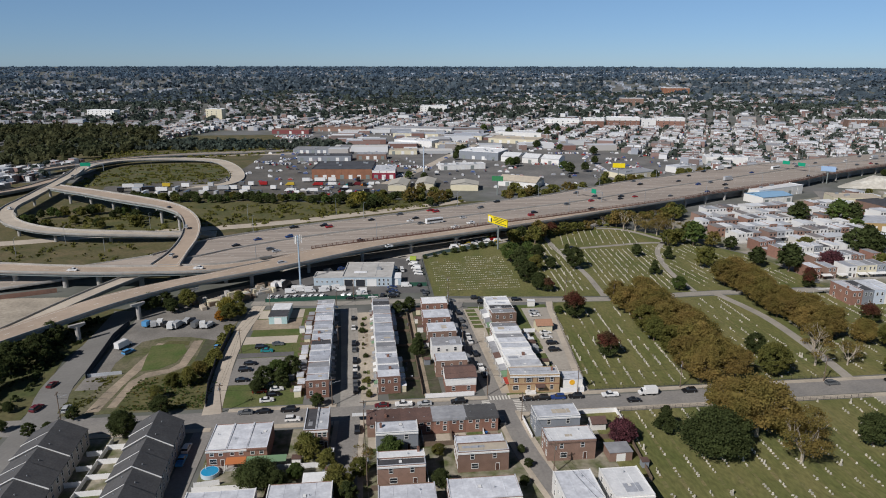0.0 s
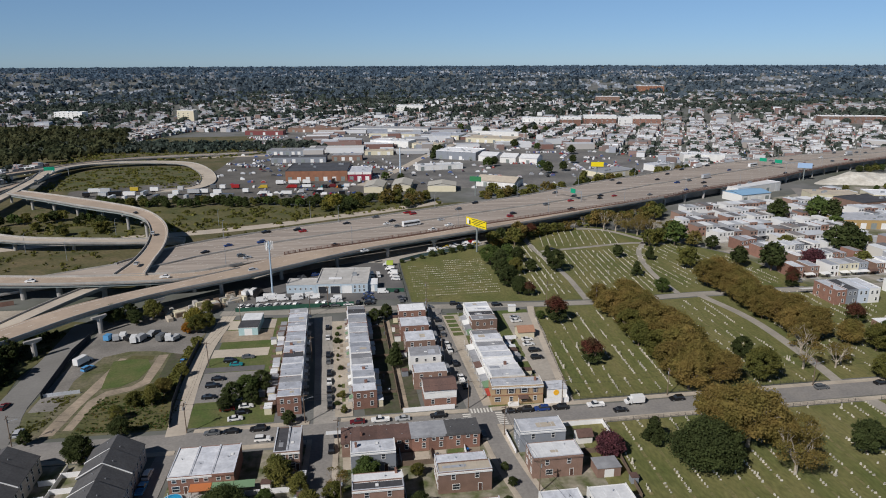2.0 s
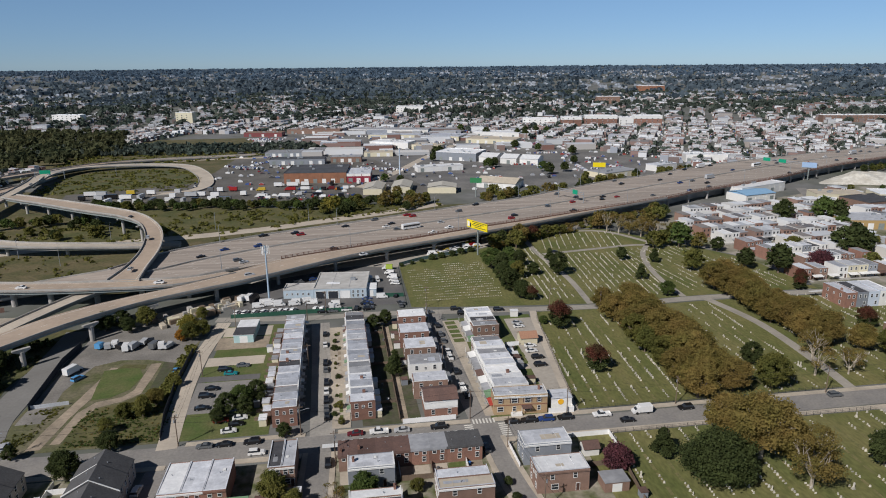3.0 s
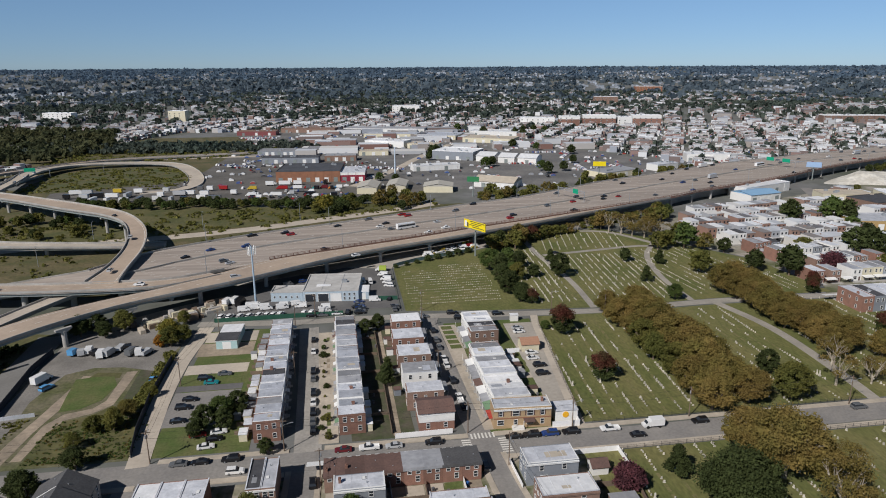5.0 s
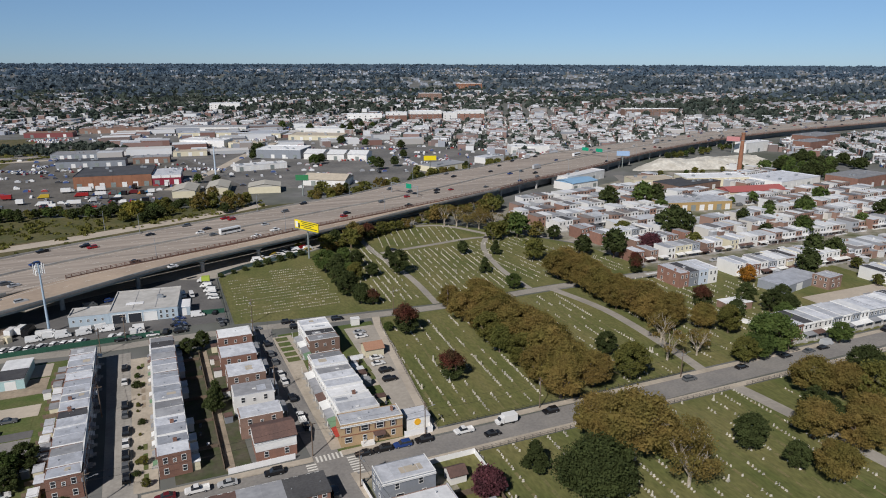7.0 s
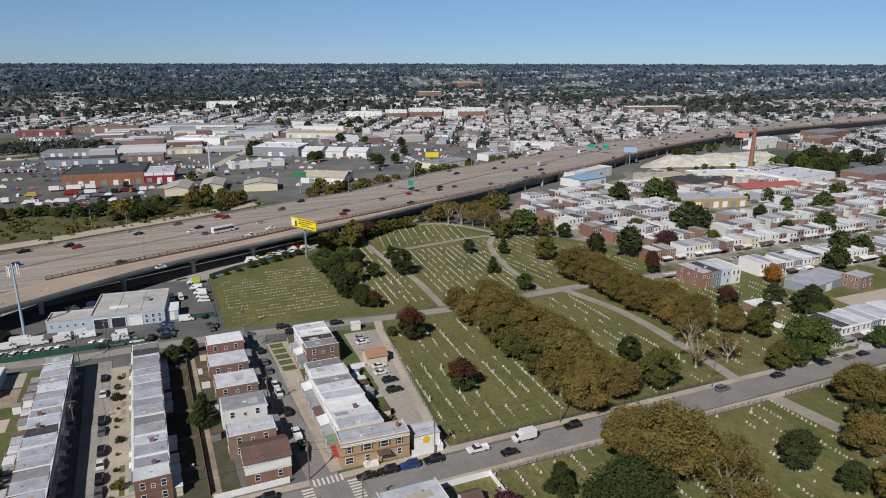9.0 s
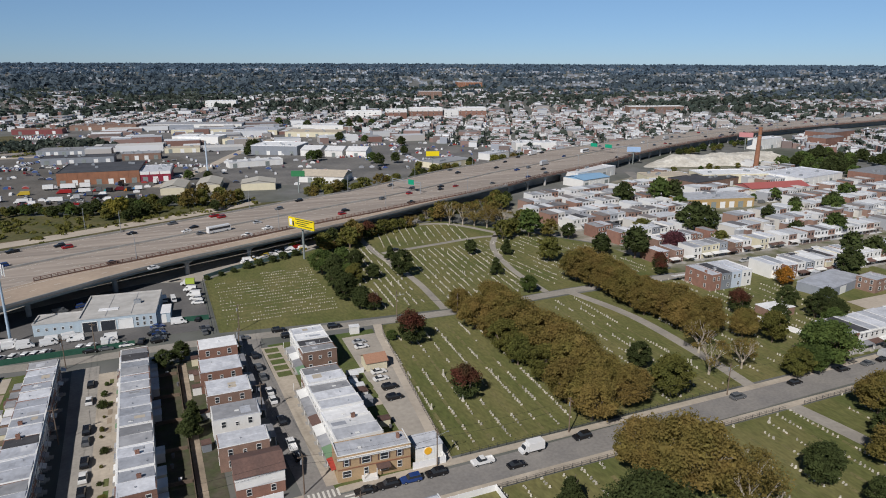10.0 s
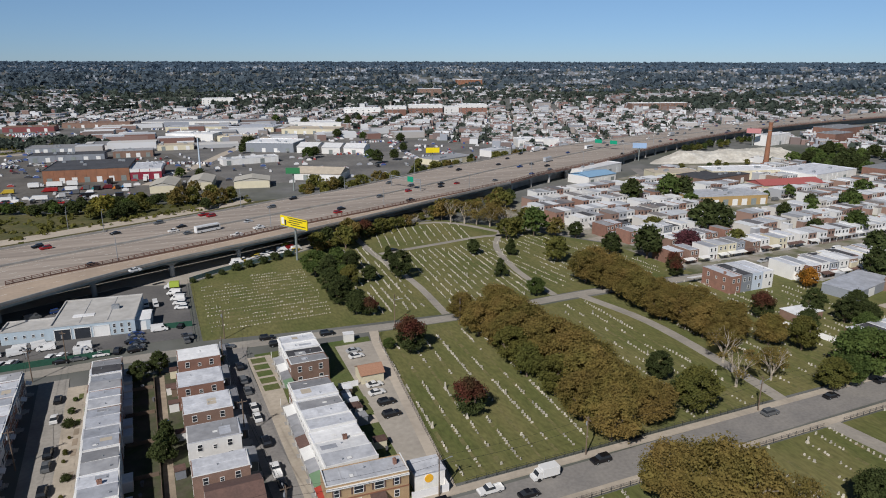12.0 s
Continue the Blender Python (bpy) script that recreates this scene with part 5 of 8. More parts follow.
# ---- trees ----
def leaves(lobes, count, size, rng, ruffle=0.75):
    """Small leaf sprays scattered over lobes (x, y, z, r, squash), three corners each."""
    rs = np.random.RandomState(rng.randint(0, 99999))
    w = np.array([l[3] ** 2 for l in lobes])
    idx = rs.choice(len(lobes), count, p=w / w.sum())
    lob = np.array(lobes)[idx]
    d = rs.normal(size=(count, 3))
    d[:, 2] = np.where(d[:, 2] < -0.35 * np.abs(d[:, 2] + 1), -d[:, 2] * rs.rand(count), d[:, 2])
    d /= np.linalg.norm(d, axis=1)[:, None]
    rad = lob[:, 3] * (0.4 + 0.75 * rs.rand(count) ** 0.7)
    c = lob[:, :3] + d * rad[:, None] * np.stack([np.ones(count), np.ones(count), lob[:, 4]], 1) + rs.normal(size=(count, 3)) * lob[:, 3:4] * 0.2
    out = c - np.array([0, 0, c[:, 2].mean() * 0.9])
    out /= np.linalg.norm(out, axis=1)[:, None]
    nrm = 0.14 * d + 0.35 * out + ruffle * rs.normal(size=(count, 3)) + np.array([0, 0, 0.42])
    nrm /= np.linalg.norm(nrm, axis=1)[:, None]
    t = np.cross(nrm, rs.normal(size=(count, 3)))
    t /= np.linalg.norm(t, axis=1)[:, None]
    b = np.cross(nrm, t)
    sz = size * (0.6 + 0.9 * rs.rand(count))[:, None]
    return np.stack([c - t * sz * 1.1 - b * sz * 0.5, c + t * sz * 1.1 - b * sz * 0.6, c + b * sz * 1.2], 1).reshape(-1, 3)


def quads(name, v, material, k=4):
    """Loose faces of k corners each."""
    n = len(v) // k
    me = bpy.data.meshes.new(name)
    me.vertices.add(len(v))
    me.vertices.foreach_set("co", v.astype(np.float32).ravel())
    me.loops.add(n * k)
    me.loops.foreach_set("vertex_index", np.arange(n * k))
    me.polygons.add(n)
    me.polygons.foreach_set("loop_start", np.arange(n) * k)
    me.materials.append(material)
    me.update(calc_edges=True)
    return me


def branch(s, p, d, length, r, depth, rng, spread=0.6):
    steps = 2
    for i in range(steps):
        q = p + d * (length / steps)
        s.tube(p, q, r, r * 0.82, 5)
        p, r = q, r * 0.82
        d = (d + Vector((rng.uniform(-1, 1), rng.uniform(-1, 1), rng.uniform(-0.1, 0.4))) * 0.16).normalized()
    if depth:
        for i in range(rng.randint(2, 3) + (depth > 1)):
            e = (d + Vector((rng.uniform(-1, 1), rng.uniform(-1, 1), rng.uniform(-0.2, 0.6))) * spread).normalized()
            branch(s, p, e, length * rng.uniform(0.6, 0.85), r * 0.68, depth - 1, rng, spread)


def make_tree(name, height, radius, tone, seed, base=0.25, count=2600, size=0.34, lobes=16, squash=0.8, bark=None, conic=0.0, bare=0.0, label="", category="tree"):
    rng = random.Random(seed)
    ob = thing(name, label or f"broad tree with {tone} leaves", category, m=pose(0, 0, -500))
    s = Shape()
    h0 = height * base
    s.tube((0, 0, -0.4), (0, 0, h0), radius * 0.06 + 0.06, radius * 0.045 + 0.05, 8)
    for i in range(5 if not conic else 1):
        a = 2 * math.pi * (i + rng.random() * 0.6) / 5
        d = Vector((math.cos(a) * 0.65, math.sin(a) * 0.65, 1.0)).normalized() if not conic else Vector((0, 0, 1))
        branch(s, Vector((0, 0, h0 * 0.92)), d, height * (0.3 if not conic else 0.5), radius * 0.035 + 0.03, 2 if bare > 0.1 else 1, rng)
    part("trunk", s, bark or BARK, ob)
    L = []
    for i in range(lobes):
        u = (i + 0.5) / lobes
        zz = h0 + (height - h0) * (0.12 + 0.76 * u)
        env = math.sqrt(max(0.05, 1 - (2 * u - 0.85) ** 2 / 1.35)) if not conic else (1 - conic * u)
        a = i * 2.4 + rng.uniform(-0.5, 0.5)
        lr = radius * (0.13 + 0.24 * rng.random() ** 1.6) * (1.45 if lobes < 20 else 1.15 if lobes < 40 else 0.95) * (1 if not conic else 0.55 + 0.6 * (1 - u))
        rr = max(0, radius * env - lr * 0.8) * rng.uniform(0.4, 1.08) ** 0.6
        L.append((rr * math.cos(a), rr * math.sin(a), zz, lr, squash))
    if bare:
        L = [l for l in L if rng.random() > bare]
    foliage = [leaves(L, int(count * (1 - bare * 0.6)), size, rng)]
    # oversized inner leaves, added to block sun and deepen the crown's shade
    if bare < 0.3 and count > 1500:
        foliage.append(leaves([(a, b, c, r * 0.55, q) for a, b, c, r, q in L], 420, radius * 0.1, rng))
    v = np.concatenate(foliage).reshape(-1, 3, 3)
    if tone == "red":
        turned = v[:, :, 2].mean(1) + np.random.RandomState(seed).normal(size=len(v)) * height * 0.07 > height * 0.6
        part("crown_top", quads("crown_top", v[turned].reshape(-1, 3), LEAF["red"], 3), None, ob, "dark red leaves at the top")
        tone, v = "dark", v[~turned]
    part("crown", quads("crown", v.reshape(-1, 3), LEAF[tone], 3), None, ob)
    return ob


TREES = {}
for i in range(3):
    TREES["brown%d" % i] = make_tree("tree", 13.5, 7.2, "brown", 20 + i, 0.14, 14000, 0.19, 64, label="broad street tree with olive-brown autumn leaves", bark=BARK, bare=0.06)
    TREES["green%d" % i] = make_tree("tree", 9.5, 4.8, "green", 30 + i, 0.12, 6800, 0.19, 40, label="round tree with green leaves")
    TREES["dark%d" % i] = make_tree("tree", 10.0, 4.8, "dark", 40 + i, 0.1, 6800, 0.19, 40, label="dense dark green tree")
    TREES["olive%d" % i] = make_tree("tree", 10.0, 5.0, "olive", 50 + i, 0.14, 6600, 0.19, 40, label="tree with dull olive leaves")
TREES["tall"] = make_tree("tree", 16.0, 8.8, "brown", 71, 0.18, 22000, 0.19, 80, bark=PALEBARK, bare=0.12, label="tall sycamore with olive-brown leaves and pale limbs")
TREES["big"] = make_tree("tree", 10.5, 8.2, "dark", 72, 0.08, 18000, 0.21, 64, label="wide dark green tree with low branches")
TREES["red"] = make_tree("tree", 9.0, 4.4, "red", 73, 0.1, 8000, 0.18, 36, label="maple with dark green leaves turning red above")
TREES["purple"] = make_tree("tree", 5.2, 4.2, "purple", 74, 0.15, 5000, 0.2, 26, label="low spreading tree with purple leaves")
TREES["conic"] = make_tree("tree", 9.0, 3.2, "dark", 75, 0.06, 5600, 0.2, 30, conic=0.72, label="narrow dark evergreen tree", category="evergreen")
TREES["bare"] = make_tree("tree", 14.0, 7.0, "brown", 76, 0.2, 6500, 0.17, 46, bark=PALEBARK, bare=0.5, label="half-bare sycamore with pale limbs and few brown leaves")
TREES["bare1"] = make_tree("tree", 11.0, 5.5, "brown", 77, 0.22, 2600, 0.15, 30, bark=PALEBARK, bare=0.78, label="nearly leafless sycamore with pale limbs")
TREES["yellow"] = make_tree("tree", 10.0, 5.5, "yellow", 78, 0.12, 6000, 0.22, 30, label="tree with yellowing leaves")
TREES["orange"] = make_tree("tree", 7.0, 3.4, "orange", 79, 0.14, 3600, 0.2, 24, label="small tree with orange autumn leaves")
TREES["shrub"] = make_tree("shrub", 2.6, 2.2, "dark", 80, 0.05, 1300, 0.16, 14, label="rounded dark green shrub", category="shrub")
FAR_TREES = {k: make_tree("tree", h, r, k, 90 + i, 0.16, 1200, 0.5, 22, label=f"distant tree with {k} leaves") for i, (k, h, r) in enumerate((("brown", 13.5, 7.0), ("green", 9.5, 4.8), ("dark", 10.0, 4.8), ("olive", 10.0, 5.0)))}
PLANT = random.Random(3)
DISTANT = {"tree belt": [], "ramp thicket": [], "far verge trees": [], "heap edge trees": [], "works trees": [], "trade park trees": []}


def tree(kind, x, y, h=0.0, group=""):
    """h: height in metres; 0 keeps the kind's own."""
    if group in DISTANT:
        DISTANT[group].append((kind, x, y, h))
        return None
    src = FAR_TREES.get(kind) if math.hypot(x, y) > 350 else None
    if kind in ("brown", "green", "dark", "olive"):
        kind += str(PLANT.randint(0, 2))
    src = src or TREES[kind]
    own = {"brown": 13.5, "green": 9.5, "dark": 10, "olive": 10, "tall": 16, "big": 10.5, "red": 9, "purple": 5.2, "conic": 9, "bare": 14, "bare1": 11, "yellow": 10, "orange": 7, "shrub": 2.6}[kind.rstrip("0123456789") if kind != "bare1" else kind]
    k = (h or own) / own * PLANT.uniform(0.95, 1.05)
    ob = copy_thing(src, pose(x, y, land(x, y) - 0.05, 0, 0, PLANT.uniform(0, 360)) @ Matrix.Diagonal((k * PLANT.uniform(0.93, 1.07), k * PLANT.uniform(0.93, 1.07), k, 1)))
    if group:
        ob["group"] = group
    return ob


# the avenue of broad trees in the cemetery
for i in range(8):
    y = 188 + i * 11.2
    tree(PLANT.choice(["brown", "brown", "brown", "olive"]), 98 + PLANT.uniform(-1.5, 1.5), y + PLANT.uniform(-2, 2), PLANT.uniform(9.5, 13.5), "cemetery avenue trees")
    if i < 7:
        tree("brown", 105.5 + PLANT.uniform(-1.5, 1.5), y + 5.5, PLANT.uniform(13, 16), "cemetery avenue trees")
        tree("brown", 113 + PLANT.uniform(-1.5, 1.5), y + 1.0, PLANT.uniform(10, 13.5), "cemetery avenue trees")
for i in range(9):
    tree("brown", 162 + PLANT.uniform(-2, 2) - 0.6 * max(0, i - 6), 216 + i * 8.6, PLANT.uniform(11, 14), "cemetery avenue trees")
    tree("brown", 169.5 + PLANT.uniform(-2, 2) - 0.6 * max(0, i - 6), 220 + i * 8.6, PLANT.uniform(10.5, 14), "cemetery avenue trees")
for kind, x, y, h in (("red", 72.5, 251.5, 11.5), ("red", 73.2, 211, 9), ("green", 67, 256, 4), ("dark", 136.4, 339, 7), ("dark", 94, 320, 12), ("conic", 132.7, 306, 9), ("conic", 152, 332, 9), ("olive", 166, 315, 11.5), ("dark", 193.5, 313, 11), ("dark", 206, 303, 14.5), 
                      ("red", 195, 230, 9.5), ("dark", 130, 207, 8.5), ("olive", 126, 189, 13), ("dark", 128, 194, 9), ("bare1", 146.5, 195, 12), ("bare1", 158.5, 194, 10), ("bare1", 163, 197, 9), ("bare1", 155, 208, 12), ("green", 176, 183.5, 10), ("green", 182.5, 184.6, 15.5), ("olive", 169, 183.5, 9.5), ("green", 134, 280, 8),
                      ("green", 62.5, 336, 12), ("dark", 66, 328, 11), ("dark", 63, 314, 10), ("dark", 66, 305, 9), ("dark", 62.6, 300, 9.5), ("olive", 72, 318, 9.5), ("dark", 66, 288, 9), ("red", 70, 285, 7), ("green", 71, 324, 8), ("dark", 78, 338, 9), ("dark", 81, 321, 7), ("green", 74, 345, 9), ("conic", 97, 345, 8), ("olive", 85, 372, 11), ("brown", 90, 383, 12), ("olive", 72, 374, 9), ("dark", 79, 384, 8), ("red", 99, 388, 9),
                      ("conic", 72, 157.5, 10), ("big", 81.5, 145, 13), ("tall", 98, 152, 19), ("tall", 94, 160, 15.5), ("bare", 103, 138, 16), ("bare", 109, 146, 14), ("brown", 106, 150, 12), ("dark", 129, 144, 10), ("purple", 57.5, 154, 6), ("brown", 149, 141, 12), ("brown", 156, 132, 12), ("brown", 137, 126, 11), ("dark", 133, 133, 8), ("brown", 166, 138, 12), ("dark", 158, 143, 9), ("dark", 194, 159, 12), ("brown", 170, 159, 13), ("olive", 182, 147, 14), ("brown", 177, 153, 12), ("dark", 160, 150, 9),
                      ("olive", 186, 376, 11), ("olive", 164, 358, 11), ("olive", 171, 362, 10), ("green", 180, 358, 14), ("brown", 189, 352, 10), ("dark", 197, 346, 8), ("bare1", 152, 400, 15), ("bare1", 158, 395, 15), ("bare", 163, 390, 14), ("bare", 168, 384, 14), ("bare1", 174, 378, 14), ("brown", 150, 408, 13), ("olive", 196, 420, 11), ("dark", 205, 430, 10), ("brown", 178, 396, 13),
                      ("dark", 214, 225, 10), ("dark", 217, 215, 10), ("orange", 238, 246, 8), ("dark", 222, 210, 8), ("dark", 272, 242, 13), ("dark", 300, 262, 13), ("dark", 308, 256, 12), ("dark", 264, 330, 15), ("dark", 270, 325, 15), ("green", 306, 402, 16), ("dark", 312, 396, 15), ("purple", 232, 306, 9), ("green", 378, 330, 13), ("dark", 385, 336, 13), ("dark", 340, 300, 11), ("red", 206, 286, 7),
                      ("green", 334, 296, 12), ("dark", 290, 352, 11), ("green", 430, 360, 12), ("dark", 425, 310, 13), ("green", 410, 285, 11), ("green", 214, 182, 9), ("red", 200, 278, 7), ("dark", 278, 404, 15),
                      ("dark", 196, 213, 9), ("olive", 184, 205, 11), ("brown", 178, 212, 11), ("green", 212, 204, 9)):
    tree(kind, x, y, h)
for i in range(18):
    tree(PLANT.choice(["dark", "green", "dark", "olive"]), PLANT.uniform(225, 400), PLANT.choice([302, 338, 346, 377, 382, 222, 242]) + PLANT.uniform(-3, 3), PLANT.uniform(5, 10), "terrace yard trees")
for i in range(11):
    tree(PLANT.choice(["shrub", "olive", "shrub", "green"]), -18.0 - 0.1 * i + PLANT.uniform(-0.6, 0.6), 193 + i * 6.4 + PLANT.uniform(-2, 2), PLANT.uniform(0.8, 2.1), "front yard shrubs")
# north edge of the cemetery, brush below the highway
for i in range(34):
    x = 72 + i * 4.2
    y = float(np.interp(x, [60, 100, 150, 222], [364, 388, 416, 452])) + PLANT.uniform(-2, 3)
    tree(PLANT.choice(["olive", "brown", "olive", "bare1"]), x, y, PLANT.uniform(4.5, 8.5), "brush below the highway")
for i in range(8):
    tree("shrub", 15 + i * 6.0, 347.5 + i * 3.1 + PLANT.uniform(-0.5, 0.5), PLANT.uniform(1.6, 3.2), "field edge shrubs")
# yards and foreground
for kind, x, y, h in (("dark", -3.5, 262, 7), ("dark", 1.5, 266, 6.5), ("conic", 1.5, 218, 9), ("conic", 2.5, 225, 8), ("green", 17, 266, 5), ("dark", -52, 199, 8), ("green", -48, 203, 8.5), ("dark", -43.5, 206, 8), ("dark", -46.5, 198.5, 7), ("dark", -54, 195, 5.5), ("dark", -33, 183.5, 5), ("olive", -17, 198, 2.6), ("olive", -16.5, 188, 2.6),
                      ("green", -10.5, 150.5, 8), ("bare1", -18.4, 149, 7), ("olive", -19, 144, 6), ("dark", -40, 141, 6), ("big", -46, 143.5, 7), ("olive", -33.5, 153.5, 9), ("olive", -28, 149, 6), ("olive", -24.5, 137.5, 8), ("dark", -22, 133, 7), ("dark", 26.5, 151, 2.6), ("dark", 27, 144, 3), ("dark", 2, 137, 6), ("yellow", -22, 126, 6), ("green", -36, 145, 5), ("dark", 24, 136, 3), ("olive", 3, 152, 4),
                      ("olive", -76, 262, 8), ("yellow", -78, 269, 8), ("olive", -72, 266, 7), ("orange", -80, 262, 5), ("dark", -113, 277, 9), ("dark", -107, 279, 9), ("olive", -98, 281, 9), ("dark", -103, 274, 7), ("dark", -118, 283, 6), ("olive", -83, 202, 6), ("olive", -78, 203, 7), ("olive", -86, 194, 5), ("brown", -76, 210, 6), ("olive", -72, 222, 4), ("dark", -88.3, 171, 9), ("dark", -91, 174, 7.5), ("dark", -81.6, 183.8, 6.5), ("dark", -107.6, 183, 5), ("dark", -116.7, 174.6, 4.5),
                      ("dark", -142, 205, 11), ("dark", -150, 215, 10), ("dark", -137, 226, 12), ("dark", -143, 218, 13), ("dark", -139, 243, 10), ("dark", -145, 196, 9), ("dark", -160, 205, 11), ("dark", -140, 235, 8), ("dark", -155, 190, 9), ("dark", -130, 190, 4), ("olive", -136, 255, 6), ("olive", -146, 270, 4), ("olive", -76, 284, 6), ("dark", -112, 176, 4), ("dark", -126, 178, 4)):
    tree(kind, x, y, h)
# tree belt between frontage road and depot, trees round the ramps
for i in range(88):
    x = -205 + i * 2.5
    y = float(np.interp(x, [-210, -120, -77, -48, -10, 14], [525, 516, 510, 504, 506, 512])) + PLANT.choice([0, 7, 14]) + PLANT.uniform(-3, 3)
    if x > -150 or y > 510:
        tree(PLANT.choice(["olive", "dark", "green", "dark", "dark"]), x, y, PLANT.uniform(5.5, 8.5), "tree belt")
for kind, x, y, h in (("yellow", -22, 488, 14), ("yellow", -27, 494, 12), ("dark", -15, 484, 10), ("dark", -9, 490, 9), ("olive", -30, 487, 8), ("dark", -20, 480, 7), ("olive", -2, 495, 7),
                      ("brown", 18, 506, 13), ("olive", 25, 508, 12), ("brown", 33, 495, 11), ("dark", 31, 488, 8), ("brown", 41, 502, 11), ("olive", 48, 510, 10)):
    tree(kind, x, y, h, "tree belt")
for i in range(26):
    tree(PLANT.choice(["dark", "green", "olive"]), PLANT.uniform(-250, -165), PLANT.uniform(430, 490), PLANT.uniform(6, 9), "ramp thicket")
for i in range(30):
    x = PLANT.uniform(90, 330)
    tree(PLANT.choice(["olive", "brown", "olive", "dark"]), x, float(np.interp(x, [90, 150, 200, 254, 318, 369], [498, 512, 546, 573, 607, 630])) + PLANT.uniform(0, 22), PLANT.uniform(6, 11), "far verge trees")
# trees about the trade park
for kind, x, y, h in (("brown", 14, 505, 11), ("brown", 27, 530, 12), ("olive", 36, 516, 11), ("olive", 105, 523, 12), ("brown", 115, 514, 11), ("dark", 122, 520, 10), ("olive", 136, 517, 11), ("brown", 150, 522, 12), ("green", 133, 677, 12), ("dark", 140, 682, 11), ("dark", 183, 627, 13), ("green", 182, 645, 12), ("dark", 83, 739, 10), ("dark", 92, 780, 13), ("dark", 98, 792, 12), ("green", 22, 614, 9), ("dark", 35, 596, 10), ("dark", 146, 700, 9), ("green", 168, 1050, 14), ("dark", 276, 1000, 14), ("dark", 262, 1010, 13), ("green", 290, 990, 13), ("dark", 238, 966, 14), ("dark", 248, 958, 12), ("dark", 195, 983, 14), ("dark", 203, 640, 11), ("olive", 204, 583, 10), ("dark", 230, 690, 10), ("dark", 252, 760, 12), ("green", 222, 800, 11), ("dark", 200, 830, 12), ("dark", -61, 655, 9)):
    tree(kind, x, y, h, "trade park trees")
for i in range(9):
    tree(PLANT.choice(["dark", "green", "olive"]), PLANT.uniform(400, 520), PLANT.uniform(486, 502), PLANT.uniform(5, 7), "heap edge trees")
for i in range(46):
    x = PLANT.uniform(505, 635)
    tree(PLANT.choice(["dark", "green", "dark"]), x, PLANT.uniform(412 + (x - 505) * 0.35, 478 + (x - 505) * 0.5), PLANT.uniform(8, 14), "works trees")
for i in range(26):
    x = PLANT.uniform(480, 660)
    tree(PLANT.choice(["olive", "green", "dark"]), x, float(np.interp(x, [455, 551, 617, 685], [580, 621, 645, 667])) - PLANT.uniform(8, 26), PLANT.uniform(5, 9), "heap edge trees")
for group, spots in DISTANT.items():
    for tone in ("brown", "green", "dark", "olive", "yellow"):
        src = next(c for c in FAR_TREES["brown" if tone == "yellow" else tone].children if c.name.startswith("crown")).data
        co = np.empty(len(src.vertices) * 3, np.float32)
        src.vertices.foreach_get("co", co)
        co, every = co.reshape(-1, 3), []
        co = co / co[:, 2].max()
        for kind, x, y, h in spots:
            if kind == tone:
                a, k = PLANT.uniform(0, 6.28), PLANT.uniform(0.85, 1.15)
                c, s = math.cos(a) * k, math.sin(a) * k
                every.append(co @ np.array([[c, s, 0], [-s, c, 0], [0, 0, 1]], np.float32) * h + np.array([x, y, land(x, y) - 0.3], np.float32))
        if every:
            tagged(new(group.replace(" ", "_"), quads("distant_crowns", np.concatenate(every), LEAF[tone], 3)), f"distant trees with {tone} leaves", "trees", kind="stuff")
for o in (*TREES.values(), *FAR_TREES.values()):
    for c in (*o.children_recursive, o):
        bpy.data.objects.remove(c)

# ---- vehicles ----
CARPAINT = {n: mat("car paint " + n, c, rough=0.25, fine=6, broad=1, vary=0.04, spec=0.5) for n, c in {
    "black": (0.012, 0.012, 0.014), "grey": (0.12, 0.125, 0.13), "silver": (0.42, 0.43, 0.44), "white": (0.72, 0.72, 0.71), "blue": (0.02, 0.05, 0.18), "red": (0.3, 0.02, 0.02), "darkred": (0.12, 0.015, 0.02),
    "teal": (0.02, 0.22, 0.24), "yellow": (0.5, 0.36, 0.04), "lime": (0.4, 0.5, 0.08), "orange": (0.6, 0.18, 0.02), "green": (0.03, 0.2, 0.07), "sky": (0.1, 0.3, 0.55)}.items()}
RUBBER = paint("tyre rubber", (0.02, 0.02, 0.02), 0.9)
_w = Shape()
_w.tube((0, -0.11, 0), (0, 0.11, 0), 0.33, 0.33, 12)
_w.tube((0, -0.125, 0), (0, 0.125, 0), 0.19, 0.19, 10, 1)
WHEEL = _w.mesh("wheel", [RUBBER, POLE])


def taper(s, outline, y, inset, k=0):
    """A side outline in x, z whose upper points lean in."""
    n, i = len(outline), len(s.v)
    lo, hi = min(p[1] for p in outline), max(p[1] for p in outline)
    for sgn in (-1, 1):
        s.v += [(p[0], sgn * (y - inset * (p[1] - lo) / (hi - lo)), p[1]) for p in outline]
    s.f += [tuple(i + j for j in range(n)), tuple(i + 2 * n - 1 - j for j in range(n))]
    s.f += [(i + (j + 1) % n, i + j, i + n + j, i + n + (j + 1) % n) for j in range(n)]
    s.k += [k] * (n + 2)


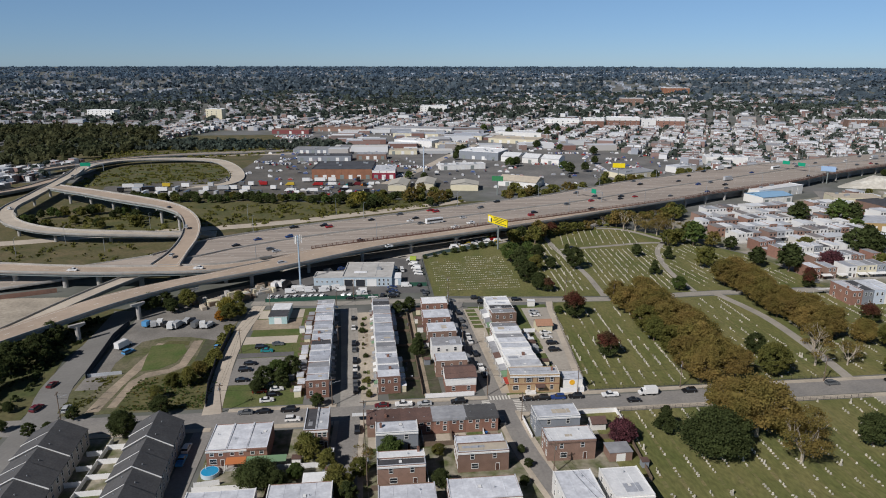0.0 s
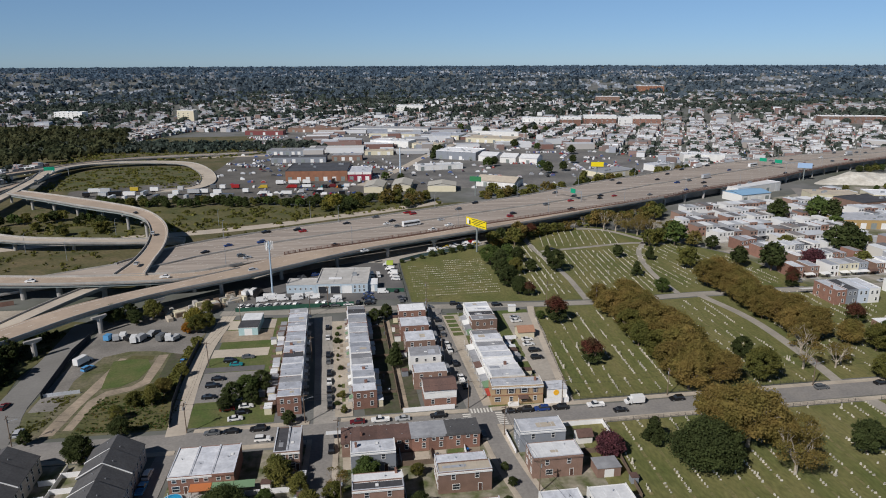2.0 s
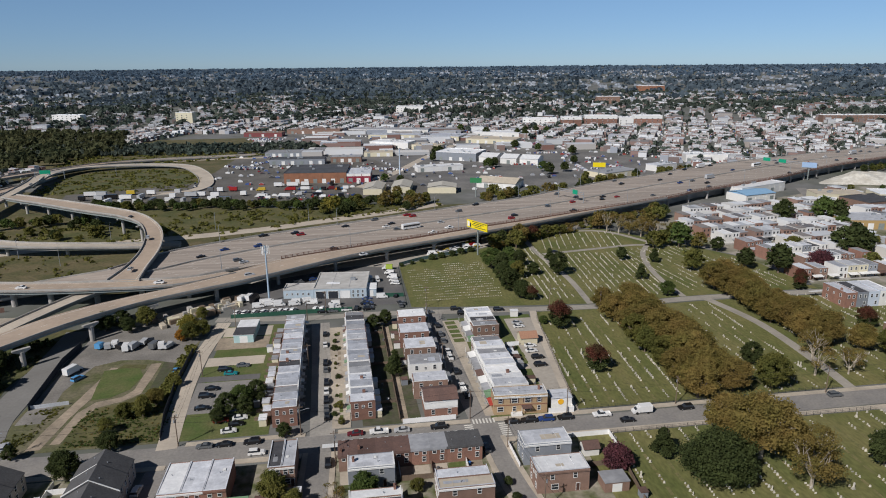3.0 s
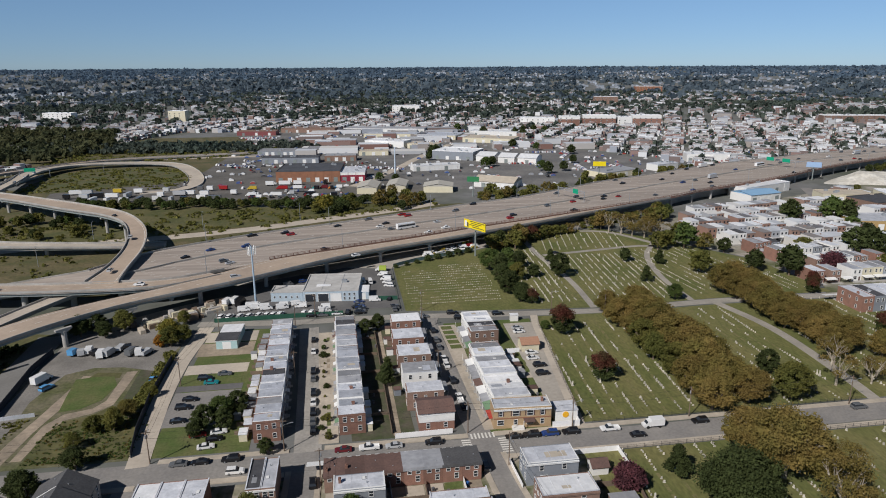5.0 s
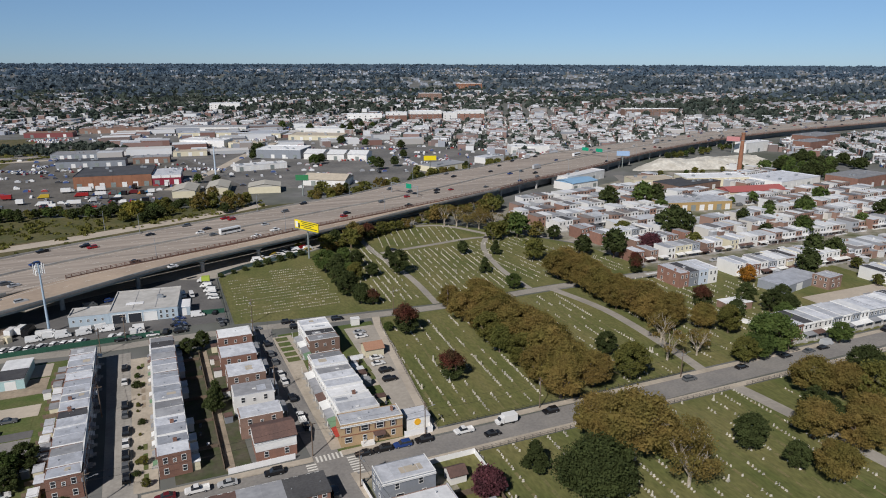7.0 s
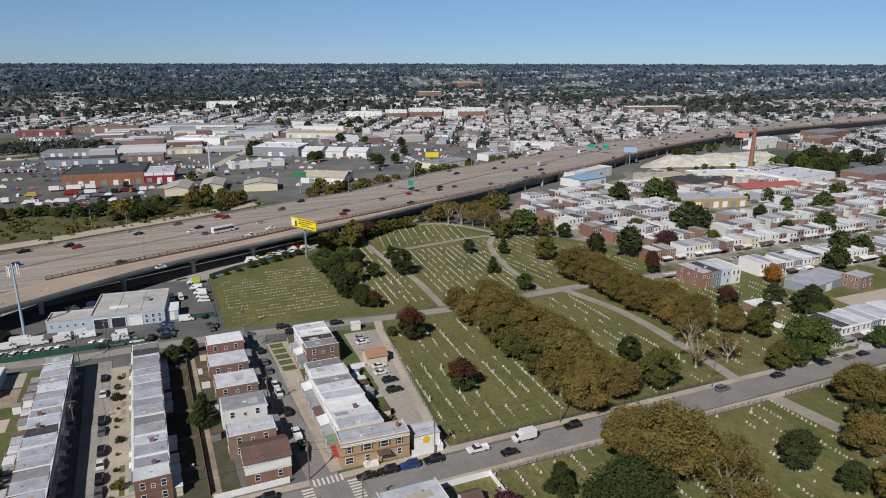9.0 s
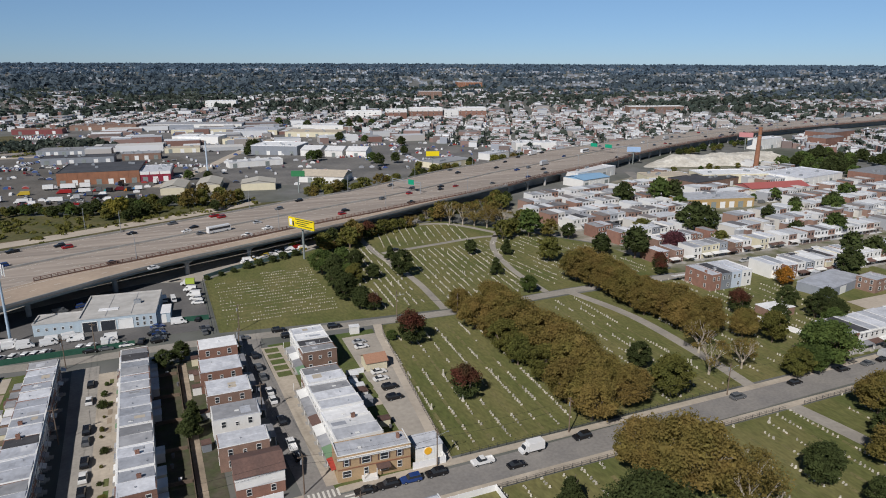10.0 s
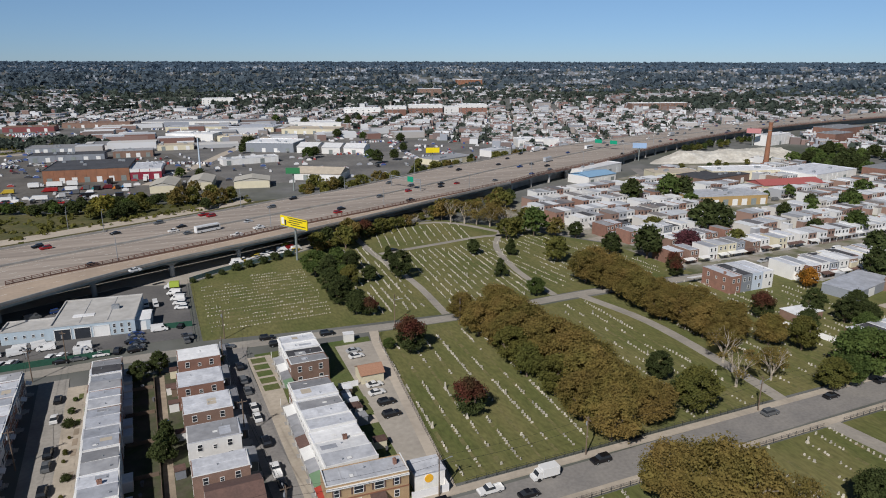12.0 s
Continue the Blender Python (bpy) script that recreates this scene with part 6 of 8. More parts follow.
KIND = {
    "sedan": (4.7, 0.9, [(-2.3, 0.3), (2.3, 0.3), (2.35, 0.62), (1.9, 0.82), (0.95, 0.93), (-1.6, 0.98), (-2.3, 0.9)], [(0.95, 0.93), (0.3, 1.38), (-0.95, 1.4), (-1.75, 0.98)], [(0.3, 1.38), (0.22, 1.45), (-0.9, 1.46), (-0.98, 1.38)], (-1.4, 1.42)),
    "suv": (4.8, 0.95, [(-2.35, 0.35), (2.35, 0.35), (2.4, 0.75), (2.0, 1.0), (1.0, 1.1), (-2.3, 1.12), (-2.4, 0.8)], [(1.0, 1.1), (0.35, 1.62), (-2.0, 1.65), (-2.32, 1.12)], [(0.35, 1.62), (0.25, 1.74), (-1.95, 1.75), (-2.05, 1.62)], (-1.45, 1.45)),
    "pickup": (5.6, 0.97, [(-2.8, 0.45), (2.75, 0.45), (2.8, 0.85), (2.5, 1.08), (1.35, 1.14), (-0.55, 1.16), (-0.56, 0.75), (-2.7, 0.75), (-2.8, 1.1)], [(1.35, 1.14), (0.75, 1.74), (-0.4, 1.75), (-0.55, 1.16)], [(0.75, 1.72), (0.68, 1.83), (-0.36, 1.84), (-0.45, 1.72)], (-1.75, 1.75)),
    "van": (5.4, 1.0, [(-2.65, 0.35), (2.6, 0.35), (2.7, 0.8), (2.1, 1.2), (-2.65, 1.2)], [(2.1, 1.2), (1.45, 1.95), (-2.55, 1.98), (-2.65, 1.2)], [(1.5, 1.9), (1.3, 2.3), (-2.5, 2.32), (-2.62, 1.95)], (-1.65, 1.7)),
}
MODELS = {}


def model(kind, colour, far=False):
    key = (kind, colour, far)
    if key in MODELS:
        return MODELS[key]
    length, half, body, cabin, roof, axles = KIND[kind]
    word = {"sedan": "saloon car", "suv": "sport utility car", "pickup": "pickup truck", "van": "panel van"}[kind]
    shade = {"darkred": "dark red", "sky": "light blue", "lime": "lime yellow"}.get(colour, colour)
    ob = thing({"sedan": "car", "suv": "car", "pickup": "pickup_truck", "van": "van"}[kind], f"{shade} {word} standing on asphalt", "car" if kind in ("sedan", "suv") else kind, m=pose(0, 0, -500))
    s = Shape()
    taper(s, body, half, 0.06)
    if kind == "pickup":
        for y in (-half + 0.02, half - 0.12):
            s.box(-2.75, y, 0.75, -0.55, y + 0.1, 1.12)
    if far:
        for x in axles:
            for y in (-half, half - 0.2):
                s.box(x - 0.3, y, 0, x + 0.3, y + 0.2, 0.4)
    part("body", s, CARPAINT[colour], ob)
    s = Shape()
    taper(s, cabin, half - 0.06, 0.16)
    part("glazing", s, GLASS if kind != "van" else CARPAINT[colour], ob)
    s = Shape()
    taper(s, roof, half - 0.19, 0.05)
    part("roof", s, CARPAINT[colour], ob)
    if kind == "van":
        s = Shape()
        s.v = [(2.12, -0.85, 1.22), (2.12, 0.85, 1.22), (1.52, 0.78, 1.9), (1.52, -0.78, 1.9)]
        s.f, s.k = [(0, 1, 2, 3)], [0]
        part("windscreen", s, GLASS, ob)
    if kind == "van" and not far:
        s = Shape()
        s.box(0.7, -0.93, 1.35, 1.5, 0.93, 1.82)
        part("side_window", s, GLASS, ob)
        s = Shape()
        s.box(-2.68, -0.7, 1.3, -2.55, 0.7, 1.85)
        part("rear_window", s, GLASS, ob)
    if not far:
        for x in axles:
            for y in (-half + 0.1, half - 0.1):
                part("wheel", WHEEL, None, ob, m=pose(x, y, 0.33))
    MODELS[key] = ob
    return ob


def park(kind, colour, x, y, turn, z=0.09, far=False, group="parked vehicles"):
    ob = copy_thing(model(kind, colour, far), pose(x, y, z, 0, 0, turn))
    ob["group"] = group
    return ob


def truck(x, y, turn, cab, box, z=0.09, length=6.8, label="box truck with a plain white body", far=False, high=3.1, group=""):
    """A cab, a long body and wheels."""
    ob = thing("truck", label, "truck", group, m=pose(x, y, z, 0, 0, turn))
    h = length / 2
    s = Shape()
    s.profile([(h - 2.0, 0.45), (h, 0.45), (h, 1.1), (h - 0.8, 1.3), (h - 1.25, 2.15), (h - 2.0, 2.2)], -1.0, 1.0)
    part("cab", s, CARPAINT[cab], ob)
    s = Shape()
    s.v = [(h - 0.8, -0.9, 1.33), (h - 0.8, 0.9, 1.33), (h - 1.22, 0.85, 2.1), (h - 1.22, -0.85, 2.1)]
    s.v = [(a + 0.03, b, c) for a, b, c in s.v]
    s.f, s.k = [(0, 1, 2, 3)], [0]
    part("windscreen", s, GLASS, ob)
    s = Shape()
    s.box(-h, -1.15, 0.75, h - 2.1, 1.15, high), s.box(-h + 0.05, -1.1, high, h - 2.15, 1.1, high + 0.05)
    part("cargo_body", s, CARPAINT[box], ob)
    s = Shape()
    s.box(-h + 0.2, -0.5, 0.45, h - 0.4, 0.5, 0.75)
    for ax in (h - 1.2, -h + 1.4):
        for yy in (-0.95, 0.95):
            s.tube((ax, yy - 0.14, 0.45), (ax, yy + 0.14, 0.45), 0.45, 0.45, 10)
    part("chassis", s, RUBBER, ob)
    return ob


def trailer(x, y, turn, colour, length=13, z=0.1, group="parked trailers"):
    ob = thing("trailer", f"long plain {colour} cargo trailer in the depot", "trailer", group, m=pose(x, y, z, 0, 0, turn))
    s = Shape()
    s.box(-length / 2, -1.25, 1.1, length / 2, 1.25, 4.0), s.box(-length / 2 + 0.1, -1.2, 4.0, length / 2 - 0.1, 1.2, 4.05)
    part("cargo_body", s, CARPAINT[colour], ob)
    s = Shape()
    s.box(-length / 2 + 0.5, -0.6, 0.8, length / 2 - 0.4, 0.6, 1.1)
    for ax in (-length / 2 + 1.6, -length / 2 + 2.9, length / 2 - 1.5):
        for yy in (-1.0, 1.0):
            s.tube((ax, yy - 0.2, 0.5), (ax, yy + 0.2, 0.5), 0.5, 0.5, 8)
    part("chassis", s, RUBBER, ob)


def bus(x, y, turn, z, colour="white"):
    ob = thing("coach", "long white coach with dark windows on the highway", "bus", m=pose(x, y, z, 0, 0, turn))
    s = Shape()
    s.profile([(-6, 0.4), (6, 0.4), (6.1, 1.5), (5.8, 3.3), (-5.9, 3.35), (-6, 3.2)], -1.25, 1.25)
    part("body", s, CARPAINT[colour], ob)
    s = Shape()
    s.box(-5.7, -1.28, 1.6, 5.6, 1.28, 2.7)
    part("glazing", s, GLASS, ob)
    for ax in (-3.6, 4.0):
        for yy in (-1.15, 1.15):
            part("wheel", WHEEL, None, ob, m=pose(ax, yy, 0.45) @ Matrix.Scale(1.4, 4))


CR = random.Random(9)
for k, c, x, y, a in (("sedan", "black", 35, 180.6, 178), ("suv", "black", 40.2, 180.6, 178), ("suv", "blue", 45.6, 180.6, 178), ("suv", "black", 51.6, 180.5, 178), ("pickup", "white", 63.3, 180.4, 180), ("suv", "black", 90.9, 180.4, 180), ("suv", "grey", 142.8, 180.5, 0), ("sedan", "black", 165, 180.5, 0), ("sedan", "black", 186, 181, 0), ("sedan", "grey", 197, 180.8, 0), ("sedan", "black", 204, 180.8, 0), ("sedan", "black", 70, 176.2, 0),
                      ("suv", "black", 22.8, 260.3, 94), ("suv", "grey", 22.7, 251.2, 94), ("sedan", "grey", 23.0, 244.4, 93), ("sedan", "white", 23.3, 234.6, 93), ("sedan", "white", 23.4, 229.2, 93), ("suv", "black", 23.6, 217.1, 92), ("pickup", "white", 23.8, 204.9, 92), ("sedan", "black", 24.2, 199.5, 92), ("suv", "black", 33.4, 278, 0), ("suv", "black", 35.5, 272, 0), ("sedan", "grey", 21, 276, 0), ("suv", "grey", 24.2, 168, 92), ("suv", "black", 52, 274, 0),
                      ("sedan", "silver", 56.3, 258, 5), ("sedan", "white", 56, 254, 5), ("suv", "silver", 55.9, 237.6, 5), ("sedan", "white", 55.5, 234.4, 5), ("sedan", "white", 54.7, 229.8, 5), ("suv", "black", 55.4, 223.8, 5), ("suv", "black", 54.6, 217.5, 5), ("sedan", "white", 56.5, 241, 5),
                      ("sedan", "black", -23.2, 258.7, 91), ("sedan", "white", -22.9, 248, 91), ("suv", "black", -22.3, 231.5, 91), ("sedan", "grey", -22.1, 226, 91), ("suv", "black", -21.6, 215.9, 91), ("sedan", "white", -21.5, 209.8, 91), ("suv", "black", -21.3, 203.4, 91), ("sedan", "grey", -21.2, 198.1, 91), ("sedan", "black", -20.9, 192.9, 91),
                      ("sedan", "darkred", -12.4, 181.4, 180), ("pickup", "white", -5.4, 181.3, 180), ("sedan", "silver", 1.4, 181.2, 180), ("suv", "black", 12.4, 181.2, 180), ("suv", "black", -20, 167.5, 91),
                      ("sedan", "grey", -55.3, 181.4, 180), ("sedan", "black", -49.8, 181.4, 180), ("suv", "black", -42, 181.5, 180), ("suv", "white", -40, 175.6, 0), ("sedan", "white", -47.6, 196.2, 10), ("sedan", "black", -48.2, 192.6, 10), ("sedan", "white", -49.8, 188.8, 8), ("sedan", "red", -53.2, 195.4, 5), ("sedan", "black", -60.5, 204.2, 5), ("suv", "black", -60.8, 212.2, 3), ("sedan", "black", -59.8, 217.4, 0),
                      ("suv", "black", -58, 231.6, 0), ("sedan", "teal", -55.4, 228.3, 0), ("sedan", "grey", -52, 234.3, 0), ("sedan", "sky", -75.2, 233.8, 80), ("suv", "darkred", -122, 191, 75), ("sedan", "darkred", -124.4, 207.5, 80), ("suv", "silver", -112.3, 189.5, 95), ("suv", "sky", -107.8, 232.6, 60), ("suv", "white", -68.4, 162.4, 88), ("pickup", "sky", -68.2, 156.2, 88),
                      ("sedan", "white", -14.5, 285.2, 0), ("sedan", "grey", -20.5, 284.6, 0), ("sedan", "black", -25, 284.4, 0), ("sedan", "black", -6, 292, 20), ("sedan", "grey", -5.4, 295, 20), ("sedan", "blue", -5, 298, 20), ("sedan", "black", 9, 300, 60), ("sedan", "grey", 11, 289.5, 95), ("van", "white", 2.0, 299.2, 0), ("van", "white", -20, 293, 178), ("van", "white", -30.2, 296.4, 178), ("van", "white", -38, 298, 178), ("van", "white", -46, 297.5, 178),
                      ("van", "white", 7.8, 335, 160), ("van", "white", 8.8, 328, 165), ("suv", "white", 9.2, 323, 165), ("suv", "white", 9.6, 318, 165), ("van", "white", -2.2, 326, 95), ("van", "white", 1, 325, 95), ("suv", "black", 8.5, 332, 165), ("sedan", "black", 104.5, 359.3, 8)):
    park(k, c, x, y, a)
for x, y, a in ((-54, 295.5, 8), (-49, 297.5, 12), (-44.7, 296, 10), (-38, 295.8, 12), (-32, 299, 15), (-19.6, 288.8, 8), (-62, 289, 70), (-58.6, 288.6, 68), (-54.4, 288.4, 70), (-50.5, 288.2, 66), (-46.6, 288.5, 70), (-43.3, 288.2, 70), (-40.6, 288, 68), (-38, 288.1, 72), (-28, 288.2, 70), (-25, 288.1, 70)):
    park("suv" if a > 60 else "van", "white", x, y, a)
for k, c, x, y, a in (("sedan", "black", -4, 289.5, 12), ("sedan", "grey", -4.6, 287, 14), ("suv", "black", -5, 284.6, 10), ("sedan", "blue", -4.8, 292, 12), ("suv", "black", -10, 286, 80), ("sedan", "black", 9.5, 290, 100), ("sedan", "grey", 9.8, 286.6, 95), ("sedan", "red", -6, 330, 60), ("suv", "grey", -14, 336, 20), ("sedan", "black", -22, 333, 25), ("suv", "blue", -31, 331, 25), ("van", "grey", -38, 327, 25)):
    park(k, c, x, y, a)
for i in range(2):
    truck(-62 + i * 3.1, 305 + 1.2 * i, 70, "white", "white", length=6.4, label="white box van in the workshop yard", group="yard trucks")
truck(76.3, 180.3, 180, "white", "white", length=6.2, high=2.75, label="small white box truck with a red emblem")
truck(7.2, 343, 170, "white", "lime", length=5.6, high=2.7, label="lime yellow box truck in the yard")
truck(-50, 299.2, 0, "white", "white", length=7.5, label="long white truck in the workshop yard", high=2.4)
truck(-56.5, 304, 80, "black", "black", length=9, label="black truck with white stripes on top")
truck(-111.4, 238.2, 65, "white", "white", length=7, label="white box truck on the gravel yard")
for i in range(11):
    c = CR.choice(["white", "white", "silver", "grey", "white", "black"])
    truck(-109 + i * 2.6, 259 + CR.uniform(-3, 3), CR.uniform(60, 110), c if i else "sky", c if i else "sky", length=CR.uniform(4.5, 6.5), high=CR.uniform(2.0, 3.0), label="old work truck in the storage yard", group="storage yard trucks")
for i in range(26):
    x = CR.uniform(32, 64)
    k, c = CR.choice(["suv", "pickup", "van", "sedan"]), CR.choice(["white", "white", "white", "silver", "red", "yellow", "white"])
    park(k, c, x, 367 + (x - 32) * 0.52 + CR.uniform(-6, 4), CR.uniform(0, 40), far=True, group="tow yard vehicles")


# traffic, as it stands
def lane_spot(f, i):
    L, R, zs, _ = MAIN
    p, q = L[i].lerp(R[i], f), L[i + 1].lerp(R[i + 1], f)
    return p.x, p.y, zs[i] + 0.02, math.degrees(math.atan2(q.y - p.y, q.x - p.x))


used = set()
for n in range(120):
    i, f = CR.randint(4, 160), CR.choice([0.055, 0.145, 0.235, 0.325, 0.415, 0.585, 0.675, 0.765, 0.855, 0.935])
    if any((i + j, f) in used for j in (-1, 0, 1)):
        continue
    used.add((i, f))
    x, y, z, a = lane_spot(f, i)
    back = 180 if f < 0.5 else 0
    if n % 17 == 3:
        truck(x, y, a + back, "white", CR.choice(["white", "white", "silver"]), z, 12, "long white lorry on the highway", high=3.8, group="highway traffic")
    else:
        park(CR.choice(["sedan", "sedan", "suv", "suv", "pickup"]), CR.choice(["black", "black", "grey", "black", "white", "silver", "red", "grey", "blue"]), x, y, a + back, z, True, "highway traffic")
for f, i in ((0.62, 20), (0.4, 70)):
    x, y, z, a = lane_spot(f, i)
    bus(x, y, a, z)
for x, y, a, z in ((-117.5, 330, 90, 10.7), (-124, 385, 100, 12.4), (-150, 443, 130, 12.3), (-60, 318, 25, 8.2), (-5, 345, 25, 8.1), (-160, 314, 180, 9.0), (-100, 312, 180, 8.8), (-265, 470, 100, 8.1), (-280, 610, 95, 8), (-285, 640, 95, 7.6), (-290, 670, 95, 7), (-150, 630, 100, 0.8), (-148, 618, 100, 0.7), (-300, 640, 95, 6), (-304, 610, 95, 7)):
    park(CR.choice(["sedan", "suv"]), CR.choice(["black", "grey", "white", "silver"]), x, y, a, z, True, "ramp traffic")
# depot trailers and lorries
for x, y, a, cab, box, n in ((-62, 587, 172, "red", "red", 10), (-50, 587, 172, "blue", "white", 10), (-41, 587, 175, "red", "grey", 6), (-34, 583, 160, "teal", "black", 6), (-27, 585, 170, "darkred", "darkred", 7), (-21, 581, 165, "orange", "black", 5), (-15, 584, 172, "sky", "white", 7),
                             (4, 558, 80, "white", "silver", 6), (-65, 558, 172, "white", "white", 11), (-53, 563, 172, "white", "silver", 6), (-38, 557, 175, "black", "black", 10), (-13, 543, 90, "white", "grey", 5.5), (-19, 550, 175, "white", "black", 7), (-87, 590, 175, "yellow", "yellow", 8), (-84, 560, 172, "white", "white", 9), (-46, 572, 175, "blue", "grey", 6)):
    truck(x, y, a, cab, box, length=n, label=f"{box} lorry with a {cab} cab in the depot", group="depot lorries")
for i in range(34):
    park(CR.choice(["van", "pickup", "suv", "sedan"]), CR.choice(["black", "grey", "black", "blue", "silver", "red", "white"]), CR.uniform(-90, -4), CR.choice([541, 549, 553, 572, 578]) + CR.uniform(-2, 2), CR.choice([80, 172, 90]), 0.12, True, "depot vehicles")
for i in range(60):
    row = i % 3
    x = -228 + (i // 3) * 12 + CR.uniform(-3, 3)
    y = (552, 572, 592)[row] + (x + 228) * (-0.02) + CR.uniform(-3, 3)
    if row == 2 and x > -75:
        y = 606
    if CR.random() < 0.8 and not (-95 < x < 12 and y < 598):
        trailer(x, y, CR.choice([-8, -6, 4, 80, -12]), CR.choice(["white", "white", "black", "white", "grey", "silver", "white", "grey", "white", "red", "white", "yellow"]), CR.choice([5, 7, 10]))
for i in range(40):
    park(CR.choice(["van", "pickup", "suv"]), CR.choice(["white", "white", "silver", "black", "red"]), CR.uniform(-130, 10), CR.choice([700, 716, 727]) + CR.uniform(-2, 2), CR.choice([0, 86, 90]), 0.12, True, "depot vehicles")
for i in range(30):
    a, b = CR.choice([(20, 90), (170, 300), (90, 300), (-30, 120)])
    park(CR.choice(["van", "sedan", "suv"]), CR.choice(["white", "white", "silver", "black", "grey", "red"]), CR.uniform(a, b), CR.uniform(600, 690) if a > 10 else CR.uniform(775, 800), CR.choice([0, 86, 90]), 0.12, True, "yard vehicles")
for i in range(40):
    x = CR.uniform(205, 400)
    park(CR.choice(["sedan", "suv", "van"]), CR.choice(["white", "black", "grey", "silver", "black"]), x, CR.choice([278.5, 283.5, 183.0, 313 + (x - 222) * 0.1, 362 + (x - 240) * 0.1, 411 + (x - 240) * 0.1]), CR.choice([0, 180]), 0.05, True, "street vehicles")
for o in list(MODELS.values()):
    for c in (*o.children_recursive, o):
        bpy.data.objects.remove(c)

# ---- graves ----
def stone_shape(kind, s, m):
    if kind == 0:      # upright slab on a plinth
        s.box(-0.42, -0.22, -0.1, 0.42, 0.22, 0.18, m=m), s.box(-0.33, -0.11, 0.18, 0.33, 0.11, 0.8, m=m), s.box(-0.24, -0.11, 0.8, 0.24, 0.11, 0.92, m=m)
    elif kind == 1:    # low block
        s.box(-0.45, -0.2, -0.1, 0.45, 0.2, 0.12, m=m), s.box(-0.38, -0.15, 0.12, 0.38, 0.15, 0.5, m=m)
    elif kind == 2:    # obelisk
        s.box(-0.45, -0.45, -0.1, 0.45, 0.45, 0.4, m=m), s.box(-0.3, -0.3, 0.4, 0.3, 0.3, 0.9, m=m), s.box(-0.2, -0.2, 0.9, 0.2, 0.2, 2.3, m=m)
    else:              # cross
        s.box(-0.3, -0.2, -0.1, 0.3, 0.2, 0.25, m=m), s.box(-0.1, -0.08, 0.25, 0.1, 0.08, 1.35, m=m), s.box(-0.35, -0.08, 0.85, 0.35, 0.08, 1.05, m=m)


STONES = []
for k in range(4):
    s = Shape()
    stone_shape(k, s, None)
    STONES.append(s.mesh("headstone", STONE))
TEXT = ["small upright grave stone on a low plinth", "low grey block grave stone in the grass", "tall grey obelisk grave monument", "grey stone cross on a grave"]
GR = random.Random(21)
rest, worn = Shape(), Shape()
made = 0


def graves(x0, x1, y0, y1, rows, step, tilt, kinds, along_x=False, fill=0.75, low=1.0, near=None, blocks=()):
    """Rows of stones; tilt: metres of sideways drift for each metre along a row."""
    global made
    for r in range(rows):
        f = (r + 0.5) / rows
        t = 0.0
        length = (x1 - x0) if along_x else (y1 - y0)
        while t < length:
            t += step * 0.74 * GR.uniform(0.75, 1.35)
            if noise.noise((r * 3.1 + x0, t / 5, y0)) > fill - 0.72:
                continue
            if along_x:
                x, y = x0 + t, y0 + (y1 - y0) * f + tilt * t
            else:
                x, y = x0 + (x1 - x0) * f + tilt * t, y0 + t
            x, y = x + GR.uniform(-0.14, 0.14), y + GR.uniform(-0.14, 0.14)
            if any(a <= x <= c and b <= y <= d for a, b, c, d in blocks):
                continue
            k = GR.choices(range(4), kinds)[0]
            z = GR.uniform(0.7, 1.1) * low * 0.78
            m = pose(x, y, 0.06, GR.uniform(-4, 4), GR.uniform(-4, 4), GR.choice((0, 0, 90)) + GR.uniform(-10, 10)) @ Matrix.Diagonal((z, z, z, 1))
            if near and made < 300 and near(x, y):
                ob = tagged(new("headstone", STONES[k]), TEXT[k], "headstone", "cemetery headstones")
                ob.matrix_basis = m
                made += 1
            else:
                stone_shape(k, rest, m)
        for t0 in range(0, int(length) - 4, 5):
            g0, g1 = t0 + GR.uniform(0, 1.2), t0 + 5 - GR.uniform(0, 1.2)
            wide = GR.uniform(0.25, 0.6)
            ends = [(x0 + t, y0 + (y1 - y0) * f + tilt * t) if along_x else (x0 + (x1 - x0) * f + tilt * t, y0 + t) for t in (g0, g1)]
            if any(a <= ex <= c and b <= ey <= d for ex, ey in ends for a, b, c, d in blocks):
                continue
            ox, oy = (0, wide) if along_x else (wide, 0)
            (ax, ay), (bx, by) = ends
            worn.face([(ax - ox, ay - oy, 0.072), (bx - ox, by - oy, 0.072), (bx + ox, by + oy, 0.072), (ax + ox, ay + oy, 0.072)] if along_x else [(ax + ox, ay, 0.072), (bx + ox, by, 0.072), (bx - ox, by, 0.072), (ax - ox, ay, 0.072)])


UPR = (8, 5, 0.3, 0.3)
graves(58, 101, 187, 264, 9, 1.5, 0.07, UPR, near=lambda x, y: y < 226, blocks=[(60, 262, 110, 270)])
graves(104, 112, 187, 264, 2, 1.5, 0.02, UPR)
graves(118, 152, 186, 266, 8, 1.8, 0.02, UPR, fill=0.7, blocks=[(149, 180, 158, 270)])
graves(159, 236, 186, 250, 15, 1.7, 0.03, UPR, fill=0.8)
graves(176, 205, 250, 270, 6, 1.6, 0.03, UPR, fill=0.85)
graves(57, 150, 95, 169, 18, 1.6, 0.04, UPR, fill=0.72, near=lambda x, y: y > 120 and x < 112)
graves(161, 260, 95, 169, 20, 1.7, 0.04, UPR, fill=0.7)
graves(17, 58, 290, 348, 16, 1.25, 0.03, (2, 9, 0.1, 0.1), along_x=True, low=0.75, fill=0.85, blocks=[(14, 340, 34, 360), (52, 282, 80, 292)])
graves(70, 92, 284, 368, 7, 1.4, 0.06, UPR, fill=0.85)
graves(99, 139, 282, 354, 12, 1.25, 0.09, (9, 4, 0.3, 0.3), fill=0.9, low=0.8)
